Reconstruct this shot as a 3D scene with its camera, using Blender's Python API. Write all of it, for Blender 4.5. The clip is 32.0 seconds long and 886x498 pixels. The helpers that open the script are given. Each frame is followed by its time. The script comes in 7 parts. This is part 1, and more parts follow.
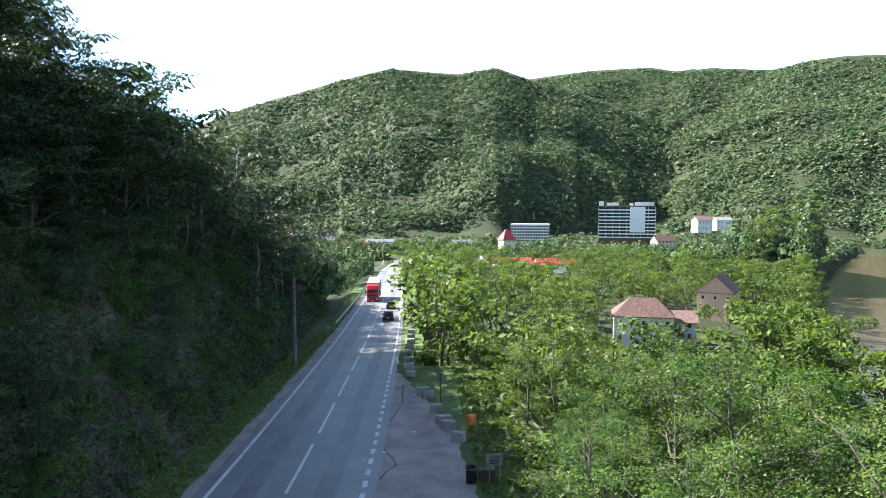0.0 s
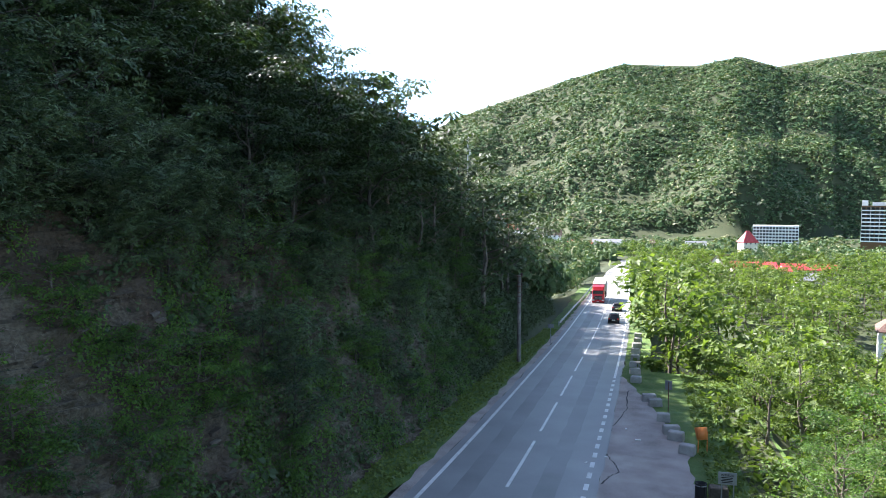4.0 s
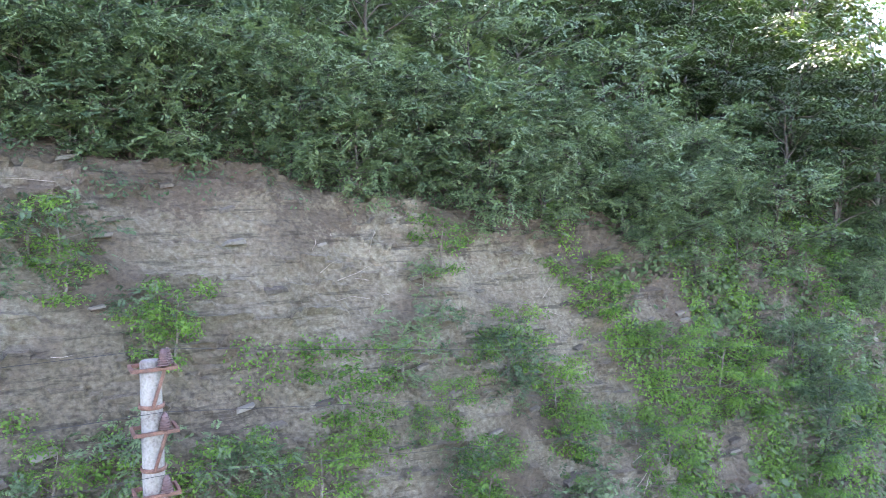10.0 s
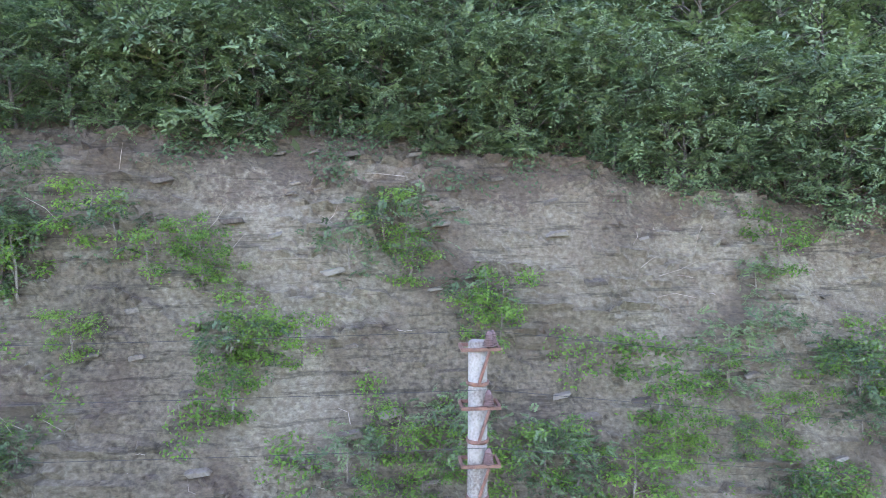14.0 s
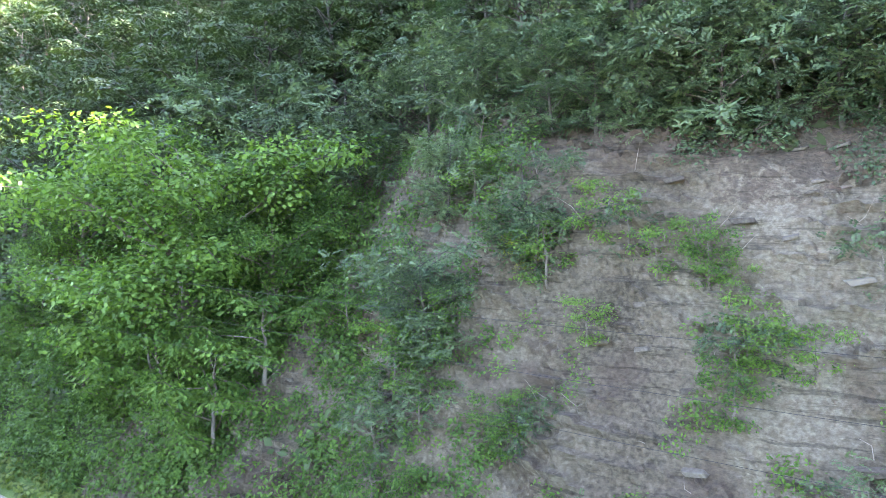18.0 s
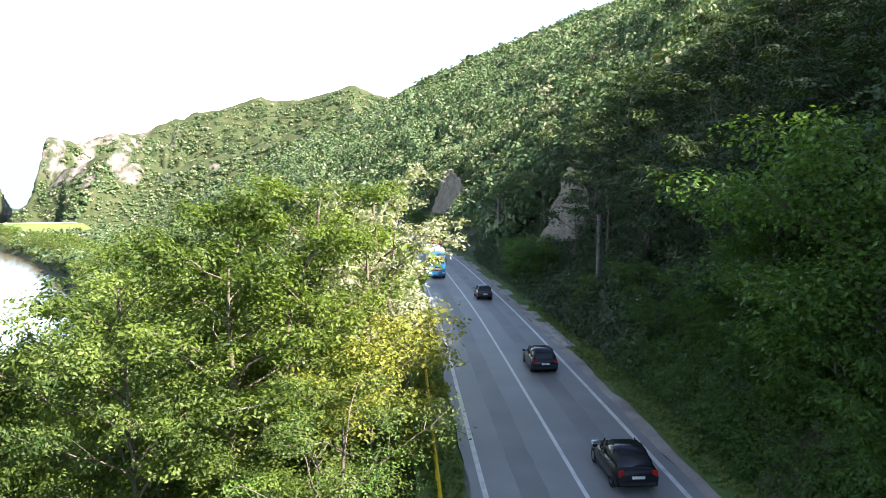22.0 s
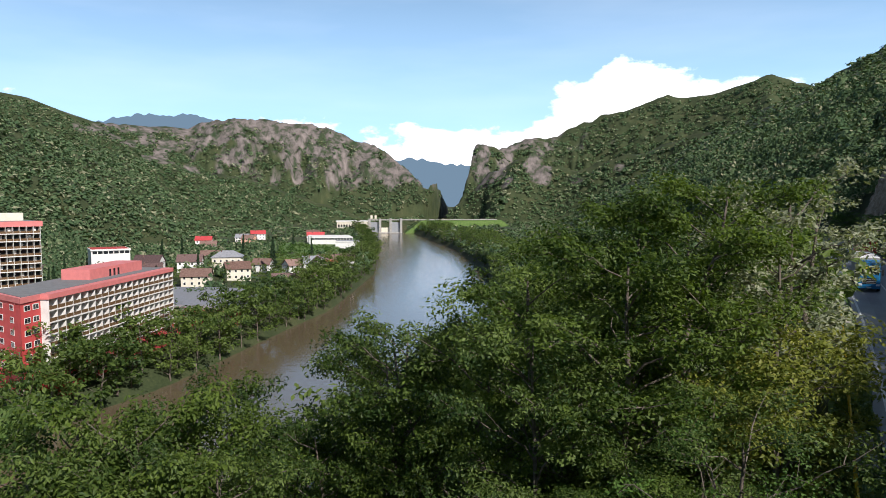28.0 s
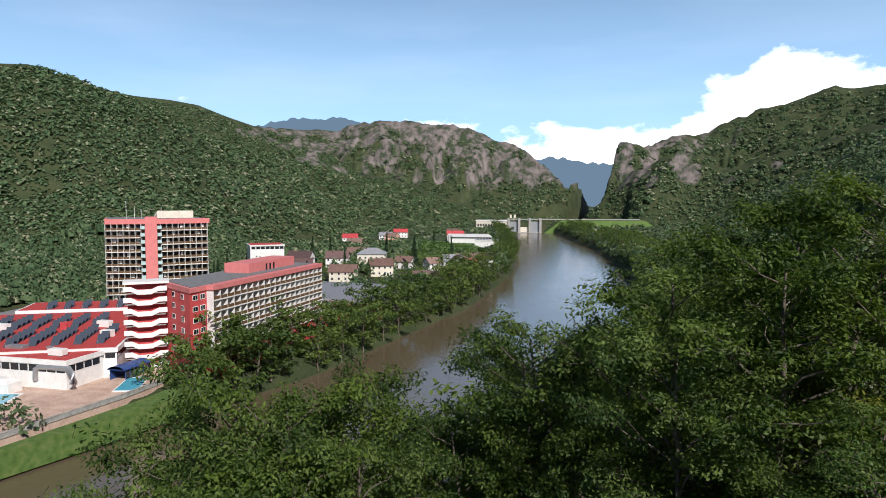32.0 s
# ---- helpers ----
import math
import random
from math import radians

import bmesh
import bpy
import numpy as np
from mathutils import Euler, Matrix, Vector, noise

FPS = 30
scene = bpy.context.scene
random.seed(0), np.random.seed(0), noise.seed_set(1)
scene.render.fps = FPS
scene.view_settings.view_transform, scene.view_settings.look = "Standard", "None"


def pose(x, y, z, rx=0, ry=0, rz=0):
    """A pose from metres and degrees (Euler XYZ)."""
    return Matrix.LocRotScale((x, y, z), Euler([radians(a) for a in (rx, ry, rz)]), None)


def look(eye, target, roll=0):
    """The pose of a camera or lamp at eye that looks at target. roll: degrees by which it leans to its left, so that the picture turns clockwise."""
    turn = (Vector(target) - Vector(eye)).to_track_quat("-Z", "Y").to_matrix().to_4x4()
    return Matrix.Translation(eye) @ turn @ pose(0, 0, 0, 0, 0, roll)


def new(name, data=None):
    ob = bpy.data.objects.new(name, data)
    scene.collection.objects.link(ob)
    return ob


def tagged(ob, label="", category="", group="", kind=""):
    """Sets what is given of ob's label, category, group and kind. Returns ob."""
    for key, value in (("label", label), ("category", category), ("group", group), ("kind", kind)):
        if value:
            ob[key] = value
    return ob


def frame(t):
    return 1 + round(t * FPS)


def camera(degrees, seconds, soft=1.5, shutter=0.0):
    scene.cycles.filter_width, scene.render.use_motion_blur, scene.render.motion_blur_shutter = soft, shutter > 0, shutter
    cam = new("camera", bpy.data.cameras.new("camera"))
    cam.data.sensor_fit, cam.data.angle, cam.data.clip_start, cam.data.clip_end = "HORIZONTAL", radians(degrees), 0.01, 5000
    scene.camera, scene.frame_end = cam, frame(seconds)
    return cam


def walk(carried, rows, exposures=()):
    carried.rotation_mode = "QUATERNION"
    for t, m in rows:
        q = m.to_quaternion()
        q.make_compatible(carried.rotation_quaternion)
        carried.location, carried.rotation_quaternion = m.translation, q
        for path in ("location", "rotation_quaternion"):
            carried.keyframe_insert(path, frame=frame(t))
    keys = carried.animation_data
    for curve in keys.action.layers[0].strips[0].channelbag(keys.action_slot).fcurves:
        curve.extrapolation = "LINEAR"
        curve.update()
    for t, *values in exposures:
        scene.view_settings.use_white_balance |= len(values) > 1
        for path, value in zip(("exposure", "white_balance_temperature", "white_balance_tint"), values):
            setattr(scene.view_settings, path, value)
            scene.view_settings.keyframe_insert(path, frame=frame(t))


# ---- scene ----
# The camera hovers beside a road over a river valley and turns on the spot.
EYE = (0.0, 0.0, 50.0)
cam = camera(64.2, 32.0, soft=0.55)
TURNS = ((0, 0.00, -3.95, -0.01), (0.5, 0.78, -3.95, -0.03), (1, 1.95, -3.95, -0.02), (1.5, 3.58, -3.95, -0.04), (2, 5.27, -3.95, -0.09),
         (2.5, 7.51, -3.95, -0.08), (3, 10.58, -3.93, -0.04), (3.5, 14.34, -3.98, 0.05), (5.5, 29.55, -3.83, -0.39), (6, 33.22, -3.74, -0.34),
         (6.5, 36.81, -3.79, -0.24), (7, 40.51, -3.73, -0.28), (7.5, 44.26, -3.75, -0.22), (8, 47.93, -3.71, -0.24), (8.5, 51.23, -3.70, -0.28),
         (9, 54.33, -3.63, -0.21), (9.5, 56.87, -3.70, -0.31), (10, 59.26, -3.80, -0.24), (10.5, 61.68, -3.91, -0.27), (11, 64.12, -4.03, -0.25),
         (11.5, 67.19, -4.11, -0.24), (12, 70.65, -4.25, -0.17), (12.5, 74.32, -4.23, -0.18), (13, 77.93, -4.34, -0.18), (13.5, 81.50, -4.34, -0.11),
         (15.5, 96.13, -4.40, -0.05), (16, 100.94, -4.45, -0.09), (16.5, 106.34, -4.45, -0.19), (17, 112.10, -4.49, -0.30),
         (17.5, 118.13, -4.33, -0.24), (18, 124.57, -4.28, -0.23), (18.5, 131.08, -4.21, -0.24), (19, 137.77, -4.21, -0.26),
         (19.5, 144.38, -4.18, -0.20), (20, 150.60, -4.17, -0.22), (20.5, 157.34, -4.14, -0.19), (21, 163.98, -4.11, -0.12),
         (21.5, 170.54, -4.14, -0.13), (22, 176.94, -4.08, -0.07), (22.5, 180.03, -4.09, -0.06), (23, 180.00, -4.10, -0.04),
         (23.5, 180.19, -4.11, -0.05), (24, 181.23, -4.09, -0.08), (24.5, 183.44, -4.06, -0.05), (25, 187.05, -4.07, -0.01),
         (25.5, 191.06, -4.10, -0.04), (26, 195.05, -4.11, -0.04), (26.5, 199.07, -4.09, -0.06), (28.5, 211.06, -4.08, -0.06),
         (29, 213.14, -4.09, -0.06), (29.5, 215.15, -4.09, -0.03), (30, 216.83, -4.10, -0.05), (30.5, 217.72, -4.10, -0.05),
         (31, 218.30, -4.12, -0.02), (31.5, 219.24, -4.11, -0.02), (32, 219.93, -4.11, 0.01))
EXPOSURES = ((0, 1.95, 6050, 14), (3, 2.05, 6050, 15), (5.5, 3.3, 6500, 19), (7, 4.4, 6750, 23), (9, 5.2, 6900, 30), (13, 5.1, 6900, 31), (16, 5.2, 6850, 29), (18.5, 5.35, 6800, 27), (19.5, 5.2, 6900, 25), (20.5, 4.5, 7000, 20),
             (21.3, 3.5, 6900, 18), (22.5, 2.1, 6800, 16), (24, 1.85, 6700, 15), (25, 1.5, 6600, 16), (26.5, 0.7, 6400, 15), (29, 0.15, 6200, 15), (32, 0.05, 6150, 15))
walk(cam, [(t, pose(*EYE, 0, 0, yaw) @ pose(0, 0, 0, 90 + tilt) @ pose(0, 0, 0, 0, 0, roll)) for t, yaw, tilt, roll in TURNS], EXPOSURES)

# ---- world and sun ----
SUN_YAW, SUN_HEIGHT = 62.0, 37.6
sun_dir = Vector((-math.sin(radians(SUN_YAW)) * math.cos(radians(SUN_HEIGHT)), math.cos(radians(SUN_YAW)) * math.cos(radians(SUN_HEIGHT)),
                  math.sin(radians(SUN_HEIGHT))))
sun = new("sun", bpy.data.lights.new("sun", "SUN"))
sun.data.energy, sun.data.angle, sun.data.color = 5.0, radians(0.53), (1.0, 0.94, 0.84)
sun.matrix_world = look(sun_dir * 900, (0, 0, 0))


def make_world():
    world = bpy.data.worlds.new("sky")
    scene.world = world
    world.use_nodes = True
    nt = world.node_tree
    n, l = nt.nodes, nt.links
    n.clear()
    sky = n.new("ShaderNodeTexSky")
    sky.sky_type, sky.sun_disc = "NISHITA", False
    sky.sun_elevation, sky.sun_rotation = radians(SUN_HEIGHT), radians(-SUN_YAW)
    sky.air_density, sky.dust_density, sky.altitude = 0.75, 0.2, 300
    sky.ozone_density = 2.0
    coord = n.new("ShaderNodeTexCoord")
    split = n.new("ShaderNodeSeparateXYZ")
    l.new(coord.outputs["Generated"], split.inputs[0])
    # heaped clouds low over the horizon, thin streaks higher up
    stretch = n.new("ShaderNodeMapping")
    stretch.inputs["Scale"].default_value = (1, 1, 1.9)
    l.new(coord.outputs["Generated"], stretch.inputs[0])
    heap = n.new("ShaderNodeTexNoise")
    heap.inputs["Scale"].default_value, heap.inputs["Detail"].default_value, heap.inputs["Roughness"].default_value = 3.2, 10, 0.58
    l.new(stretch.outputs[0], heap.inputs["Vector"])
    low = n.new("ShaderNodeMapRange")
    low.inputs["From Min"].default_value, low.inputs["From Max"].default_value = 0.03, 0.30
    low.inputs["To Min"].default_value, low.inputs["To Max"].default_value = 0.075, -0.14
    l.new(split.outputs["Z"], low.inputs["Value"])
    add = n.new("ShaderNodeMath")
    l.new(heap.outputs["Fac"], add.inputs[0]), l.new(low.outputs[0], add.inputs[1])
    # the heaps gather over the gorge
    toward, gather, heaps = n.new("ShaderNodeVectorMath"), n.new("ShaderNodeMapRange"), n.new("ShaderNodeMath")
    toward.operation = "DOT_PRODUCT"
    toward.inputs[1].default_value = (-math.sin(radians(203)), math.cos(radians(203)), 0.0)
    l.new(coord.outputs["Generated"], toward.inputs[0]), l.new(toward.outputs["Value"], gather.inputs["Value"])
    gather.inputs["From Min"].default_value, gather.inputs["From Max"].default_value = 0.90, 0.99
    gather.inputs["To Min"].default_value, gather.inputs["To Max"].default_value = -0.09, 0.05
    l.new(add.outputs[0], heaps.inputs[0]), l.new(gather.outputs[0], heaps.inputs[1])
    edge = n.new("ShaderNodeMapRange")
    edge.inputs["From Min"].default_value, edge.inputs["From Max"].default_value = 0.53, 0.585
    l.new(heaps.outputs[0], edge.inputs["Value"])
    flat = n.new("ShaderNodeMapping")
    flat.inputs["Scale"].default_value = (1, 1.4, 6)
    l.new(coord.outputs["Generated"], flat.inputs[0])
    streak = n.new("ShaderNodeTexNoise")
    streak.inputs["Scale"].default_value, streak.inputs["Detail"].default_value = 2.2, 7
    l.new(flat.outputs[0], streak.inputs["Vector"])
    veil = n.new("ShaderNodeMapRange")
    veil.inputs["From Min"].default_value, veil.inputs["From Max"].default_value = 0.45, 0.75
    veil.inputs["To Max"].default_value = 0.07
    l.new(streak.outputs["Fac"], veil.inputs["Value"])
    both = n.new("ShaderNodeMath")
    both.operation = "MAXIMUM"
    l.new(edge.outputs[0], both.inputs[0]), l.new(veil.outputs[0], both.inputs[1])
    mix = n.new("ShaderNodeMix")
    mix.data_type = "RGBA"
    l.new(both.outputs[0], mix.inputs["Factor"])
    mix.inputs[7].default_value = (34, 34, 34, 1)
    # thin bright haze towards the horizon
    haze = n.new("ShaderNodeMapRange")
    haze.inputs["From Min"].default_value, haze.inputs["From Max"].default_value = 0.0, 0.44
    haze.inputs["To Min"].default_value, haze.inputs["To Max"].default_value = 0.8, 0.0
    l.new(split.outputs["Z"], haze.inputs["Value"])
    pale = n.new("ShaderNodeMix")
    pale.data_type = "RGBA"
    l.new(haze.outputs[0], pale.inputs["Factor"]), l.new(sky.outputs[0], pale.inputs[6])
    pale.inputs[7].default_value = (13.5, 22.5, 31.0, 1)
    l.new(pale.outputs[2], mix.inputs[6])
    bg = n.new("ShaderNodeBackground")
    bg.inputs["Strength"].default_value = 0.05
    l.new(mix.outputs[2], bg.inputs["Color"])
    out = n.new("ShaderNodeOutputWorld")
    l.new(bg.outputs[0], out.inputs[0])


make_world()

# ---- materials ----
def ramp_of(nt, stops):
    node = nt.nodes.new("ShaderNodeValToRGB")
    els = node.color_ramp.elements
    while len(els) < len(stops):
        els.new(0.5)
    for e, (p, c) in zip(els, stops):
        e.position, e.color = p, (*c, 1)
    return node


def surface(name, stops, scale=1.0, fine=20.0, rough=0.85, bump=0.3, metal=0.0, distance=0.05, spread=0.0, detail=6):
    """A surface whose colour wanders between the stops at two scales, with a fine relief. spread: how far single objects differ."""
    m = bpy.data.materials.new(name)
    m.use_nodes = True
    nt = m.node_tree
    n, l = nt.nodes, nt.links
    bsdf = n["Principled BSDF"]
    geo = n.new("ShaderNodeNewGeometry")
    big, small = n.new("ShaderNodeTexNoise"), n.new("ShaderNodeTexNoise")
    big.inputs["Scale"].default_value, big.inputs["Detail"].default_value = scale, detail
    small.inputs["Scale"].default_value, small.inputs["Detail"].default_value = fine, 4
    for t in (big, small):
        l.new(geo.outputs["Position"], t.inputs["Vector"])
    mixer = n.new("ShaderNodeMath")
    mixer.operation = "MULTIPLY_ADD"
    mixer.inputs[1].default_value = 0.45
    l.new(small.outputs["Fac"], mixer.inputs[0])
    half = n.new("ShaderNodeMath")
    half.operation = "MULTIPLY"
    half.inputs[1].default_value = 0.55
    l.new(big.outputs["Fac"], half.inputs[0])
    l.new(half.outputs[0], mixer.inputs[2])
    value = mixer.outputs[0]
    if spread:
        info = n.new("ShaderNodeObjectInfo")
        m2 = n.new("ShaderNodeMath")
        m2.operation = "MULTIPLY_ADD"
        m2.inputs[1].default_value = spread
        l.new(info.outputs["Random"], m2.inputs[0]), l.new(value, m2.inputs[2])
        m3 = n.new("ShaderNodeMath")
        m3.operation = "SUBTRACT"
        m3.inputs[1].default_value = spread / 2
        l.new(m2.outputs[0], m3.inputs[0])
        value = m3.outputs[0]
    lo, hi = 0.34, 0.66
    ramp = ramp_of(nt, [(lo + (hi - lo) * p, c) for p, c in stops])
    l.new(value, ramp.inputs[0])
    l.new(ramp.outputs[0], bsdf.inputs["Base Color"])
    bsdf.inputs["Roughness"].default_value, bsdf.inputs["Metallic"].default_value = rough, metal
    bsdf.inputs["Specular IOR Level"].default_value = 0.3
    if bump:
        b = n.new("ShaderNodeBump")
        b.inputs["Strength"].default_value, b.inputs["Distance"].default_value = bump, distance
        l.new(small.outputs["Fac"], b.inputs["Height"])
        l.new(b.outputs[0], bsdf.inputs["Normal"])
    return m


def leaves(name, dark, light, clear=0.35, spread=0.5, gloss=0.3, pale=None):
    """Leaf blades: each one its own green, each tree its own mean; some light comes through."""
    m = bpy.data.materials.new(name)
    m.use_nodes = True
    nt = m.node_tree
    n, l = nt.nodes, nt.links
    n.clear()
    geo, info = n.new("ShaderNodeNewGeometry"), n.new("ShaderNodeObjectInfo")
    mad = n.new("ShaderNodeMath")
    mad.operation = "MULTIPLY_ADD"
    mad.inputs[1].default_value = 1 - spread
    sc = n.new("ShaderNodeMath")
    sc.operation = "MULTIPLY"
    sc.inputs[1].default_value = spread
    l.new(info.outputs["Random"], sc.inputs[0])
    l.new(geo.outputs["Random Per Island"], mad.inputs[0]), l.new(sc.outputs[0], mad.inputs[2])
    # each clump of leaves has its own tone
    tone, shift = n.new("ShaderNodeAttribute"), n.new("ShaderNodeMath")
    tone.attribute_name = "tone"
    l.new(mad.outputs[0], shift.inputs[0]), l.new(tone.outputs["Fac"], shift.inputs[1])
    ramp = ramp_of(nt, [(0.05, dark), (0.93, light)] + ([(0.99, pale)] if pale else []))
    l.new(shift.outputs[0], ramp.inputs[0])
    bsdf, tr, mix, out = n.new("ShaderNodeBsdfPrincipled"), n.new("ShaderNodeBsdfTranslucent"), n.new("ShaderNodeMixShader"), n.new("ShaderNodeOutputMaterial")
    bsdf.inputs["Roughness"].default_value = 0.55
    bsdf.inputs["Specular IOR Level"].default_value = gloss
    l.new(ramp.outputs[0], bsdf.inputs["Base Color"])
    glow = n.new("ShaderNodeMix")
    glow.data_type, glow.blend_type = "RGBA", "MULTIPLY"
    glow.inputs["Factor"].default_value = 1
    l.new(ramp.outputs[0], glow.inputs[6])
    glow.inputs[7].default_value = (1.5, 1.6, 0.6, 1)
    l.new(glow.outputs[2], tr.inputs["Color"])
    mix.inputs[0].default_value = clear
    l.new(bsdf.outputs[0], mix.inputs[1]), l.new(tr.outputs[0], mix.inputs[2]), l.new(mix.outputs[0], out.inputs[0])
    return m


# soil and grass, coloured darker so gaps between crowns read as shade
M_ground = surface("forest_soil_grass_and_shade", [(0, (0.022, 0.034, 0.012)), (0.5, (0.04, 0.055, 0.02)), (1, (0.07, 0.075, 0.032))], 0.05, 1.2, bump=0.4, distance=0.3)
M_grass = surface("verge_grass", [(0, (0.05, 0.10, 0.02)), (0.5, (0.09, 0.16, 0.035)), (1, (0.17, 0.20, 0.07))], 0.8, 14, bump=0.8, distance=0.08)
M_asphalt = surface("worn_asphalt", [(0, (0.185, 0.184, 0.182)), (0.5, (0.232, 0.231, 0.229)), (1, (0.285, 0.284, 0.28))], 0.25, 60, rough=0.5, bump=0.25, distance=0.01)
M_gravel = surface("dusty_cracked_asphalt", [(0, (0.21, 0.18, 0.16)), (0.5, (0.36, 0.31, 0.28)), (1, (0.46, 0.41, 0.37))], 0.5, 18, bump=0.6, distance=0.03)
M_line = surface("road_paint", [(0, (0.45, 0.45, 0.44)), (0.4, (0.66, 0.66, 0.64)), (1, (0.78, 0.78, 0.76))], 1.5, 30, rough=0.7, bump=0.1, distance=0.005)
M_blade = leaves("grass_blade", (0.05, 0.10, 0.018), (0.17, 0.22, 0.06))
M_bark = surface("grey_bark", [(0, (0.06, 0.048, 0.038)), (0.5, (0.12, 0.10, 0.08)), (1, (0.2, 0.175, 0.15))], 2.0, 25, bump=0.7, distance=0.03)
# the grey bark darkened: the hillside's shade is put into its colour
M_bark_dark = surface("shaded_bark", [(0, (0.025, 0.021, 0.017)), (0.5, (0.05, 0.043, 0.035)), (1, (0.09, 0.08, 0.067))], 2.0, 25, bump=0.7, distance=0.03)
M_concrete = surface("weathered_concrete", [(0, (0.2, 0.19, 0.175)), (0.5, (0.33, 0.32, 0.3)), (1, (0.44, 0.43, 0.4))], 1.2, 30, bump=0.3, distance=0.02)
M_rust = surface("rusty_steel", [(0, (0.05, 0.028, 0.022)), (0.5, (0.10, 0.05, 0.038)), (1, (0.17, 0.09, 0.065))], 6, 60, rough=0.75, bump=0.3, distance=0.005)
M_leaf_near = leaves("river_tree_leaf", (0.03, 0.064, 0.014), (0.145, 0.205, 0.048), 0.4)
M_leaf_locust = leaves("locust_leaf", (0.026, 0.056, 0.010), (0.115, 0.17, 0.028), 0.42)
# ash leaf green darkened, so the hillside's shade sits in the colour
M_leaf_hill = leaves("shaded_hill_leaf", (0.013, 0.031, 0.011), (0.055, 0.09, 0.03), 0.2)
M_leaf_ash = leaves("ash_leaf", (0.022, 0.047, 0.023), (0.095, 0.14, 0.068), 0.22)
M_leaf_bright = leaves("maple_leaf", (0.026, 0.07, 0.013), (0.10, 0.185, 0.034))
M_leaf_yellow = leaves("yellowing_leaf", (0.10, 0.13, 0.02), (0.24, 0.25, 0.045))
M_leaf_pale = leaves("silvery_poplar_leaf", (0.10, 0.13, 0.06), (0.34, 0.36, 0.26))
M_leaf_dark = leaves("spruce_needles", (0.012, 0.03, 0.012), (0.03, 0.06, 0.025), 0.1)
M_woods = leaves("far_beech_wood", (0.058, 0.104, 0.05), (0.12, 0.172, 0.082), 0.12, 0.0, 0.05, (0.26, 0.27, 0.17))



def ruffle(m, scale, strength, distance):
    """Leafy relief on the crowns of far trees."""
    n, l = m.node_tree.nodes, m.node_tree.links
    geo, nz, bump = n.new("ShaderNodeNewGeometry"), n.new("ShaderNodeTexNoise"), n.new("ShaderNodeBump")
    nz.inputs["Scale"].default_value, nz.inputs["Detail"].default_value, nz.inputs["Roughness"].default_value = scale, 6, 0.75
    bump.inputs["Strength"].default_value, bump.inputs["Distance"].default_value = strength, distance
    l.new(geo.outputs["Position"], nz.inputs["Vector"]), l.new(nz.outputs["Fac"], bump.inputs["Height"])
    l.new(bump.outputs[0], n["Principled BSDF"].inputs["Normal"])


ruffle(M_woods, 0.5, 0.7, 1.2)


def bare_rock(m):
    """Lets pale crag rock show through where the ground's rock share is high."""
    nt = m.node_tree
    n, l = nt.nodes, nt.links
    bsdf = n["Principled BSDF"]
    old = bsdf.inputs["Base Color"].links[0].from_socket
    share, geo = n.new("ShaderNodeAttribute"), n.new("ShaderNodeNewGeometry")
    share.attribute_name = "rock"
    stretch, nz = n.new("ShaderNodeMapping"), n.new("ShaderNodeTexNoise")
    stretch.inputs["Scale"].default_value = (0.06, 0.06, 0.02)
    nz.inputs["Scale"].default_value, nz.inputs["Detail"].default_value, nz.inputs["Roughness"].default_value = 1.0, 9, 0.65
    l.new(geo.outputs["Position"], stretch.inputs[0]), l.new(stretch.outputs[0], nz.inputs["Vector"])
    colour = ramp_of(nt, [(0.36, (0.03, 0.05, 0.02)), (0.44, (0.055, 0.065, 0.04)), (0.50, (0.12, 0.104, 0.094)), (0.66, (0.225, 0.192, 0.175))])
    l.new(nz.outputs["Fac"], colour.inputs[0])
    mix = n.new("ShaderNodeMix")
    mix.data_type = "RGBA"
    cut = n.new("ShaderNodeMapRange")
    cut.inputs["From Min"].default_value, cut.inputs["From Max"].default_value = 0.3, 0.5
    l.new(share.outputs["Fac"], cut.inputs["Value"]), l.new(cut.outputs[0], mix.inputs["Factor"])
    l.new(old, mix.inputs[6]), l.new(colour.outputs[0], mix.inputs[7]), l.new(mix.outputs[2], bsdf.inputs["Base Color"])


bare_rock(M_ground)


# ---- helpers ----
def mesh_of(name, verts, faces, mat=None, smooth=False):
    """A mesh from numpy arrays: n x 3 corners, m x k faces."""
    me = bpy.data.meshes.new(name)
    verts, faces = np.asarray(verts, np.float32), np.asarray(faces, np.int32)
    k = faces.shape[1]
    me.vertices.add(len(verts))
    me.vertices.foreach_set("co", verts.ravel())
    me.loops.add(faces.size)
    me.loops.foreach_set("vertex_index", faces.ravel())
    me.polygons.add(len(faces))
    me.polygons.foreach_set("loop_start", np.arange(0, faces.size, k, dtype=np.int32))
    me.polygons.foreach_set("loop_total", np.full(len(faces), k, np.int32))
    me.polygons.foreach_set("use_smooth", np.full(len(faces), smooth))
    me.update()
    if mat:
        me.materials.append(mat)
    return me


def set_tone(me, values):
    """A tone for each face of a leafy mesh."""
    me.attributes.new("tone", "FLOAT", "FACE").data.foreach_set("value", np.asarray(values, np.float32))
    return me


def child(ob, parent, label=""):
    ob.parent = parent
    if label:
        tagged(ob, label)
    return ob


def grid_faces(rows, cols, wrap=False):
    i, j = np.meshgrid(np.arange(rows - 1), np.arange(cols if wrap else cols - 1), indexing="ij")
    j2 = (j + 1) % cols
    return np.stack([i * cols + j, i * cols + j2, (i + 1) * cols + j2, (i + 1) * cols + j], -1).reshape(-1, 4)


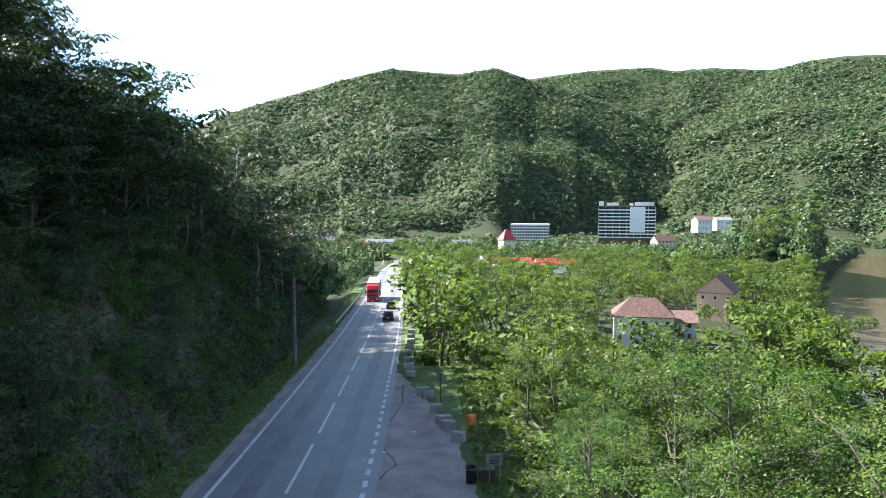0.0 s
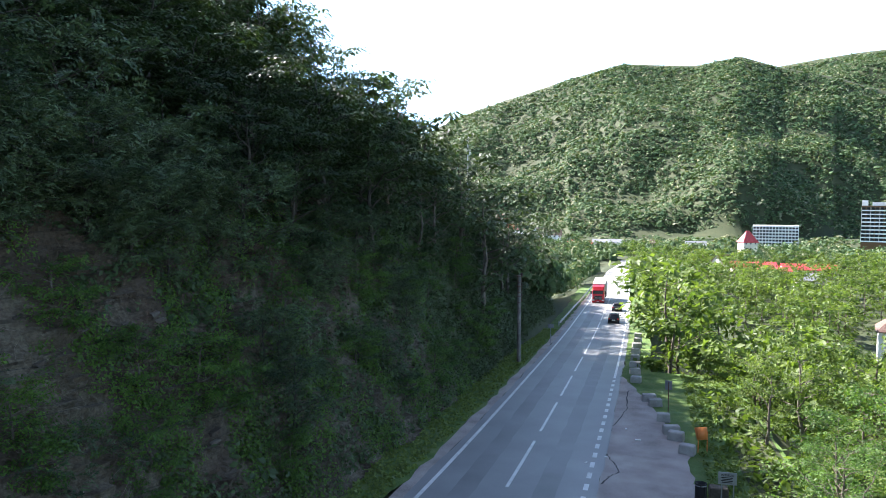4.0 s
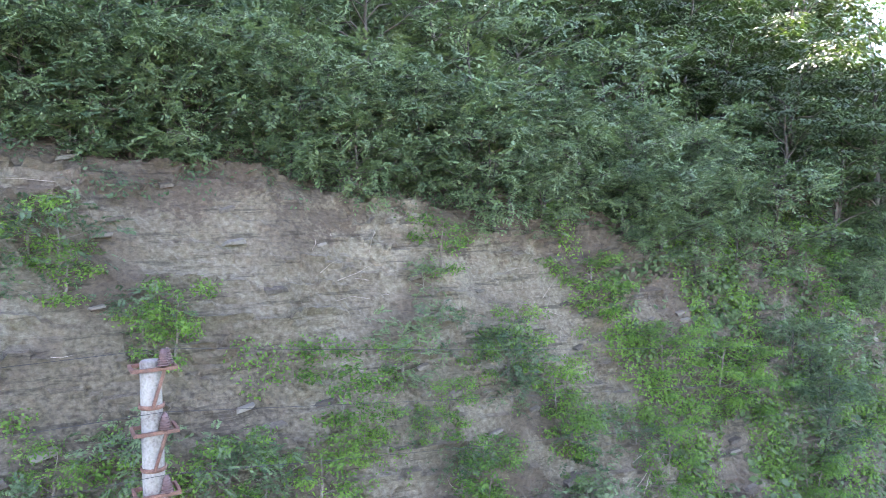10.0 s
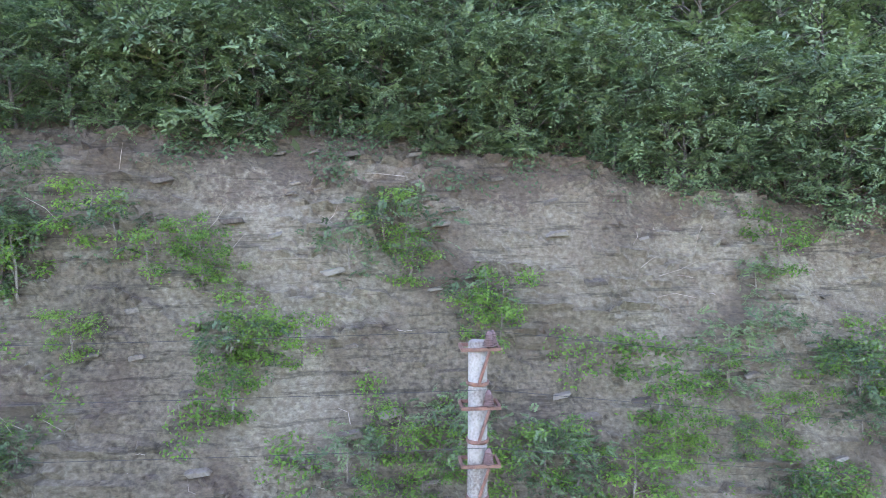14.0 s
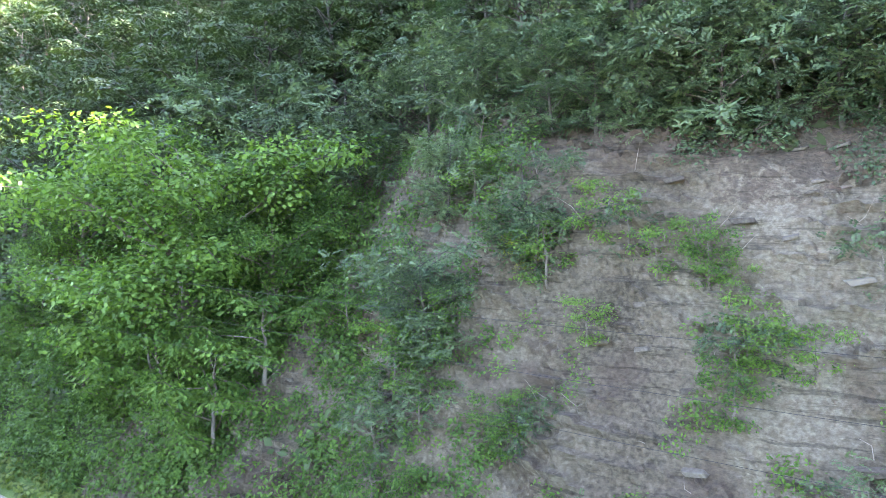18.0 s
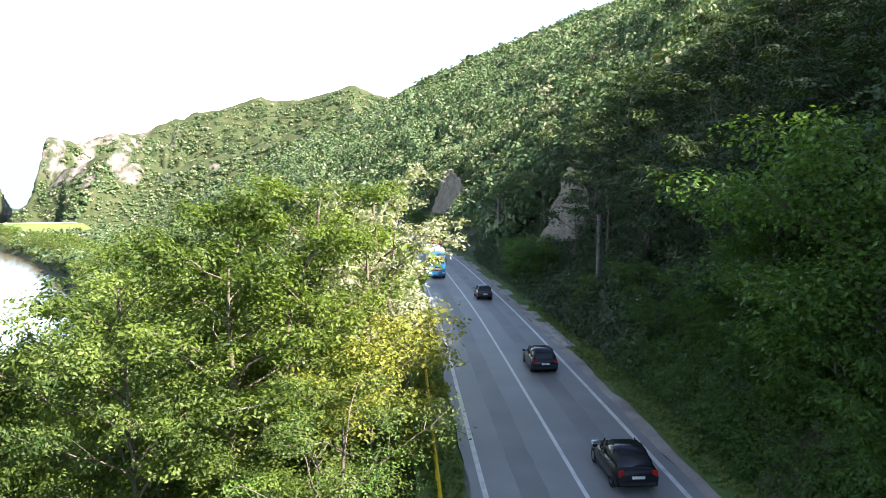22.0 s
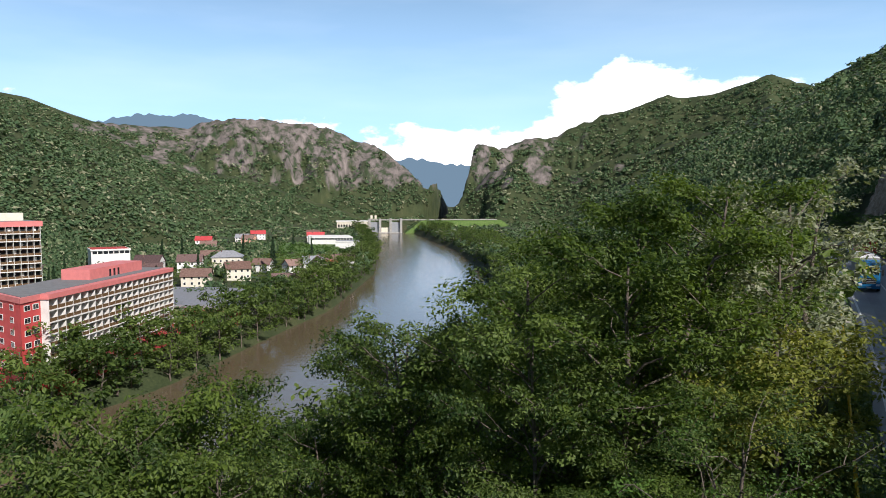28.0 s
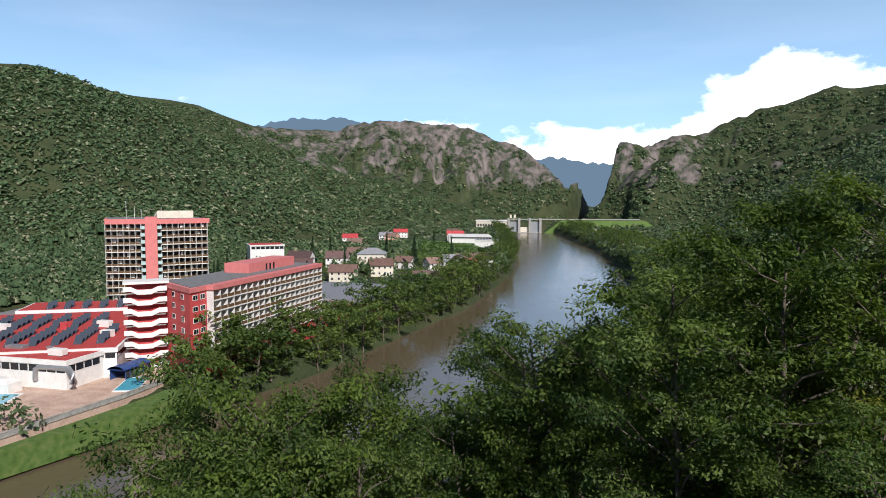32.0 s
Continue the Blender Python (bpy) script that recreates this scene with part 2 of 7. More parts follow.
def smooth_keys(keys):
    """A function that runs smoothly through (position, value) keys."""
    p, v = np.array(keys, float).T
    fine = np.arange(p[0], p[-1], 2.0)
    val = np.interp(fine, p, v)
    kern = np.hanning(31)
    pad = np.concatenate([np.full(15, val[0]), val, np.full(15, val[-1])])
    val = np.convolve(pad, kern / kern.sum(), "valid")
    return lambda q: np.interp(q, fine, val)


def step01(a, b, v):
    t = np.clip((v - a) / (b - a), 0, 1)
    return t * t * (3 - 2 * t)


def lumps(x, y, size, seed):
    """Smooth random relief from -1 to 1, lumps about size metres across."""
    rng = np.random.RandomState(seed)
    out = np.zeros_like(x, dtype=float)
    for k in range(7):
        a, ph = rng.uniform(0, 2 * np.pi), rng.uniform(0, 2 * np.pi)
        w = 2 * np.pi / (size * rng.uniform(0.6, 1.7))
        out += np.sin((x * np.cos(a) + y * np.sin(a)) * w + ph + 1.3 * np.sin((x * np.sin(a) - y * np.cos(a)) * w * 0.7 + ph * 2))
    return out / 4.0


# ---- the lie of the land ----
road_x = smooth_keys([(-900, 280), (-700, 200), (-500, 120), (-400, 70), (-300, 24), (-200, -1), (-129, -5.8), (-70, -7.1), (-27, -6.9), (0, -7.2), (38, -8), (93, -9.9), (163, -13.5), (235, -18), (320, -24), (520, -30)])
road_z = smooth_keys([(-900, 42), (-129, 38.7), (-27, 38.7), (0, 37.6), (38, 34.9), (93, 31.8), (163, 28), (235, 23.8), (320, 18), (420, 12), (520, 9)])
RIVER = ((420, 640), (270, 420), (180, 250), (147, 190), (112, 60), (102, -41), (117, -138), (162, -269), (232, -407), (357, -598), (560, -858), (640, -960), (700, -1300), (900, -2000))


def polar(az, el, d):
    """A ridge's crest: bearing, rise over the eye's level by metre, distance."""
    a = radians(az)
    return (-d * math.sin(a), d * math.cos(a), EYE[2] + el * d)


RIDGES = (
    # steepness, how craggy, crest
    (0.45, 0, [polar(*p) for p in ((40, 0.02, 1500), (28, 0.05, 1450), (19.6, 0.092, 1400), (16.9, 0.116, 1380), (12.6, 0.142, 1350), (8.3, 0.166, 1350), (4.2, 0.184, 1350), (2, 0.181, 1350), (-1.2, 0.177, 1350),
                                   (-4.3, 0.185, 1350), (-6.6, 0.17, 1350), (-10.6, 0.15, 1350), (-14.5, 0.123, 1350), (-18.3, 0.09, 1350), (-24, 0.05, 1350), (-30, 0.02, 1350))]),
    (0.45, 0, [polar(*p) for p in ((0, 0.14, 1700), (-6.6, 0.168, 1700), (-9.2, 0.174, 1700), (-11.8, 0.178, 1700), (-16.1, 0.179, 1700), (-18.1, 0.172, 1700), (-20.6, 0.173, 1680), (-24.8, 0.165, 1650),
                                   (-27, 0.173, 1600), (-29.4, 0.175, 1600), (-32, 0.172, 1600), (-45, 0.165, 1600), (-75, 0.15, 1500))]),
    (0.42, 0, [polar(*p) for p in ((-24.5, -0.035, 470), (-27, -0.012, 475), (-29.7, 0.008, 480), (-32, 0.022, 480), (-42, 0.05, 520), (-60, 0.06, 700))]),
    (0.55, 0, [polar(*p) for p in ((300, 0.12, 1000), (280, 0.17, 850), (262, 0.172, 850), (251.6, 0.162, 850), (249.9, 0.164, 850), (248.2, 0.158, 870), (246.5, 0.146, 890), (244.7, 0.135, 920), (243.4, 0.124, 950),
                                   (240.9, 0.101, 1000), (236.9, 0.077, 1080), (233.5, 0.06, 1150), (228.3, 0.042, 1220), (223.8, 0.027, 1280), (216, -0.02, 1330))]),
    (0.55, 0, [polar(*p) for p in ((252, 0.15, 1650), (246, 0.14, 1650), (243.4, 0.132, 1650), (240.9, 0.129, 1650), (238.9, 0.124, 1650), (236.8, 0.110, 1650), (234.7, 0.098, 1650), (232.6, 0.096, 1680), (228.2, 0.094, 1700))]),
    (0.75, 1, [polar(*p) for p in ((229, 0.092, 1700), (228.2, 0.097, 1700), (226.4, 0.105, 1680), (224.6, 0.111, 1660), (221.9, 0.107, 1650), (219.2, 0.103, 1640), (217.4, 0.098, 1620), (216, 0.084, 1610), (214.7, 0.079, 1600),
                                   (213.3, 0.067, 1560), (212, 0.047, 1520), (210.8, 0.024, 1480), (209.9, 0.0, 1460), (209.7, -0.027, 1440))]),
    (0.70, 1, [polar(*p) for p in ((209.6, -0.02, 1420), (208.8, 0.023, 1440), (207.6, 0.049, 1480), (205.9, 0.074, 1520), (203.7, 0.071, 1550), (201.7, 0.087, 1580), (200.1, 0.084, 1600), (198.1, 0.10, 1620), (196.2, 0.113, 1640),
                                   (194, 0.122, 1650), (192.2, 0.132, 1650), (191.2, 0.138, 1650), (189.8, 0.133, 1650), (188.2, 0.135, 1650), (187.1, 0.142, 1650), (184.1, 0.159, 1650), (182.8, 0.15, 1650), (178, 0.12, 1600), (174, 0.10, 1500))]),
    (0.80, 1, [polar(*p) for p in ((207, 0.0, 1330), (205, 0.038, 1340), (203.4, 0.048, 1330), (202.1, 0.062, 1320), (201, 0.05, 1310), (198.4, 0.04, 1300), (195, 0.055, 1280), (191, 0.075, 1260), (187, 0.10, 1240))]),
)


def from_line(x, y, pts):
    """Distance to a polyline, and the value carried along it (third number of its points)."""
    best, val = np.full(np.shape(x), 1e9), np.zeros(np.shape(x))
    for a, b in zip(pts, pts[1:]):
        dx, dy = b[0] - a[0], b[1] - a[1]
        t = np.clip(((x - a[0]) * dx + (y - a[1]) * dy) / (dx * dx + dy * dy), 0, 1)
        d = np.hypot(x - a[0] - t * dx, y - a[1] - t * dy)
        near = d < best
        best = np.where(near, d, best)
        if len(a) > 2:
            val = np.where(near, a[2] + t * (b[2] - a[2]), val)
    return best, val


def land(x, y):
    """Height of the ground."""
    x, y = np.asarray(x, float), np.asarray(y, float)
    dr, _ = from_line(x, y, RIVER)
    z = 8 + 1.2 * lumps(x, y, 90, 3) + 0.012 * np.clip(dr - 60, 0, 900)
    for k, craggy, crest in RIDGES:
        d, h = from_line(x, y, crest)
        rough = 1 + 0.10 * lumps(x, y, 300, 11) + 0.03 * lumps(x, y, 120, 12)
        hill = h - k * rough * d + 8 * np.minimum(d / 120, 1) * lumps(x, y, 230, 13)
        if craggy:
            hill = hill + np.minimum(0.15 + d / 110, 1) * (28 * np.abs(lumps(x, y, 120, 14)) + 14 * np.abs(lumps(x, y, 42, 15)) + 5 * lumps(x, y, 16, 16) - 15) * step01(45, 85, hill)
        z = np.where(hill > z, hill - 8 * np.exp(-np.clip(hill - z, 0, 99) / 8) * 0.3, z)
    town = step01(150, 115, np.hypot(x - 205, y + 100))
    z = z + town * (np.minimum(z, 5.4) - z)
    bank = step01(34, 46, dr)
    z = np.where(dr < 60, -2.5 + bank * (z + 2.5), z)
    # the road's own hillside and embankment
    s, zr = road_x(y) - x, road_z(y)
    cut = 1 - step01(94, 185, y)
    cliff = step01(-24, -10, y) * (1 - step01(75, 95, y))
    t = np.clip(s - 8.0 + 1.2 * (1 - cliff), 0, None)
    face = np.minimum(t * (0.85 + 1.0 * cliff), 9 + 4 * cliff)
    knee = 55 + 55 * step01(-60, -200, y)
    u = np.clip(t - face / (0.85 + 1.0 * cliff), 0, None)
    fall = 1 - 0.3 * step01(-220, -420, y)
    rise = face + 0.78 * fall * np.minimum(u, knee) + 0.5 * np.clip(u - knee, 0, 220) * step01(-60, -200, y) - 0.2 * np.clip(u - 330, 0, None) + np.minimum(u / 8, 1) * (1.6 * lumps(x, y, 22, 5) + 3.0 * lumps(x, y, 70, 6))
    up = zr + cut * rise - (1 - cut) * 0.5 * np.clip(s - 8, 0, None)
    e = np.clip(-s - 6.4 - 8.3 * step01(22, 32, y) * (1 - step01(58, 72, y)), 0, None)
    steep = 1 - step01(-5, 20, y)
    down = zr - 0.66 * e - steep * 0.6 * np.minimum(e, 6)
    inside = (y > -880) & (y < 520)
    road = np.where(s > 0, up, down)
    return np.where(inside, np.maximum(z, road), z)


def rock_share(x, y, z):
    """How bare the rock is, 0 to 1: the crags on both sides of the gorge and a few faces by the road."""
    d1, _ = from_line(x, y, RIDGES[5][2])
    d2, _ = from_line(x, y, RIDGES[6][2][:5])
    d3, _ = from_line(x, y, RIDGES[7][2][1:5])
    crag = np.maximum(np.maximum(0.85 - d1 / 330, 0.62 - d2 / 300), 0.8 - d3 / 110) + 0.5 * lumps(x, y, 110, 31) + 0.3 * lumps(x, y, 40, 32)
    crag *= step01(45, 95, z) * (x * x + y * y > 1e6)
    return np.clip(crag, 0, 1)


def ground():
    az = np.radians(np.concatenate([np.arange(0, 196, 0.4), np.arange(196, 236, 0.14), np.arange(236, 360, 0.4)]))
    r = np.concatenate([[0.02], 3.0 * np.power(1250 / 3.0, np.linspace(0, 1, 155)), np.arange(1262, 1760, 13.0), 1775 * np.power(4300 / 1775, np.linspace(0, 1, 16))])
    rr, aa = np.meshgrid(r, az, indexing="ij")
    x, y = -rr * np.sin(aa), rr * np.cos(aa)
    z = land(x, y)
    s = road_x(y) - x
    z = np.where((s < 8.0) & (s > -6.2) & (y > -880) & (y < 520), z - 0.3, z)
    z = np.where((s < 0) & (s > -12) & (y > 18) & (y < 76), z - 0.3, z)
    v = np.stack([x, y, z], -1).reshape(-1, 3)
    f = grid_faces(len(r), len(az), True)
    me = mesh_of("ground", v, f, M_ground, True)
    attr = me.attributes.new("rock", "FLOAT", "POINT")
    attr.data.foreach_set("value", rock_share(v[:, 0], v[:, 1], v[:, 2]).astype(np.float32))
    ob = new("ground", me)
    return tagged(ob, "wooded valley ground of grass and forest soil", "ground", kind="structure")


ground()


# ---- river ----
def river():
    m = bpy.data.materials.new("silty_river_water")
    m.use_nodes = True
    nt = m.node_tree
    b = nt.nodes["Principled BSDF"]
    b.inputs["Base Color"].default_value = (0.115, 0.088, 0.056, 1)
    b.inputs["Roughness"].default_value = 0.14
    geo, nz, bp = nt.nodes.new("ShaderNodeNewGeometry"), nt.nodes.new("ShaderNodeTexNoise"), nt.nodes.new("ShaderNodeBump")
    nz.inputs["Scale"].default_value, nz.inputs["Detail"].default_value = 0.35, 5
    bp.inputs["Strength"].default_value, bp.inputs["Distance"].default_value = 0.25, 0.4
    nt.links.new(geo.outputs["Position"], nz.inputs["Vector"]), nt.links.new(nz.outputs["Fac"], bp.inputs["Height"]), nt.links.new(bp.outputs[0], b.inputs["Normal"])
    pts = np.array(RIVER, float)
    d = np.gradient(pts, axis=0)
    d /= np.linalg.norm(d, axis=1)[:, None]
    nrm = np.stack([-d[:, 1], d[:, 0]], -1)
    v = np.concatenate([np.c_[pts + nrm * 58, np.zeros(len(pts))], np.c_[pts - nrm * 58, np.zeros(len(pts))]])
    ob = new("water", mesh_of("water", v, grid_faces(2, len(pts)), m))
    tagged(ob, "wide slow river of silty brown water", "river", kind="structure")


river()


# ---- road ----
def strip(name, y0, y1, s0, s1, mat, lift, step=2.0, wobble=0.0, seed=0):
    """A band along the road between two offsets to its left (s0 > s1)."""
    n = max(2, int((y1 - y0) / step) + 1)
    y = np.linspace(y0, y1, n)
    rng = np.random.RandomState(seed)
    z = road_z(y) + lift
    a, b = s0 + wobble * rng.uniform(-1, 1, n), s1 + wobble * rng.uniform(-1, 1, n)
    v = np.concatenate([np.c_[road_x(y) - a, y, z], np.c_[road_x(y) - b, y, z]])
    return new(name, mesh_of(name, v, grid_faces(2, n)[:, ::-1], mat))


road = tagged(strip("road", -600, 500, 4.55, -4.55, M_asphalt, 0.0, wobble=0.1), "two-lane grey asphalt road with worn white markings", "road", kind="structure")
child(strip("edge_line", -600, 500, 4.02, 3.80, M_line, 0.006), road)
child(strip("edge_line", -600, 27, -3.80, -4.02, M_line, 0.006), road)
child(strip("edge_line", 67, 500, -3.80, -4.02, M_line, 0.006), road)
child(strip("centre_line", -600, 8, 0.09, -0.09, M_line, 0.006), road)
M_track = surface("oil_darkened_asphalt", [(0, (0.155, 0.154, 0.153)), (0.5, (0.196, 0.195, 0.194)), (1, (0.245, 0.244, 0.242))], 0.3, 60, rough=0.54, bump=0.25, distance=0.01)
for s in (2.0, -2.0):
    child(strip("lane_track", -600, 500, s + 0.55, s - 0.55, M_track, 0.003, 1.0, 0.05, 9), road)
y = 12.0
while y < 300:
    child(strip("dash", y, y + 9.0, 0.09, -0.09, M_line, 0.006), road)
    y += 11.4
y = 28.0
while y < 66:
    child(strip("dash", y, y + 1.0, -3.78, -4.04, M_line, 0.006, 1.0), road)
    y += 1.95
def lay_by():
    y = np.arange(20, 69, 1.0)
    r = np.random.RandomState(4)
    edge = np.interp(y, (20, 44, 52, 58, 68), (-10.2, -9.3, -8.1, -7.0, -4.7)) + r.uniform(-0.2, 0.2, len(y))
    z = road_z(y) - 0.02
    v = np.concatenate([np.c_[road_x(y) + 4.5, y, z], np.c_[road_x(y) - edge, y, z]])
    tagged(new("lay_by", mesh_of("lay_by", v, grid_faces(2, len(y))[:, ::-1], M_gravel)), "dusty cracked lay-by beside the road", "lay-by", kind="structure")


lay_by()
tagged(strip("gravel_shoulder", -600, 200, 5.3, 4.5, M_gravel, -0.01, wobble=0.15, seed=3), "dusty gravel shoulder beside the road", "shoulder", kind="structure")
tagged(strip("verge", -600, 200, 8.6, 5.2, M_grass, 0.03, wobble=0.2, seed=2), "mown grass verge below the hillside", "verge", kind="structure")
tagged(strip("verge", -600, 24, -4.5, -6.6, M_grass, 0.0, wobble=0.15, seed=5), "narrow grass verge above the river slope", "verge", kind="structure")
tagged(strip("verge", 68, 300, -4.5, -7.2, M_grass, 0.0, wobble=0.2, seed=6), "grass verge with stone markers", "verge", kind="structure")
tagged(strip("verge", 20, 72, -4.6, -15.0, M_grass, -0.06, wobble=0.3, seed=7), "dry grass behind the lay-by", "verge", kind="structure")

# ---- trees ----
def tube(pts, radii, sides=6):
    """Corners and faces of a tapered tube along pts."""
    pts, radii = np.asarray(pts, float), np.asarray(radii, float)
    d = np.gradient(pts, axis=0)
    d /= np.linalg.norm(d, axis=1)[:, None] + 1e-9
    ref = np.where(np.abs(d[:, 2:3]) > 0.9, [[1.0, 0, 0]], [[0, 0, 1.0]])
    u = np.cross(d, ref)
    u /= np.linalg.norm(u, axis=1)[:, None] + 1e-9
    w = np.cross(d, u)
    a = np.linspace(0, 2 * np.pi, sides, endpoint=False)
    ring = pts[:, None] + radii[:, None, None] * (np.cos(a)[None, :, None] * u[:, None] + np.sin(a)[None, :, None] * w[:, None])
    return ring.reshape(-1, 3), grid_faces(len(pts), sides, True)


def join(parts):
    v, f, off = [], [], 0
    for a, b in parts:
        v.append(a), f.append(np.asarray(b) + off)
        off += len(a)
    return np.concatenate(v), np.concatenate(f)


def blades(centres, normals, length, width, rng, droop=0.25, dirs=None):
    """Leaf blades as folded quads at the centres: n x 3 places and facing directions."""
    n = len(centres)
    nm = normals / (np.linalg.norm(normals, axis=1)[:, None] + 1e-9)
    t = rng.normal(size=(n, 3)) if dirs is None else dirs + rng.normal(0, 0.3, (n, 3))
    t -= nm * (t * nm).sum(1)[:, None]
    t /= np.linalg.norm(t, axis=1)[:, None] + 1e-9
    b = np.cross(nm, t)
    ln = (length * rng.uniform(0.65, 1.25, n))[:, None]
    wd = (width * rng.uniform(0.7, 1.2, n))[:, None]
    p0 = centres - t * ln * 0.5
    p2 = centres + t * ln * 0.5 - nm * ln * droop
    p1 = centres + b * wd * 0.5 - nm * wd * 0.15
    p3 = centres - b * wd * 0.5 - nm * wd * 0.15
    v = np.stack([p0, p1, p2, p3], 1).reshape(-1, 3)
    return v, np.arange(4 * n).reshape(-1, 4)


def feathers(centres, outward, reach, length, width, rng):
    """Feathered leaves: five pairs of leaflets and one at the tip along each drooping stalk."""
    n = len(centres)
    d = outward * np.array([1, 1, 0.25]) + rng.normal(0, 0.35, (n, 3)) + np.array([0, 0, 0.1])
    d /= np.linalg.norm(d, axis=1)[:, None] + 1e-9
    up = np.array([0, 0, 1.0]) + 0.45 * outward + rng.normal(0, 0.3, (n, 3))
    side = np.cross(up, d)
    side /= np.linalg.norm(side, axis=1)[:, None] + 1e-9
    face = np.cross(d, side)
    size = reach * rng.uniform(0.7, 1.3, (n, 1))
    c, nm, dirs = [], [], []
    for k in range(11):
        s = (0.2 + 0.17 * (k // 2)) if k < 10 else 1.05
        out = (0, 1, -1)[0 if k == 10 else 1 + k % 2]
        along = d * 0.45 + side * out if out else d
        p = centres + d * size * s - np.array([0, 0, 0.28]) * size * s * s + side * out * length * 0.5
        c.append(p), nm.append(face + 0.25 * rng.normal(size=(n, 3)) + side * out * 0.2), dirs.append(along)
    return blades(np.concatenate(c), np.concatenate(nm), length, width, rng, 0.15, np.concatenate(dirs))


def tree_meshes(seed, height, spread, n_leaf, leaf, clump, first=0.3, lean=0.0, limbs=9, mat=None, bark=None, flat=1.0, thick=0.022, slim=0.5, fans=False, twigs=4, detail=True, fronds=0.0):
    """A broad-leaved tree's two meshes: trunk with limbs, and a crown of leaf blades in clumps round its twigs."""
    rng = np.random.RandomState(seed)
    parts, tips = [], []
    n = 9
    h = np.linspace(0, height * 0.88, n)
    path = np.c_[np.cumsum(rng.normal(0, 0.012 * height, n)) + lean * h, np.cumsum(rng.normal(0, 0.012 * height, n)), h]
    path[0, :2] = 0
    parts.append(tube(path, height * thick * np.linspace(1, 0.18, n), 7 if detail else 4))
    for k in range(limbs):
        f = first + (0.97 - first) * (k + rng.uniform(0, 0.8)) / limbs
        base = np.array([np.interp(f * h[-1], h, path[:, i]) for i in range(3)])
        a = k * 2.4 + rng.uniform(-0.5, 0.5)
        reach = spread * (0.45 + 0.6 * math.sin(math.pi * min(1, (1.04 - f) / (1.04 - first)) ** 0.8)) * rng.uniform(0.75, 1.15)
        climb = reach * rng.uniform(0.25, 0.75) * flat
        q = np.linspace(0, 1, 6)
        limb = base + np.c_[np.cos(a) * reach * q, np.sin(a) * reach * q, climb * q ** 0.8]
        limb[1:] += rng.normal(0, 0.035 * reach, (5, 3))
        r0 = height * thick * (1 - 0.75 * f) * 0.5
        parts.append(tube(limb, r0 * np.linspace(1, 0.2, 6), 5 if detail else 3))
        tips += [limb[3], limb[4], limb[5]]
        for j in range(twigs):
            g = rng.uniform(0.35, 0.95)
            o = np.array([np.interp(g, q, limb[:, i]) for i in range(3)])
            a2 = a + rng.choice([-1, 1]) * rng.uniform(0.5, 1.2)
            ln = reach * rng.uniform(0.25, 0.5)
            twig = o + np.linspace(0, 1, 4)[:, None] * np.array([math.cos(a2) * ln, math.sin(a2) * ln, ln * rng.uniform(-0.1, 0.7) * flat])
            if detail:
                parts.append(tube(twig, r0 * 0.4 * np.linspace(1, 0.25, 4), 3))
            tips += [twig[2], twig[3]]
    tips += [path[-1], path[-1] + (0, 0, 0.02 * height), path[-2], path[-3]]
    tips = np.array(tips)
    which = rng.randint(0, len(tips), n_leaf)
    ball = rng.normal(size=(n_leaf, 3))
    ball /= np.linalg.norm(ball, axis=1)[:, None]
    size = clump * rng.uniform(0.55, 1.25, len(tips))
    rad = size[which][:, None] * rng.uniform(0.15, 1, (n_leaf, 1)) ** 0.5
    c = tips[which] + ball * rad * np.array([1, 1, 0.55])
    nm = ball * 0.55 + np.array([0, 0, 0.75]) + rng.normal(0, 0.35, (n_leaf, 3))
    if fans:
        c = tips[which] + ball * rad * np.array([1, 1, 0.24]) - np.array([0, 0, 0.25]) * (rad / clump) ** 2 * clump
        nm = ball * np.array([0.35, 0.35, 0.1]) + np.array([0, 0, 1.0]) + rng.normal(0, 0.22, (n_leaf, 3))
    if fronds:
        v, f = feathers(c[:n_leaf // 11], ball[:n_leaf // 11], fronds, leaf, leaf * slim, rng)
    else:
        v, f = blades(c, nm, leaf, leaf * slim, rng, dirs=ball * np.array([1, 1, 0.3]) if fans else None)
    tv, tf = join(parts)
    tone = rng.uniform(-0.38, 0.38, len(tips))[np.tile(which[:n_leaf // 11], 11) if fronds else which]
    return mesh_of("trunk", tv, tf, bark or M_bark, True), set_tone(mesh_of("crown", v, f, mat), tone)


def place_tree(kind, x, y, scale, rng, label, category="tree", group="", z=None, sink=0.15, name="tree", slender=1.0):
    """A tree thing from a pair of meshes, on the ground at x, y."""
    base = new(name)
    base.location = (x, y, float(land(x, y)) - sink if z is None else z)
    base.rotation_euler = (rng.uniform(-0.06, 0.06), rng.uniform(-0.06, 0.06), rng.uniform(0, 6.28))
    base.scale = (scale * slender * rng.uniform(0.9, 1.1), scale * slender * rng.uniform(0.9, 1.1), scale)
    child(new("trunk", kind[0]), base)
    child(new("crown", kind[1]), base)
    return tagged(base, label, category, group)



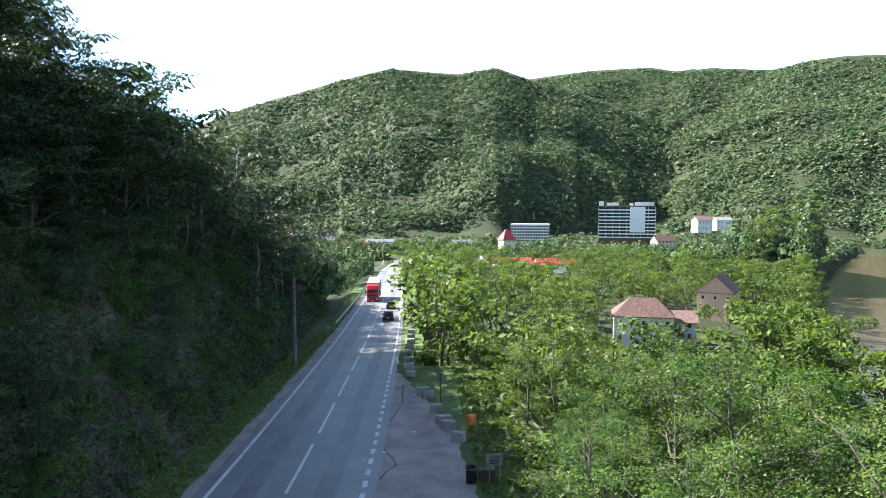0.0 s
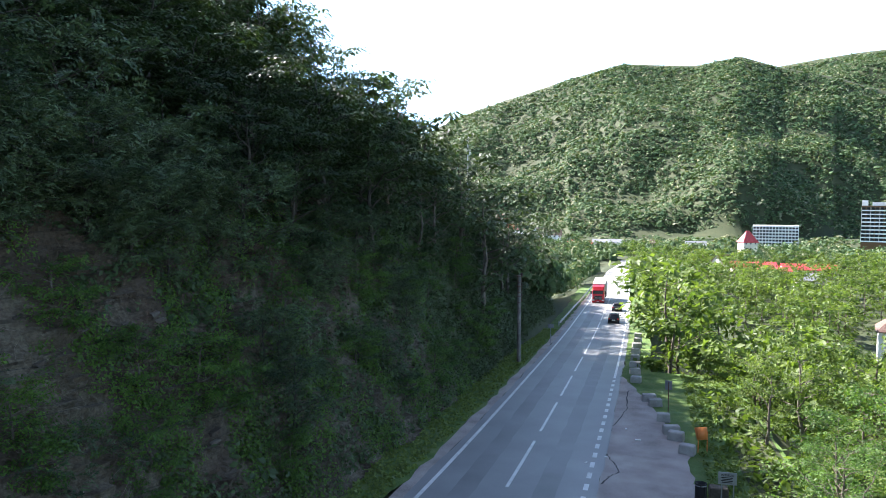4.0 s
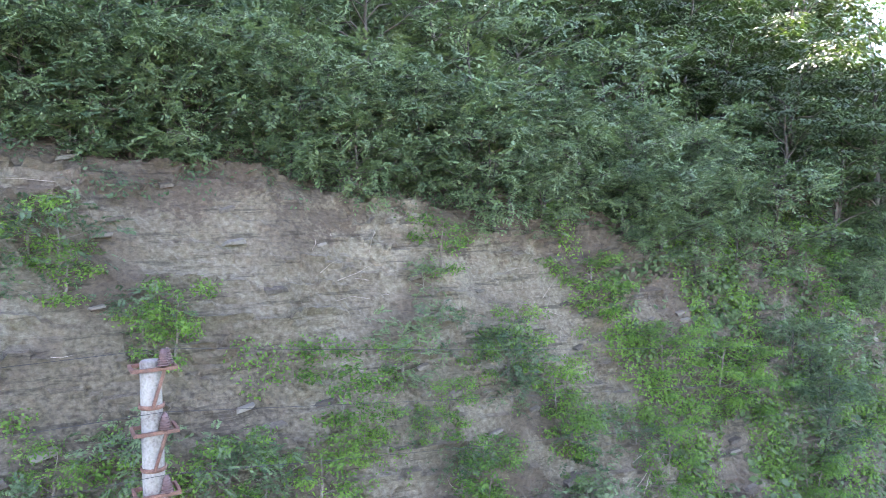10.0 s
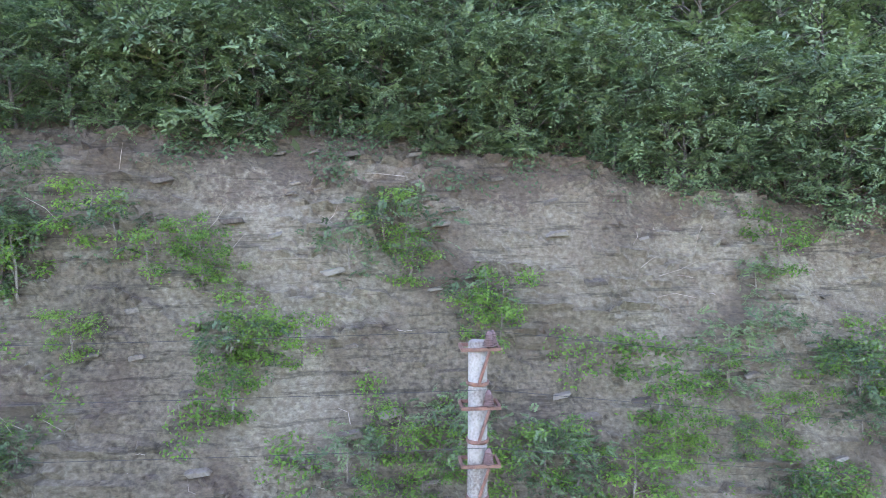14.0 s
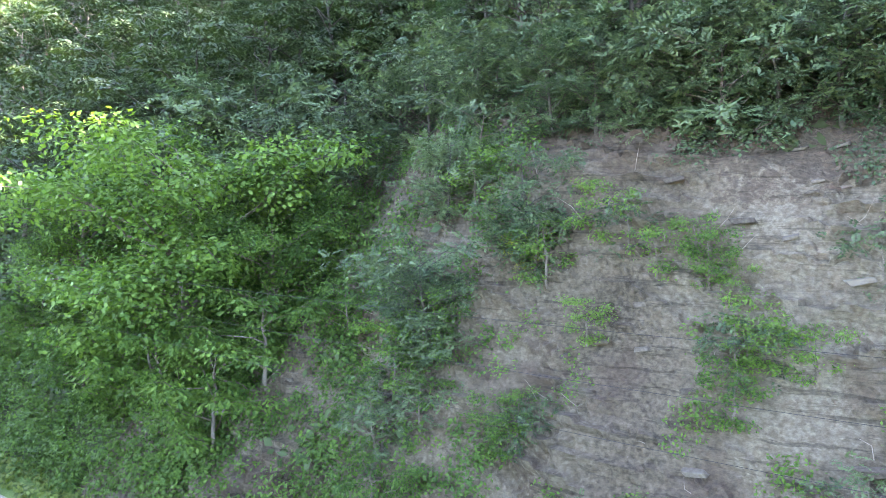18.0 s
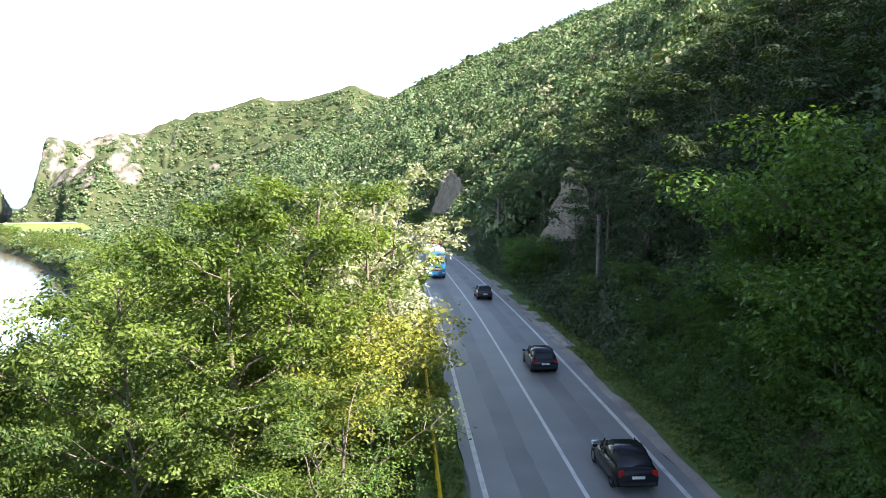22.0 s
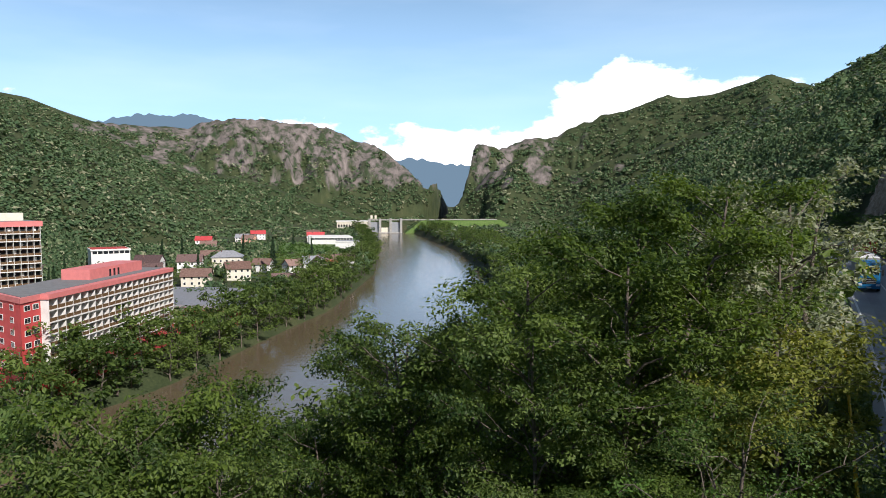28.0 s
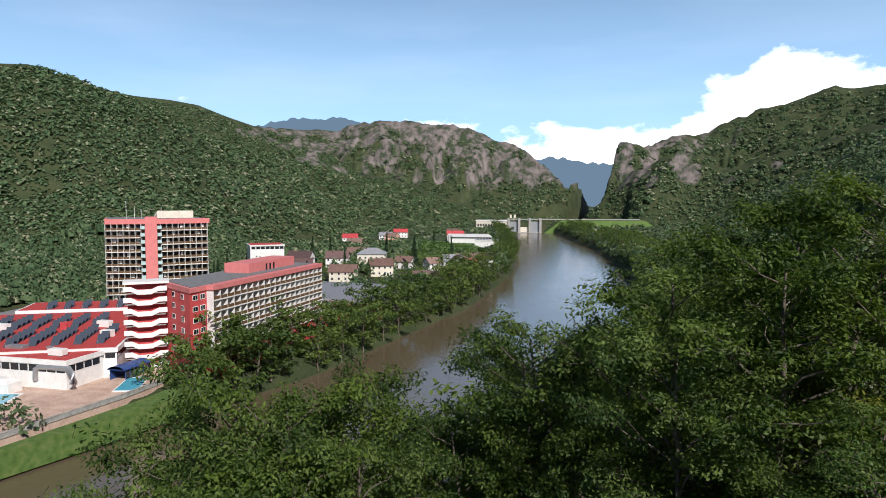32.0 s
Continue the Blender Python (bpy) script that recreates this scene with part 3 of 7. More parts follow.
K_low = [tree_meshes(20 + i, 11, 4.6, 520, 1.0, 1.7, 0.12, limbs=7, mat=m, detail=False) for i, m in enumerate((M_leaf_near, M_leaf_bright, M_leaf_near))]
K_mid = [tree_meshes(30 + i, 12, 4.6, 3000, 0.40, 1.2, 0.12, limbs=12, mat=m) for i, m in enumerate((M_leaf_near, M_leaf_bright, M_leaf_near))]
K_locust = [tree_meshes(50 + i, 16, 3.4, 22000, 0.185, 0.75, 0.1, limbs=26, mat=m, flat=1.0, slim=0.5, thick=0.013, twigs=6) for i, m in enumerate((M_leaf_locust, M_leaf_locust, M_leaf_near))]
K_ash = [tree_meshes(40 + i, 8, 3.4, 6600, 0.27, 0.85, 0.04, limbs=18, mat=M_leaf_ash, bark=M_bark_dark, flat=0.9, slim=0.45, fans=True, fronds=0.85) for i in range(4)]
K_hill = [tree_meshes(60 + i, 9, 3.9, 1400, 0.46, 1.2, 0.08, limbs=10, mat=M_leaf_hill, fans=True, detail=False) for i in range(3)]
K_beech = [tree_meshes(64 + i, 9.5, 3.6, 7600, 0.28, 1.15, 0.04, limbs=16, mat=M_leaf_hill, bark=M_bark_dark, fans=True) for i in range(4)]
K_near = [tree_meshes(35 + i, 12, 4.8, 7500, 0.22, 1.1, 0.1, limbs=16, mat=m) for i, m in enumerate((M_leaf_near, M_leaf_bright))]
K_bush = [tree_meshes(76 + i, 3.0, 1.5, 2600, 0.15, 0.55, 0.02, limbs=10, mat=m, slim=0.45, fans=True, fronds=0.4 if m is M_leaf_ash else 0.0) for i, m in enumerate((M_leaf_ash, M_leaf_bright, M_leaf_ash))]


def spruce_meshes(seed, height, spread):
    """A spruce: straight trunk and tiers of drooping needle sprays."""
    r = np.random.RandomState(seed)
    trunk = tube([(0, 0, 0), (0, 0, height / 2), (0, 0, height)], [0.22, 0.14, 0.02], 6)
    n = 900
    h = r.uniform(0.06, 1, n) ** 0.8
    a = r.uniform(0, 6.283, n)
    reach = spread * (1.02 - h) * r.uniform(0.35, 1, n) * (0.8 + 0.2 * np.sin(h * 70))
    c = np.stack([np.cos(a) * reach, np.sin(a) * reach, h * height - 0.25 * reach], -1)
    d = np.stack([np.cos(a), np.sin(a), np.full(n, -0.35)], -1)
    v, f = blades(c, np.stack([np.cos(a) * 0.4, np.sin(a) * 0.4, np.ones(n)], -1), 1.0, 0.5, r, 0.2, d)
    return mesh_of("trunk", *trunk, M_bark, True), mesh_of("crown", v, f, M_leaf_dark)


K_spruce = [spruce_meshes(90, 16, 3.0), spruce_meshes(91, 19, 3.4)]
K_maple = tree_meshes(71, 10, 4.2, 34000, 0.165, 1.3, 0.02, limbs=28, mat=M_leaf_bright, slim=0.7)
K_poplar = tree_meshes(72, 14, 3.6, 3600, 0.34, 1.0, 0.2, limbs=14, mat=M_leaf_pale)
K_yellow = tree_meshes(73, 7, 3.2, 4200, 0.26, 1.0, 0.06, limbs=12, mat=M_leaf_yellow)


class Spots:
    """Places already taken, on a coarse net."""

    def __init__(self):
        self.net = {}

    def take(self, x, y, gap):
        i, j = int(x // 8), int(y // 8)
        for a in (i - 1, i, i + 1):
            for b in (j - 1, j, j + 1):
                for px, py in self.net.get((a, b), ()):
                    if (x - px) ** 2 + (y - py) ** 2 < gap * gap:
                        return False
        self.net.setdefault((i, j), []).append((x, y))
        return True


rng = np.random.RandomState(7)
HILL, SLOPE = Spots(), Spots()



def at(az, d):
    return -d * math.sin(radians(az)), d * math.cos(radians(az))


def joined_trees(name, kinds, places, label, rng):
    """Trees too many to tell apart, crowns and trunks joined in one object."""
    out = []
    for which in (1, 0):
        vs, fs, off = [], [], 0
        for x, y, z, k, sc in places:
            me = kinds[k][which]
            v = np.empty(len(me.vertices) * 3, np.float32)
            me.vertices.foreach_get("co", v)
            f = np.empty(len(me.polygons) * 4, np.int32)
            me.polygons.foreach_get("vertices", f)
            a = rng.uniform(0, 6.28)
            m = np.array([[math.cos(a), math.sin(a), 0], [-math.sin(a), math.cos(a), 0], [0, 0, 1]]) * sc
            vs.append(v.reshape(-1, 3) @ m + np.array([x, y, z]))
            fs.append(f.reshape(-1, 4) + off)
            off += len(me.vertices)
        out.append((np.concatenate(vs), np.concatenate(fs)))
    me = set_tone(mesh_of(name, *out[0], kinds[0][1].materials[0]), np.repeat(rng.uniform(-0.3, 0.3, len(places)), [len(kinds[p[3]][1].polygons) for p in places]))
    crown = tagged(new(name, me), label, "wood", kind="stuff")
    child(new("trunks", mesh_of("trunks", *out[1], M_bark, True)), crown)


# hillside wood above the road: nearest trees one by one, the rest joined
near_n, rest = 0, []
place_tree(K_maple, -19.2, -27, 1.35, rng, "bright green broad-leaved tree at the foot of the slope", sink=3.6)
HILL.take(-19.2, -27, 1)
place_tree(K_maple, -20.5, -22.5, 0.8, rng, "bright green broad-leaved tree at the foot of the slope", sink=2.4)
HILL.take(-21.5, -21, 1)
place_tree(K_maple, -19.5, -36, 0.8, rng, "bright green broad-leaved tree at the foot of the slope")
HILL.take(-19.5, -36, 1)
picked = []
ys, us = rng.uniform(-230, 140, 12000), rng.uniform(0, 1, 12000) ** 1.25 * 80
edge = np.where((ys > -13) & (ys < 26), 16.0, np.where((ys >= 26) & (ys < 70), 13.0, 10.5))
xs = road_x(ys) - edge - rng.uniform(0, 1.2, 12000) - us
for x, y, u in zip(xs.tolist(), ys.tolist(), us.tolist()):
    d = math.hypot(x, y)
    bare = (-100 < y < -80 and u < 7) or (-226 < y < -184 and u < 9) or (-68 < y < -40 and u < 2.5) or (-25 < y < -13 and u < 7) or (-34 < y <= -25 and u < 4)
    if not bare and not (d > 90 and u > 60) and HILL.take(x, y, 2.5 + 0.024 * max(0, d - 20)):
        picked.append((x, y, d))
picked.sort(key=lambda p: math.hypot(p[0], p[1]))
heights = land(np.array([p[0] for p in picked]), np.array([p[1] for p in picked])).tolist()
for (x, y, d), g in zip(picked, heights):
    if d < 42 and near_n < 120:
        near_n += 1
        place_tree(K_ash[rng.randint(4)], x, y, rng.uniform(0.65, 1.15), rng, "leafy ash tree on the shaded hillside", group="trees of the hillside", z=g - 0.15)
    elif near_n < 185:
        near_n += 1
        place_tree(K_beech[rng.randint(4)], x, y, rng.uniform(0.75, 1.25) * (1.2 if y > 55 else 1.0), rng, "dark leafy beech tree on the shaded hillside", group="trees of the hillside", z=g - 0.2)
    elif len(rest) < 400:
        rest.append((x, y, g - 0.3, rng.randint(3), rng.uniform(0.75, 1.25) * (1.25 if y > 55 else 1.0)))
joined_trees("hillside_wood", K_hill, rest, "dense shaded broad-leaved wood on the steep hillside", rng)

# single trees beside the camera, on the slope down to the river: bearing, distance, height of the top
for k, (az, d, top, kind) in enumerate((
        (190, 34, 53.6, 0), (195, 30, 50.5, 0), (199, 33, 49.5, 0), (189.0, 42, 51.5, 0), (193, 38, 53.0, 0), (203, 29, 46.8, 0), (207, 34, 45.5, 0), (197, 40, 51, 0),
        (182.4, 46, 51.5, 1), (181.3, 52, 50.0, 1), (183.6, 41, 48.0, 1), (181.8, 33, 43.4, 2), (181.1, 39, 43.8, 2), (183.3, 30, 42.8, 2), (184.8, 25, 43.0, 3), (187, 22, 42.0, 3), (212.8, 35, 45.2, 0), (187.5, 29, 44.0, 0), (191, 24, 42.5, 0), (198, 22, 42.0, 0),
        (236.5, 37, 43.4, 0), (232.5, 35, 44.0, 0), (229.5, 39, 43.0, 0), (244, 32, 40.2, 0), (210, 37, 46.2, 0), (239, 35, 42.0, 0), (227, 31, 41.0, 0), (234, 30, 41.5, 0), (241.5, 29, 39.5, 0),
        (206, 24, 41.0, 0), (212, 40, 45.6, 0), (218, 36, 41.0, 0), (213, 24, 38.5, 0), (226, 33, 42.0, 0), (221, 24, 38.5, 0), (234, 31, 40.8, 0),
        (230, 23, 38.5, 0), (241, 30, 39.8, 0), (247, 33, 37.0, 0), (239, 22, 37.5, 0), (255, 34, 35.0, 0), (250, 25, 34.0, 0), (236, 40, 38.0, 0), (222, 42, 39.0, 0))):
    x, y = at(az, d)
    g = float(land(x, y))
    top += 0.5 if az > 225 else 0.0
    mesh, base, label = ((K_locust[k % 3], 16.4, "tall open-crowned locust tree on the river slope"), (K_poplar, 13.3, "pale silvery poplar by the road"),
                         (K_yellow, 6.7, "yellowing leafy bush by the railing"), (K_near[k % 2], 11.6, "dense green broad-leaved tree on the river slope"))[kind]
    SLOPE.take(x, y, 1)
    place_tree(mesh, x, y, (top - g) / base, rng, label, group="trees of the river slope", slender=0.8 if az > 202 else 1.0)

# the rest of the trees on the river slope
far_side, count, near_count = [], 0, 0
ys, us = rng.uniform(-170, 300, 14000), rng.uniform(0, 110, 14000)
ys[:3000], us[:3000] = rng.uniform(-20, 90, 3000), rng.uniform(0, 60, 3000)
start = np.where((ys > 22) & (ys < 70), 14.0, np.where(ys > 0, 8.6, 10.5))
xs = road_x(ys) + start + us
river_d = from_line(xs, ys, RIVER)[0]
picked = []
for x, y, u, dr in zip(xs.tolist(), ys.tolist(), us.tolist(), river_d.tolist()):
    d = math.hypot(x, y)
    az = math.degrees(math.atan2(-x, y)) % 360
    if d < 19 or dr < 43 or (325 < az < 330.3 and d > 70) or (44 < x < 78 and 176 < y < 222) or (82 < x < 112 and 225 < y < 262) or (182 < az < 250 and d < 46):
        continue
    if SLOPE.take(x, y, 3.6 + 0.016 * d):
        picked.append((x, y, u, d, az))
picked.sort(key=lambda p: math.hypot(p[0], p[1]))
heights = land(np.array([p[0] for p in picked]), np.array([p[1] for p in picked])).tolist()
for (x, y, u, d, az), g in zip(picked, heights):
    roof = min(41.5 - 0.03 * d, 53 - (0.232 if 336 < az < 349 else 0.212) * d) if y > 0 else (46 if 180 < az < 200 else 38)
    if y > 72 and u < 9:
        roof = g + 11
    tall = float(np.clip(roof - g, 3.5, 13.5)) * rng.uniform(0.72, 1.08)
    if d < 52 and near_count < 60 and y > -30:
        near_count += 1
        place_tree(K_near[rng.randint(2)], x, y, tall / 11.5, rng, "dense green broad-leaved tree on the river slope", group="trees of the river slope", z=g - 0.15)
    elif d < 110 and count < 85:
        count += 1
        place_tree(K_mid[rng.randint(3)], x, y, tall / 11.5, rng, "green locust tree on the river slope", group="trees of the river slope", z=g - 0.15)
    elif len(far_side) < 330:
        far_side.append((x, y, g - 0.2, rng.randint(3), tall / 10.5))
joined_trees("river_wood", K_low, far_side, "green wood between road and river", rng)


# ---- low growth ----
def leaf_cover(name, x, y, lift, size, per, leaf, mat, label, seed=1, base=None):
    """Tufts of leaf blades over the ground, in one mesh."""
    rng = np.random.RandomState(seed)
    z = land(x, y) if base is None else base
    c = np.repeat(np.stack([x, y, z + lift], -1), per, 0)
    ball = rng.normal(size=c.shape)
    ball /= np.linalg.norm(ball, axis=1)[:, None]
    sz = np.repeat(size, per)[:, None]
    c = c + ball * sz * rng.uniform(0.2, 1, (len(c), 1)) ** 0.5 * np.array([1, 1, 0.75])
    nm = ball * 0.6 + np.array([0.25, 0, 0.6]) + rng.normal(0, 0.35, c.shape)
    v, f = blades(c, nm, leaf, leaf * 0.6, rng)
    return tagged(new(name, mesh_of(name, v, f, mat)), label, "undergrowth", kind="stuff")


def slope_points(n, y0, y1, s0, s1, seed, power=1.0):
    r = np.random.RandomState(seed)
    y = r.uniform(y0, y1, n)
    s = s0 + (s1 - s0) * r.uniform(0, 1, n) ** power
    return road_x(y) - s, y, s


x, y, s = slope_points(5200, -150, 125, 9.0, 55, 5, 1.2)
keep = ~((y > -13) & (y < 24) & (s < 16.5))
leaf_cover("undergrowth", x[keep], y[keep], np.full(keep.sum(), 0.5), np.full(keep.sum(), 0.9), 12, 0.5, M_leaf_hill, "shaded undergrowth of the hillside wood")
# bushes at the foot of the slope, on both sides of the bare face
# bushes further along take the leaf colour darkened for shade
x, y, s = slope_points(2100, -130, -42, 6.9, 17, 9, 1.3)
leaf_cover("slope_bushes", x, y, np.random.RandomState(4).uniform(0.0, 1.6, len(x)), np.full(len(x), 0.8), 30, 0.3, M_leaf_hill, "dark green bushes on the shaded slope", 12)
x, y, s = slope_points(1900, -46, -11, 6.9, 17, 6, 1.3)
keep = np.random.RandomState(26).uniform(0, 1, len(y)) > (y + 23) / 12 + 0.35 * lumps(y, s, 4, 27)
x, y = x[keep], y[keep]
leaf_cover("slope_bushes", x, y, np.random.RandomState(2).uniform(0.0, 1.5, len(x)), np.full(len(x), 0.75), 50, 0.17, M_leaf_bright, "bright green bushes and brambles on the slope", 2)
x, y, s = slope_points(1900, 20, 115, 7.8, 15.5, 7, 1.2)
leaf_cover("slope_bushes", x, y, np.random.RandomState(3).uniform(0.1, 1.3, len(x)), np.full(len(x), 0.75), 36, 0.28, M_leaf_hill, "green bushes and creepers at the foot of the slope", 3)
# grass tufts on the verges
r = np.random.RandomState(19)
for n, y0, y1, s0, s1 in ((6500, -75, 100, 5.4, 8.2), (1600, -60, 20, -4.7, -6.3), (1500, 24, 72, -10.0, -14.5)):
    y, s = r.uniform(y0, y1, n), r.uniform(s0, s1, n)
    leaf_cover("verge_grass", road_x(y) - s, y, np.full(n, 0.10), np.full(n, 0.16), 5, 0.26, M_blade, "uneven green grass tufts on the verge", 20, base=road_z(y))
# single bushes along the foot of the slope, on the flanks and on the brow
q = np.random.RandomState(44)
places = [(q.uniform(18, 75), q.uniform(8.3, 13.5), q.uniform(0.6, 1.3)) for _ in range(34)] + [(q.uniform(-62, -12), q.uniform(8.4, 13), q.uniform(0.6, 1.2)) for _ in range(34)]
places += [(q.uniform(-15, 30), q.uniform(15.2, 17.2), q.uniform(0.7, 1.5)) for _ in range(40)]
places += [(q.uniform(-31, -20), q.uniform(8.6, 11), q.uniform(1.3, 1.8)) for _ in range(9)] + [(q.uniform(-100, -78), q.uniform(7.6, 9.2), q.uniform(1.3, 1.9)) for _ in range(14)]
places += [(q.uniform(-226, -180), q.uniform(7.6, 9.5), q.uniform(1.3, 2.0)) for _ in range(16)]
for y, s, sc in places:
    low = s > 15
    place_tree(K_bush[q.choice([0, 2]) if low else 1], float(road_x(y)) - s, y, sc, q, "leafy bush on the brow of the rock face" if low else "bright green bush at the foot of the slope", "bush", "bushes of the slope", name="bush")
# growth under the trees of the river slope
x, y, s = slope_points(2600, -110, 130, -9.3, -60, 8, 1.2)
keep = ~((y > 18) & (y < 73) & (s > -11.8)) & (np.hypot(x, y) > 8)
leaf_cover("river_undergrowth", x[keep], y[keep], np.full(keep.sum(), 0.5), np.full(keep.sum(), 1.1), 12, 0.6, M_leaf_near, "green undergrowth on the river slope", 4)


# ---- far woods ----
def crown_lumps(name, x, y, z, r, rng, mat, label, flat=1.0):
    """Many tree crowns in one mesh, each a knobbly dome."""
    n = len(x)
    a = np.linspace(0, 2 * np.pi, 5, endpoint=False)
    unit = np.concatenate([[[0, 0, 1.0]], np.c_[0.75 * np.cos(a), 0.75 * np.sin(a), np.full(5, 0.6)], np.c_[np.cos(a + 0.6), np.sin(a + 0.6), np.full(5, -0.5)]])
    j = np.arange(5)
    k = (j + 1) % 5
    f = np.concatenate([np.c_[np.zeros(5, int), 1 + j, 1 + k], np.c_[1 + j, 6 + j, 1 + k], np.c_[1 + k, 6 + j, 6 + k]])
    v = unit[None] * (r[:, None] * np.stack([rng.uniform(0.75, 1.25, n), rng.uniform(0.75, 1.25, n), flat * rng.uniform(0.6, 1.5, n)], -1))[:, None]
    v = v + rng.normal(0, 0.22, v.shape) * r[:, None, None]
    v += np.stack([x, y, z], -1)[:, None]
    faces = (f[None] + 11 * np.arange(n)[:, None, None]).reshape(-1, 3)
    return tagged(new(name, mesh_of(name, v.reshape(-1, 3), faces, mat, True)), label, "forest", kind="stuff")


def crown_cards(name, x, y, z, r, rng, mat, label, per=16, tall=1.1, spray=0.72, rise=0.0):
    """Many tree crowns in one mesh, each a dome of leafy sprays."""
    n = len(x)
    ball = rng.normal(size=(n * per, 3))
    ball[:, 2] = np.abs(ball[:, 2]) - 0.35
    ball /= np.linalg.norm(ball, axis=1)[:, None]
    rr = np.repeat(r, per)
    c = np.repeat(np.stack([x, y, z], -1), per, 0) + ball * (rr * rng.uniform(0.6, 1.05, n * per))[:, None] * np.array([1, 1, tall])
    v, f = blades(c, ball + rng.normal(0, 0.25, c.shape) + np.array([0, 0, rise]), spray * rr, spray * 0.76 * rr, rng)
    me = set_tone(mesh_of(name, v, f, mat), np.repeat(np.where(rng.uniform(0, 1, n) < 0.022, 0.9, rng.uniform(-0.3, 0.3, n)), per))
    return tagged(new(name, me), label, "forest", kind="stuff")


def clear_of(x, y):
    """Where no wood stands: built-up plots, the orchard, lawns and the road."""
    bad = np.zeros(np.shape(x), bool)
    uneven = 0.86 + 0.28 * lumps(x, y, 16, 61)
    for cx, cy, rad in CLEARINGS:
        bad |= np.hypot(x - cx, y - cy) < rad * uneven
    return ~bad


CLEARINGS = ((312, -372, 30), (345, -395, 30), (298, -338, 28), (215, -95, 75), (172, -125, 24), (165, -62, 26), (250, -140, 45), (205, -205, 32), (235, -262, 36), (275, -232, 42), (262, -315, 48), (320, -270, 40), (355, -335, 34), (230, -310, 26), (300, -215, 25),
             (335, -430, 52), (385, -480, 52), (290, -380, 25), (385, -535, 40), (340, -245, 26), (58, 200, 21), (97, 245, 22), (50, 178, 16), (86, 224, 16), (48, 405, 26), (58, 347, 12), (45, 497, 12),
             (-48, 534, 15), (-90, 564, 20), (-138, 680, 24), (160, 615, 36), (78, 612, 26), (224, 440, 14), (-115, 610, 16), (225, 610, 16), (255, 640, 14), (470, -430, 26), (505, -520, 26), (520, -760, 40))


def far_woods():
    rng = np.random.RandomState(3)
    n = 370000
    az = np.radians(rng.uniform(-35, 255, n))
    r = np.where(np.arange(n) < 40000, 105 * np.power(620 / 105, rng.uniform(0, 1, n)), np.where(np.arange(n) < 115000, 300 * np.power(620 / 300, rng.uniform(0, 1, n)), 600 + 1200 * rng.uniform(0, 1, n) ** 0.9))
    x, y = -r * np.sin(az), r * np.cos(az)
    dr, _ = from_line(x, y, RIVER)
    s = road_x(y) - x
    first = (dr > 40) & clear_of(x, y)
    x, y, r, dr, s = x[first], y[first], r[first], dr[first], s[first]
    n = len(x)
    z = land(x, y)
    k = 1.02
    z2 = land(x * k, y * k)
    faces_us = (z2 - EYE[2]) / (r * k) > (z - EYE[2]) / r - 0.002
    beside = (y > -600) & (y < 300) & (np.where(s > 0, r < 112, (s > -105) & (np.abs(y) < 235)))
    ok = (dr > 41) & ~((np.abs(s) < 9) & (y > -880) & (y < 520)) & faces_us & clear_of(x, y) & ~beside
    flat = z < 17
    rise = (z2 - EYE[2]) / (r * k) - (z - EYE[2]) / r
    ok &= (r < 620) | (rng.uniform(0, 1, n) < np.clip(rise / 0.0045, 0.15, 1.0))
    deg = np.degrees(np.arctan2(-x, y)) % 360
    ok &= (r < 620) | (deg < 34) | (deg > 158)
    ok &= ~((s > 0) & (((y > -100) & (y < -80) & (s < 17)) | ((y > -226) & (y < -184) & (s < 19))))
    ok &= (r < 300) | (deg < 45) | (deg > 130)
    ok &= ~flat | (lumps(x, y, 55, 21) > -0.25) | (dr < 62)
    ok &= (r > 400) | ~flat | (rng.uniform(0, 1, n) < 0.4)
    ok &= ~(flat & (r < 430) & ((deg < 32) | (deg > 325)))
    x, y, z, r = x[ok], y[ok], z[ok], r[ok]
    rock = rock_share(x, y, z) > rng.uniform(0.25, 0.8, len(x))
    x, y, z, r = x[~rock], y[~rock], z[~rock], r[~rock]
    near = r < 560
    size = np.clip(2.0 + r * 0.0022, 2.5, 4.6) * rng.uniform(0.62, 1.0, len(x)) / rng.uniform(0.6, 1.0, len(x))
    far = ~near
    leafy, close = near & (r >= 280), r < 280
    crown_cards("valley_wood", x[close], y[close], z[close] + size[close] * 1.3, size[close], rng, M_woods, "leafy green trees on the nearer slopes", 58, 1.15, 0.38)
    crown_cards("valley_wood", x[leafy], y[leafy], z[leafy] + size[leafy] * 1.3, size[leafy], rng, M_woods, "green trees of the valley floor and lower slopes", 24, 1.1, 0.48)
    crown_cards("forest", x[far], y[far], z[far] + size[far] * 0.2, size[far], rng, M_woods, "dense green broad-leaved forest covering the mountains", 12, 0.85, 0.8, 0.8)
    crown_lumps("valley_wood_crowns", x[leafy], y[leafy], z[leafy] + size[leafy] * 0.75, size[leafy] * 0.75, rng, M_woods, "rounded green crowns of the valley trees")


far_woods()


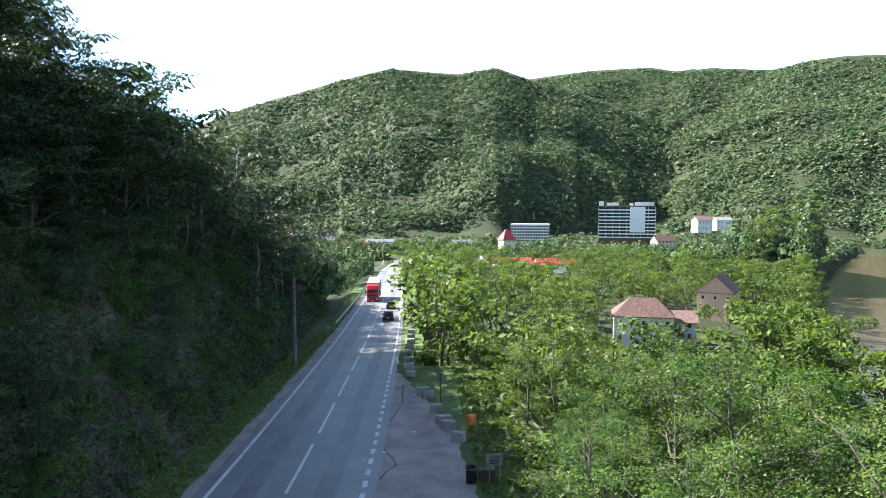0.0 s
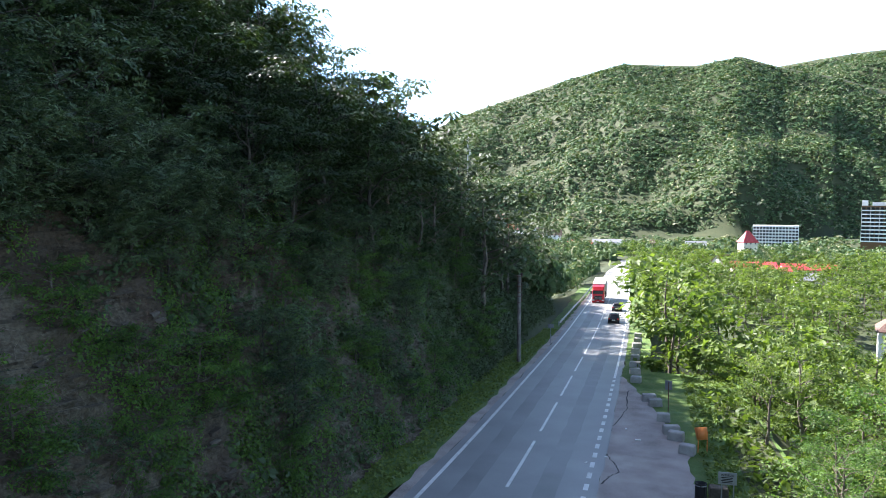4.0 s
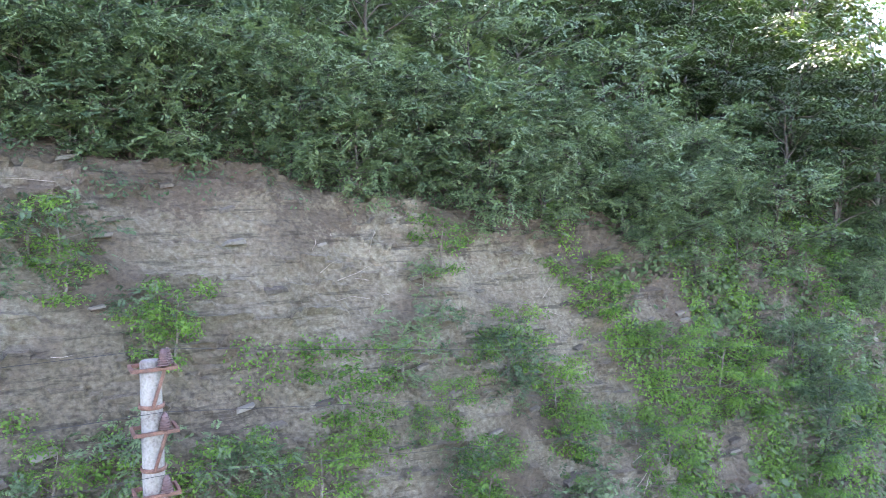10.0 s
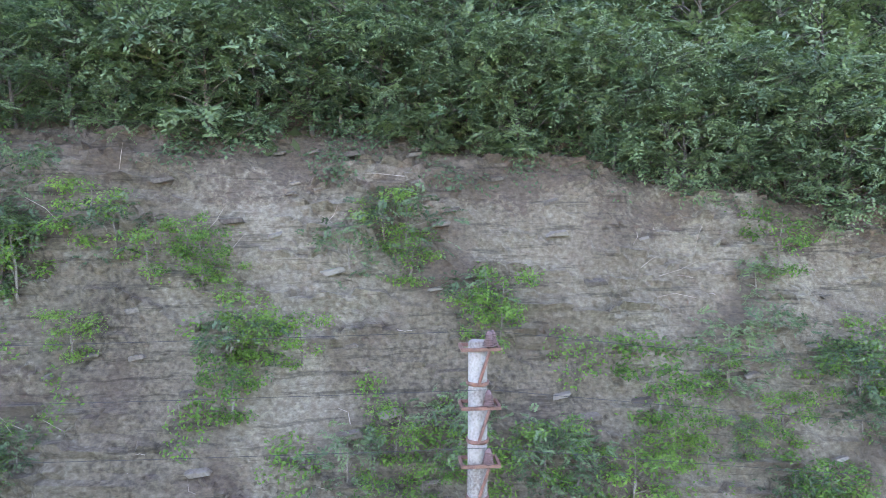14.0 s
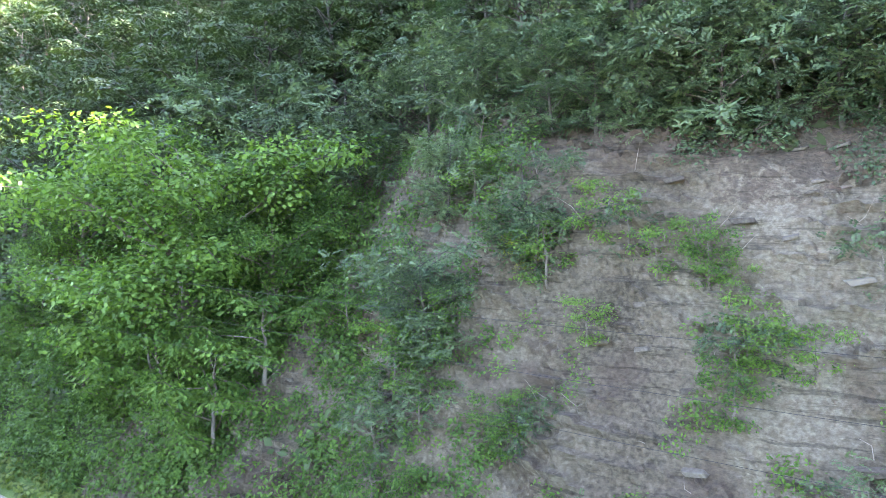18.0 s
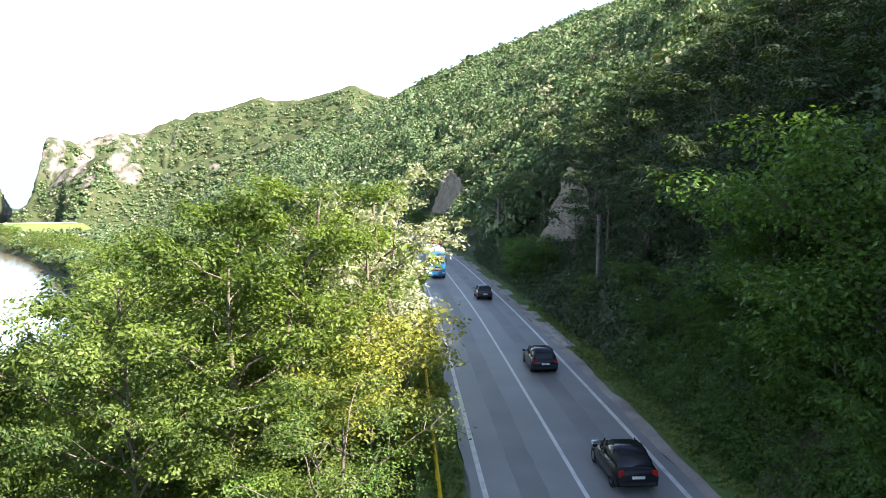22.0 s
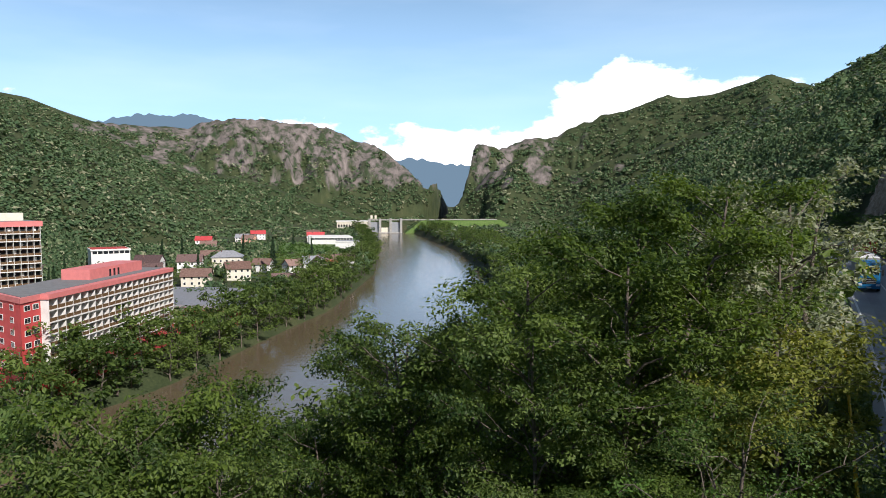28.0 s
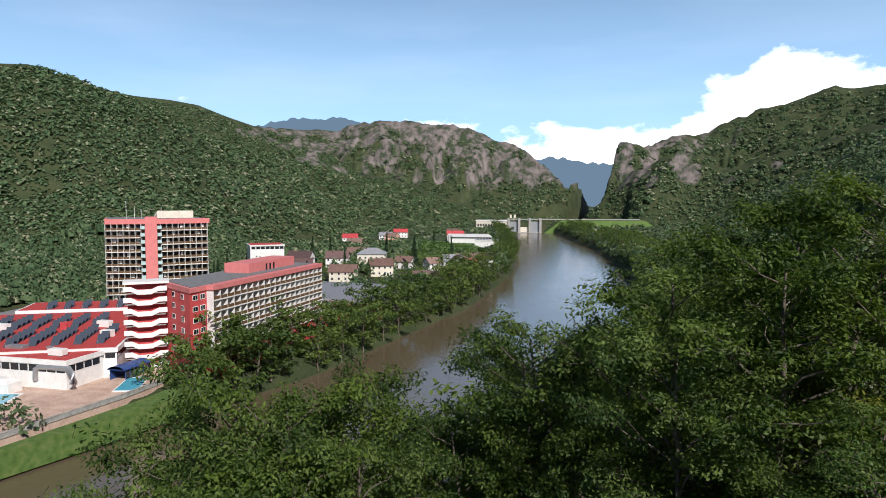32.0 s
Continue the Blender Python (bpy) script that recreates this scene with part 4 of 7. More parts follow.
def bank_trees():
    """The belt of trees along the river's far bank, and the near bank upriver."""
    q = np.random.RandomState(23)
    pts = np.array(RIVER, float)
    out = []
    net = Spots()
    for _ in range(2500):
        i = q.randint(1, 10)
        t = q.uniform(0, 1)
        p = pts[i] + (pts[i + 1] - pts[i]) * t
        d = pts[i + 1] - pts[i]
        nrm = np.array([-d[1], d[0]]) / np.linalg.norm(d)
        far = q.uniform() < 0.62
        off = q.uniform(38.5, 50 if far else 75)
        x, y = p + nrm * off * (1 if far else -1)
        if far and y > -88 or not far and -190 < y < 60:
            continue
        if y > 60 and -34 < math.degrees(math.atan2(x, y)) * -1 < -9 and x * x + y * y < 95000:
            continue
        if not net.take(x, y, 4.4 if y > -300 else 7.5):
            continue
        out.append((x, y, 0, q.randint(3), q.uniform(0.75, 1.25) * (1.15 if far and -270 < y < 0 else 1.0)))
    px, py = np.array([o[0] for o in out]), np.array([o[1] for o in out])
    dr, g = from_line(px, py, RIVER)[0], land(px, py)
    out = [(o[0], o[1], max(h, 0.5) - 0.3, o[3], o[4]) for o, h, e in zip(out, g.tolist(), dr.tolist()) if e > 38]
    joined_trees("bank_wood", K_low, out, "belt of green trees along the river bank", q)


bank_trees()

q = np.random.RandomState(51)
for x, y in ((262, -172), (268, -178), (276, -186), (285, -180), (292, -190), (300, -176), (305, -190), (312, -182), (320, -186), (296, -168), (308, -166), (318, -160), (326, -150), (330, -172), (336, -160), (240, -196),
             (232, -188), (225, -182), (300, -328), (345, -350), (322, -395), (290, -262), (262, -290), (404, -470), (345, -300), (352, -290), (258, -30), (262, -38), (268, -28)):
    place_tree(K_spruce[q.randint(2)], x, y, q.uniform(0.75, 1.15), q, "dark spruce among the village buildings", "spruce", "spruces of the village", name="spruce")


def meadow_trees():
    """Tall garden and river trees of the valley floor beyond the road."""
    q = np.random.RandomState(57)
    net, xs, ys = Spots(), [], []
    for _ in range(5000):
        a, d = q.uniform(-29.8, 26), 110 * (440 / 110) ** q.uniform(0, 1)
        x, y = at(a, d)
        if len(xs) < 430 and float(from_line(np.array(x), np.array(y), RIVER)[0]) > 43 and float(road_x(y)) - x < -100 + 0.25 * d and bool(clear_of(np.array(x), np.array(y))) and net.take(x, y, 5.5 + 0.008 * d):
            xs.append(x), ys.append(y)
    g = land(np.array(xs), np.array(ys)).tolist()
    out = []
    for x, y, z in zip(xs, ys, g):
        d = math.hypot(x, y)
        # gardens in front of the two nearest houses stay low
        low = -25 < math.degrees(math.atan2(-x, y)) < -12 and d < 270
        if z < 25:
            out.append((x, y, z - 0.3, q.randint(3), q.uniform(0.28, 0.45) if low else q.uniform(0.75, 1.4)))
    for _ in range(16):
        x, y = q.uniform(70, 98), q.uniform(112, 176)
        out.append((x, y, float(land(x, y)) - 0.3, q.randint(3), q.uniform(1.3, 1.9)))
    joined_trees("meadow_trees", K_low, out, "leafy trees of many greens on the valley floor", q)


meadow_trees()


def village_trees():
    """Garden trees between the village houses."""
    q = np.random.RandomState(52)
    homes = np.array([(225, -262), (262, -236), (290, -212), (268, -268), (240, -300), (254, -312), (258, -330), (297, -290), (318, -282), (335, -268), (310, -248), (280, -300), (262, -305), (262, -352), (308, -225), (355, -332), (250, -322), (57, 200), (70, 206), (97, 247)])
    out = []
    for _ in range(420):
        x, y = q.uniform(212, 360), q.uniform(-365, -200)
        if np.min(np.hypot(homes[:, 0] - x, homes[:, 1] - y)) < 10.5 or not 205 < x - 0.28 * (-y - 250) < 330 or float(from_line(x, y, RIVER)[0]) < 45:
            continue
        if any((x - o[0]) ** 2 + (y - o[1]) ** 2 < 36 for o in out) or (180 < x < 258 and -245 < y < -165):
            continue
        out.append((x, y, 0, q.randint(3), q.uniform(0.35, 0.7)))
    g = land(np.array([o[0] for o in out]), np.array([o[1] for o in out])).tolist()
    joined_trees("garden_trees", K_low, [(o[0], o[1], h - 0.2, o[3], o[4]) for o, h in zip(out, g)], "small green garden trees between the houses", q)


village_trees()

# ---- small building blocks ----
def box_mesh(name, sx, sy, sz, mat, bevel=0.0, taper=1.0):
    """A block on its base centre, with eased edges and a narrower top if wanted."""
    bm = bmesh.new()
    bmesh.ops.create_cube(bm, size=1)
    for v in bm.verts:
        k = taper if v.co.z > 0 else 1
        v.co = (v.co.x * sx * k, v.co.y * sy * k, (v.co.z + 0.5) * sz)
    if bevel:
        bmesh.ops.bevel(bm, geom=bm.edges[:], offset=bevel, segments=1, affect="EDGES")
    me = bpy.data.meshes.new(name)
    bm.to_mesh(me)
    bm.free()
    me.materials.append(mat)
    return me


def block(name, size, loc, mat, parent=None, rz=0.0, bevel=0.0, label="", taper=1.0, rx=0.0, ry=0.0):
    ob = new(name, box_mesh(name, *size, mat, bevel, taper))
    ob.matrix_basis = pose(*loc, rx, ry, rz)
    if parent:
        child(ob, parent, label)
    return ob


def same(name, mesh, loc, parent, rz=0.0, rx=0.0, ry=0.0, label=""):
    """Another piece on a mesh that exists already."""
    ob = new(name, mesh)
    ob.matrix_basis = pose(*loc, rx, ry, rz)
    return child(ob, parent, label)


def lathe(name, profile, mat, sides=16):
    """A turned shape from (radius, height) pairs."""
    p = np.array(profile, float)
    a = np.linspace(0, 2 * np.pi, sides, endpoint=False)
    v = np.stack([p[:, :1] * np.cos(a), p[:, :1] * np.sin(a), np.repeat(p[:, 1:], sides, 1)], -1).reshape(-1, 3)
    return mesh_of(name, v, grid_faces(len(p), sides, True), mat, True)


def rod(name, a, b, r, mat, parent=None, sides=6):
    a, b = np.array(a, float), np.array(b, float)
    ob = new(name, mesh_of(name, *tube([a, (a + b) / 2, b], [r, r, r], sides), mat, True))
    return child(ob, parent) if parent else ob


def thing(name, loc, label, category, group="", rz=0.0, kind=""):
    e = new(name)
    e.matrix_basis = pose(*loc, 0, 0, rz)
    return tagged(e, label, category, group, kind)


def prism(name, outline, z0, z1, mat):
    """An upright block over an outline in plan."""
    n = len(outline)
    bm = bmesh.new()
    lo = [bm.verts.new((x, y, z0)) for x, y in outline]
    hi = [bm.verts.new((x, y, z1)) for x, y in outline]
    bm.faces.new(hi), bm.faces.new(lo[::-1])
    for i in range(n):
        bm.faces.new((lo[i], lo[(i + 1) % n], hi[(i + 1) % n], hi[i]))
    bmesh.ops.recalc_face_normals(bm, faces=bm.faces[:])
    me = bpy.data.meshes.new(name)
    bm.to_mesh(me)
    bm.free()
    me.materials.append(mat)
    return me


def paint(name, rgb, rough=0.6, var=0.12, scale=0.6, fine=12.0, metal=0.0, bump=0.05):
    lo, hi = [tuple(c * (1 + k * var) for c in rgb) for k in (-1, 1)]
    return surface(name, [(0, lo), (0.5, rgb), (1, hi)], scale, fine, rough, bump, metal, 0.01)


def glass(name, rgb=(0.02, 0.024, 0.028), rough=0.12):
    m = bpy.data.materials.new(name)
    m.use_nodes = True
    b = m.node_tree.nodes["Principled BSDF"]
    b.inputs["Base Color"].default_value, b.inputs["Roughness"].default_value = (*rgb, 1), rough
    b.inputs["Specular IOR Level"].default_value = 0.4
    return m


M_white = paint("white_render", (0.74, 0.73, 0.70))
M_cream = paint("cream_render", (0.66, 0.61, 0.50))
M_pink = paint("salmon_render", (0.62, 0.20, 0.19))
M_red = paint("red_render", (0.55, 0.075, 0.075))
M_redroof = paint("red_roof_felt", (0.44, 0.06, 0.055), 0.75)
M_grey = paint("grey_roof_felt", (0.18, 0.185, 0.19), 0.85, 0.2)
M_brown = paint("brown_balcony_board", (0.13, 0.075, 0.035))
M_teal = paint("pale_teal_panel", (0.42, 0.55, 0.55))
M_peach = paint("peach_render", (0.70, 0.42, 0.30))
M_tile = surface("clay_roof_tiles", [(0, (0.12, 0.07, 0.055)), (0.5, (0.19, 0.12, 0.098)), (1, (0.28, 0.19, 0.16))], 1.5, 9, 0.8, 0.5, 0, 0.05, 0.25)
M_tile_dark = surface("dark_roof_tiles", [(0, (0.07, 0.045, 0.045)), (0.5, (0.12, 0.075, 0.07)), (1, (0.17, 0.11, 0.10))], 1.5, 9, 0.8, 0.5, 0, 0.05, 0.25)
M_tile_grey = surface("grey_roof_sheet", [(0, (0.16, 0.17, 0.19)), (0.5, (0.25, 0.26, 0.28)), (1, (0.33, 0.34, 0.36))], 1.5, 9, 0.6, 0.3, 0, 0.03, 0.2)
M_tile_red = surface("red_roof_sheet", [(0, (0.35, 0.04, 0.04)), (0.5, (0.48, 0.065, 0.07)), (1, (0.58, 0.1, 0.1))], 1.0, 9, 0.5, 0.3, 0, 0.03, 0.15)
M_pane = glass("window_glass")
M_solar = glass("solar_panel_glass", (0.06, 0.075, 0.10), 0.15)
M_pool = glass("pool_water", (0.10, 0.42, 0.55), 0.05)
M_blue = paint("blue_paint", (0.03, 0.07, 0.22), 0.4)
M_yellow = paint("yellow_rail_paint", (0.72, 0.50, 0.02), 0.5)
M_black = paint("black_rubber", (0.02, 0.02, 0.021), 0.7)
M_steel = paint("galvanised_steel", (0.38, 0.39, 0.40), 0.45, metal=0.6)
M_porcelain = paint("brown_porcelain", (0.075, 0.045, 0.042), 0.25)
M_rock = surface("layered_marl", [(0, (0.052, 0.041, 0.028)), (0.3, (0.098, 0.08, 0.056)), (0.65, (0.14, 0.119, 0.086)), (1, (0.188, 0.163, 0.123))], 0.22, 7, 0.92, 0.9, 0, 0.10, detail=9)
M_stone = surface("pale_rock_slab", [(0, (0.045, 0.036, 0.028)), (0.5, (0.085, 0.072, 0.057)), (1, (0.13, 0.115, 0.094))], 1.0, 12, 0.9, 0.8, 0, 0.04, 0.3)
M_crag = surface("pale_crag_rock", [(0, (0.13, 0.105, 0.078)), (0.5, (0.21, 0.175, 0.135)), (1, (0.29, 0.25, 0.20))], 0.5, 4, 0.92, 0.8, 0, 0.15)
M_twig = surface("dry_twigs", [(0, (0.12, 0.09, 0.07)), (0.5, (0.22, 0.18, 0.15)), (1, (0.33, 0.29, 0.25))], 3, 25, 0.9, 0.4)


def layered_rock(m):
    """Brown soil runs and thin dark beds over the marl."""
    nt = m.node_tree
    n, l = nt.nodes, nt.links
    bsdf = n["Principled BSDF"]
    old = bsdf.inputs["Base Color"].links[0].from_socket
    geo = n.new("ShaderNodeNewGeometry")
    tilt = n.new("ShaderNodeMapping")
    tilt.inputs["Rotation"].default_value, tilt.inputs["Scale"].default_value = (radians(9), 0, 0), (0.35, 0.35, 5)
    beds = n.new("ShaderNodeTexNoise")
    beds.inputs["Scale"].default_value, beds.inputs["Detail"].default_value, beds.inputs["Roughness"].default_value = 1.0, 7, 0.7
    l.new(geo.outputs["Position"], tilt.inputs[0]), l.new(tilt.outputs[0], beds.inputs["Vector"])
    dark = n.new("ShaderNodeMapRange")
    dark.inputs["From Min"].default_value, dark.inputs["From Max"].default_value = 0.38, 0.45
    dark.inputs["To Min"].default_value, dark.inputs["To Max"].default_value = 0.55, 1.0
    l.new(beds.outputs["Fac"], dark.inputs["Value"])
    soil = n.new("ShaderNodeTexNoise")
    soil.inputs["Scale"].default_value, soil.inputs["Detail"].default_value = 0.33, 6
    l.new(geo.outputs["Position"], soil.inputs["Vector"])
    part_soil = n.new("ShaderNodeMapRange")
    part_soil.inputs["From Min"].default_value, part_soil.inputs["From Max"].default_value = 0.52, 0.66
    part_soil.inputs["To Max"].default_value = 0.8
    share, more = n.new("ShaderNodeAttribute"), n.new("ShaderNodeMath")
    share.attribute_name = "soil"
    crumb = n.new("ShaderNodeTexNoise")
    crumb.inputs["Scale"].default_value, crumb.inputs["Detail"].default_value, crumb.inputs["Roughness"].default_value = 2.2, 8, 0.7
    l.new(geo.outputs["Position"], crumb.inputs["Vector"])
    more.operation = "MULTIPLY_ADD"
    more.inputs[1].default_value = 0.9
    l.new(share.outputs["Fac"], more.inputs[0])
    less = n.new("ShaderNodeMath")
    less.operation = "MULTIPLY_ADD"
    less.inputs[1].default_value, less.inputs[2].default_value = 1.5, -0.65
    l.new(crumb.outputs["Fac"], less.inputs[0]), l.new(less.outputs[0], more.inputs[2])
    top = n.new("ShaderNodeMath")
    top.operation = "MAXIMUM"
    l.new(more.outputs[0], top.inputs[0]), l.new(soil.outputs["Fac"], top.inputs[1])
    l.new(top.outputs[0], part_soil.inputs["Value"])
    mix = n.new("ShaderNodeMix")
    mix.data_type = "RGBA"
    l.new(part_soil.outputs[0], mix.inputs["Factor"]), l.new(old, mix.inputs[6])
    mix.inputs[7].default_value = (0.068, 0.049, 0.035, 1)
    mul = n.new("ShaderNodeMix")
    mul.data_type, mul.blend_type = "RGBA", "MULTIPLY"
    mul.inputs["Factor"].default_value = 1
    l.new(mix.outputs[2], mul.inputs[6]), l.new(dark.outputs[0], mul.inputs[7])
    # crumbled surface: pale chips and dark pits, in colour and in relief
    chips = n.new("ShaderNodeTexNoise")
    chips.inputs["Scale"].default_value, chips.inputs["Detail"].default_value, chips.inputs["Roughness"].default_value = 5.5, 10, 0.78
    squash = n.new("ShaderNodeMapping")
    squash.inputs["Rotation"].default_value, squash.inputs["Scale"].default_value = (radians(9), 0, 0), (1, 1, 2.2)
    l.new(geo.outputs["Position"], squash.inputs[0]), l.new(squash.outputs[0], chips.inputs["Vector"])
    spread = n.new("ShaderNodeMapRange")
    spread.inputs["From Min"].default_value, spread.inputs["From Max"].default_value = 0.36, 0.64
    spread.inputs["To Min"].default_value, spread.inputs["To Max"].default_value = 0.66, 1.3
    l.new(chips.outputs["Fac"], spread.inputs["Value"])
    worn = n.new("ShaderNodeMix")
    worn.data_type, worn.blend_type, worn.clamp_result = "RGBA", "MULTIPLY", False
    worn.inputs["Factor"].default_value = 1
    l.new(mul.outputs[2], worn.inputs[6]), l.new(spread.outputs[0], worn.inputs[7]), l.new(worn.outputs[2], bsdf.inputs["Base Color"])
    relief = n.new("ShaderNodeBump")
    relief.inputs["Strength"].default_value, relief.inputs["Distance"].default_value = 0.8, 0.14
    l.new(chips.outputs["Fac"], relief.inputs["Height"]), l.new(bsdf.inputs["Normal"].links[0].from_socket, relief.inputs["Normal"])
    l.new(relief.outputs[0], bsdf.inputs["Normal"])


layered_rock(M_rock)


# ---- the bare rock face beside the road ----
def face_point(y, t, out):
    """A point of the cut face: along the road, up the face in metres, and out of the rock."""
    cliff = step01(-24, -10, y) * (1 - step01(75, 95, y))
    grade = 0.85 + 1.0 * cliff
    h = np.minimum(t, 13.0)
    s = 8.0 - 1.2 * (1 - cliff) + h / grade + np.clip(t - 13.0, 0, None) / 0.9
    z = road_z(y) + h + np.clip(t - 13.0, 0, None) * 0.85
    return road_x(y) - s + out * 0.85, y, z + out * 0.4


def rock_face():
    ys, ts = np.arange(-27, 58, 0.14), np.arange(-0.4, 17.0, 0.14)
    t, y = np.meshgrid(ts, ys, indexing="ij")
    q = t + road_z(y) + 0.16 * y + 0.35 * lumps(y, t, 5, 41) + 0.10 * lumps(y, t, 1.3, 42)
    saw = np.mod(q / 0.85, 1.0)
    fine = np.mod(q / 0.23 + 0.5 * lumps(y, t, 2.2, 43), 1.0)
    hard = np.clip(0.5 + 0.8 * lumps(y, t, 4.0, 44), 0, 1)
    out = 0.35 + hard * (0.6 * saw ** 4 + 0.24 * fine ** 3) + 0.30 * lumps(y, t, 6.5, 45) + 0.12 * lumps(y, t, 1.7, 46) + 0.03 * lumps(y, t, 0.6, 47)
    out += np.random.RandomState(5).normal(0, 0.02, out.shape)
    out *= step01(-27, -22, y) * (1 - step01(50, 58, y)) * (1 - step01(15.5, 17, t))
    x, y2, z = face_point(y, t, out)
    me = mesh_of("cliff", np.stack([x, y2, z], -1).reshape(-1, 3), grid_faces(*t.shape)[:, ::-1], M_rock, False)
    soil = np.maximum(0.5 + 0.35 * (t - 12.4 + 3.5 * step01(12, 24, y) + 1.3 * lumps(y, t, 5, 48)), 0.5 + 0.9 * (lumps(y, t, 5.5, 50) - 0.85))
    attr = me.attributes.new("soil", "FLOAT", "POINT")
    attr.data.foreach_set("value", np.clip(soil, 0, 1).ravel().astype(np.float32))
    ob = new("cliff", me)
    tagged(ob, "bare layered grey-brown rock face cut beside the road", "cliff", kind="structure")
    r = np.random.RandomState(9)
    slabs = []
    for k in range(7):
        bm = bmesh.new()
        bmesh.ops.create_cube(bm, size=1)
        for v in bm.verts:
            v.co = (v.co.x * r.uniform(0.3, 0.5) + r.uniform(-0.05, 0.05), v.co.y * r.uniform(0.5, 1.2), v.co.z * r.uniform(0.12, 0.3))
        bmesh.ops.bevel(bm, geom=bm.edges[:], offset=0.025, segments=1, affect="EDGES")
        me = bpy.data.meshes.new("rock_slab")
        bm.to_mesh(me)
        bm.free()
        me.materials.append(M_stone)
        slabs.append(me)
    for _ in range(170):
        y, t = r.uniform(-20, 30), r.uniform(0.5, 14)
        x, yy, z = face_point(y, t, 0.48 + 0.30 * float(lumps(np.array(y), np.array(t), 6.5, 45)))
        o = same("rock_slab", slabs[r.randint(7)], (float(x), float(yy), float(z)), ob, r.uniform(-15, 15), r.uniform(4, 14), r.uniform(-8, 18))
        o.scale = [r.uniform(0.3, 0.75)] * 3
    return ob


rock_face()


def side_crag(y0, y1, foot, height, label):
    """A pale rock face standing out of the wood further along the road."""
    ys, ts = np.linspace(y0, y1, 50), np.linspace(0, 1, 40)
    t, y = np.meshgrid(ts, ys, indexing="ij")
    shape = np.clip(1 - np.abs((y - (y0 + y1) / 2) / ((y1 - y0) / 2)) ** 2.2, 0, 1) ** 0.6 * (0.95 + 0.04 * lumps(y, 0 * y, 4.5, 53) + 0.02 * lumps(y, 0 * y, 1.6, 54))
    out = 0.4 * lumps(y * 1.0, t * height, 3, 51) + 0.15 * lumps(y, t * height, 0.9, 52)
    s = foot + 5.5 * t - out + (1 - shape) * 4
    z = road_z(y) + 1.0 + height * t * np.clip(shape, 0, 1.1)
    v = np.stack([road_x(y) - s, y, z], -1).reshape(-1, 3)
    ob = new("crag", mesh_of("crag", v, grid_faces(*t.shape)[:, ::-1], M_crag, False))
    return tagged(ob, label, "rock face", kind="structure")


side_crag(-97, -83, 8.8, 14.5, "pale bare rock face in the wood beside the road")
side_crag(-224, -186, 8.0, 19, "pale bare rock face at the bend of the road")

# shrubs that cling to the face
K_shrub = [tree_meshes(80 + i, 2.0, 0.95, 1300, 0.12, 0.42, 0.03, limbs=9, mat=m, flat=0.9, slim=0.5, fronds=0.32 if m is M_leaf_ash else 0.0) for i, m in enumerate((M_leaf_ash, M_leaf_bright, M_leaf_ash, M_leaf_yellow))]
r = np.random.RandomState(12)
clumps = ((-11, 10, 5), (-7.5, 9.5, 5), (-4.5, 9.8, 4), (-9, 5, 5), (-3, 7, 6), (0.3, 10.3, 4), (1.0, 5.2, 6), (5, 4.6, 6), (8, 5.6, 4), (10.5, 6.2, 4), (11.5, 3.0, 5), (14, 7.5, 5), (-14, 4, 6), (-13, 7, 5), (17, 5, 6), (6, 1.6, 6), (-6, 2.2, 7), (15, 2, 6), (3, 8.0, 3), (12, 9.5, 3))
for cy, ct, n in clumps:
    for _ in range(n):
        y, t = cy + r.normal(0, 0.9), max(0.3, ct + r.normal(0, 0.8))
        x, yy, z = face_point(y, t, 0.35)
        k = r.choice([0, 1, 1, 2]) if r.uniform() > 0.03 else 3
        place_tree(K_shrub[k], float(x), float(yy), r.uniform(0.55, 1.25), r, "small leafy shrub clinging to the rock face", "shrub", "shrubs of the rock face", z=float(z) - 0.1, name="shrub")


# young trees rooted in the flanks of the face
for k in range(21):
    y, t = (r.uniform(22, 52), r.uniform(0.5, 12)) if k < 16 else (r.uniform(-15, -10), r.uniform(5, 11))
    x, yy, z = [float(v) for v in face_point(y, t, 0.3)]
    place_tree(K_ash[r.randint(4)], x, yy, r.uniform(0.28, 0.55), r, "young ash tree rooted in the flank of the rock face", "young tree", "young trees of the rock face", z=z - 0.1, name="young_tree")


# trees that hang over the brow of the face, which drops towards the lay-by
for k in range(62):
    y = r.uniform(3, 33) if k < 46 else r.uniform(-16, 3)
    brow = float(np.interp(y, (-16, -5, 2, 7, 10.5, 14, 17, 20.5, 26, 30, 35), (13.6, 13.6, 14.0, 13.0, 12.3, 11.7, 10.9, 10.7, 8.6, 10.6, 12.8)))
    x, yy, z = [float(v) for v in face_point(y, brow + r.uniform(0, 1) * (14.5 - brow) + 0.3, 0.2)]
    place_tree(K_ash[r.randint(4)], x, yy, r.uniform(0.38, 0.62), r, "young ash tree leaning over the brow of the rock face", "young tree", "young trees of the rock face", z=z - 0.1, name="young_tree")


# creepers and ivy over the lower face and the flanks, and scrub along its brow
def on_face(n, y0, y1, t0, t1, seed, power=1.0):
    q = np.random.RandomState(seed)
    y, t = q.uniform(y0, y1, n), t0 + (t1 - t0) * q.uniform(0, 1, n) ** power
    x, y2, z = face_point(y, t, 0.45)
    return x, y2, z, t


def creeper(name, n, y0, y1, t0, t1, seed, mat, label, patch, limit, leaf=0.16, per=22, size=0.42, power=1.0):
    x, y, z, t = on_face(n, y0, y1, t0, t1, seed, power)
    k = lumps(y, t, patch, seed) > limit
    leaf_cover(name, x[k], y[k], np.full(k.sum(), 0.05), np.full(k.sum(), size), per, leaf, mat, label, seed, base=z[k])


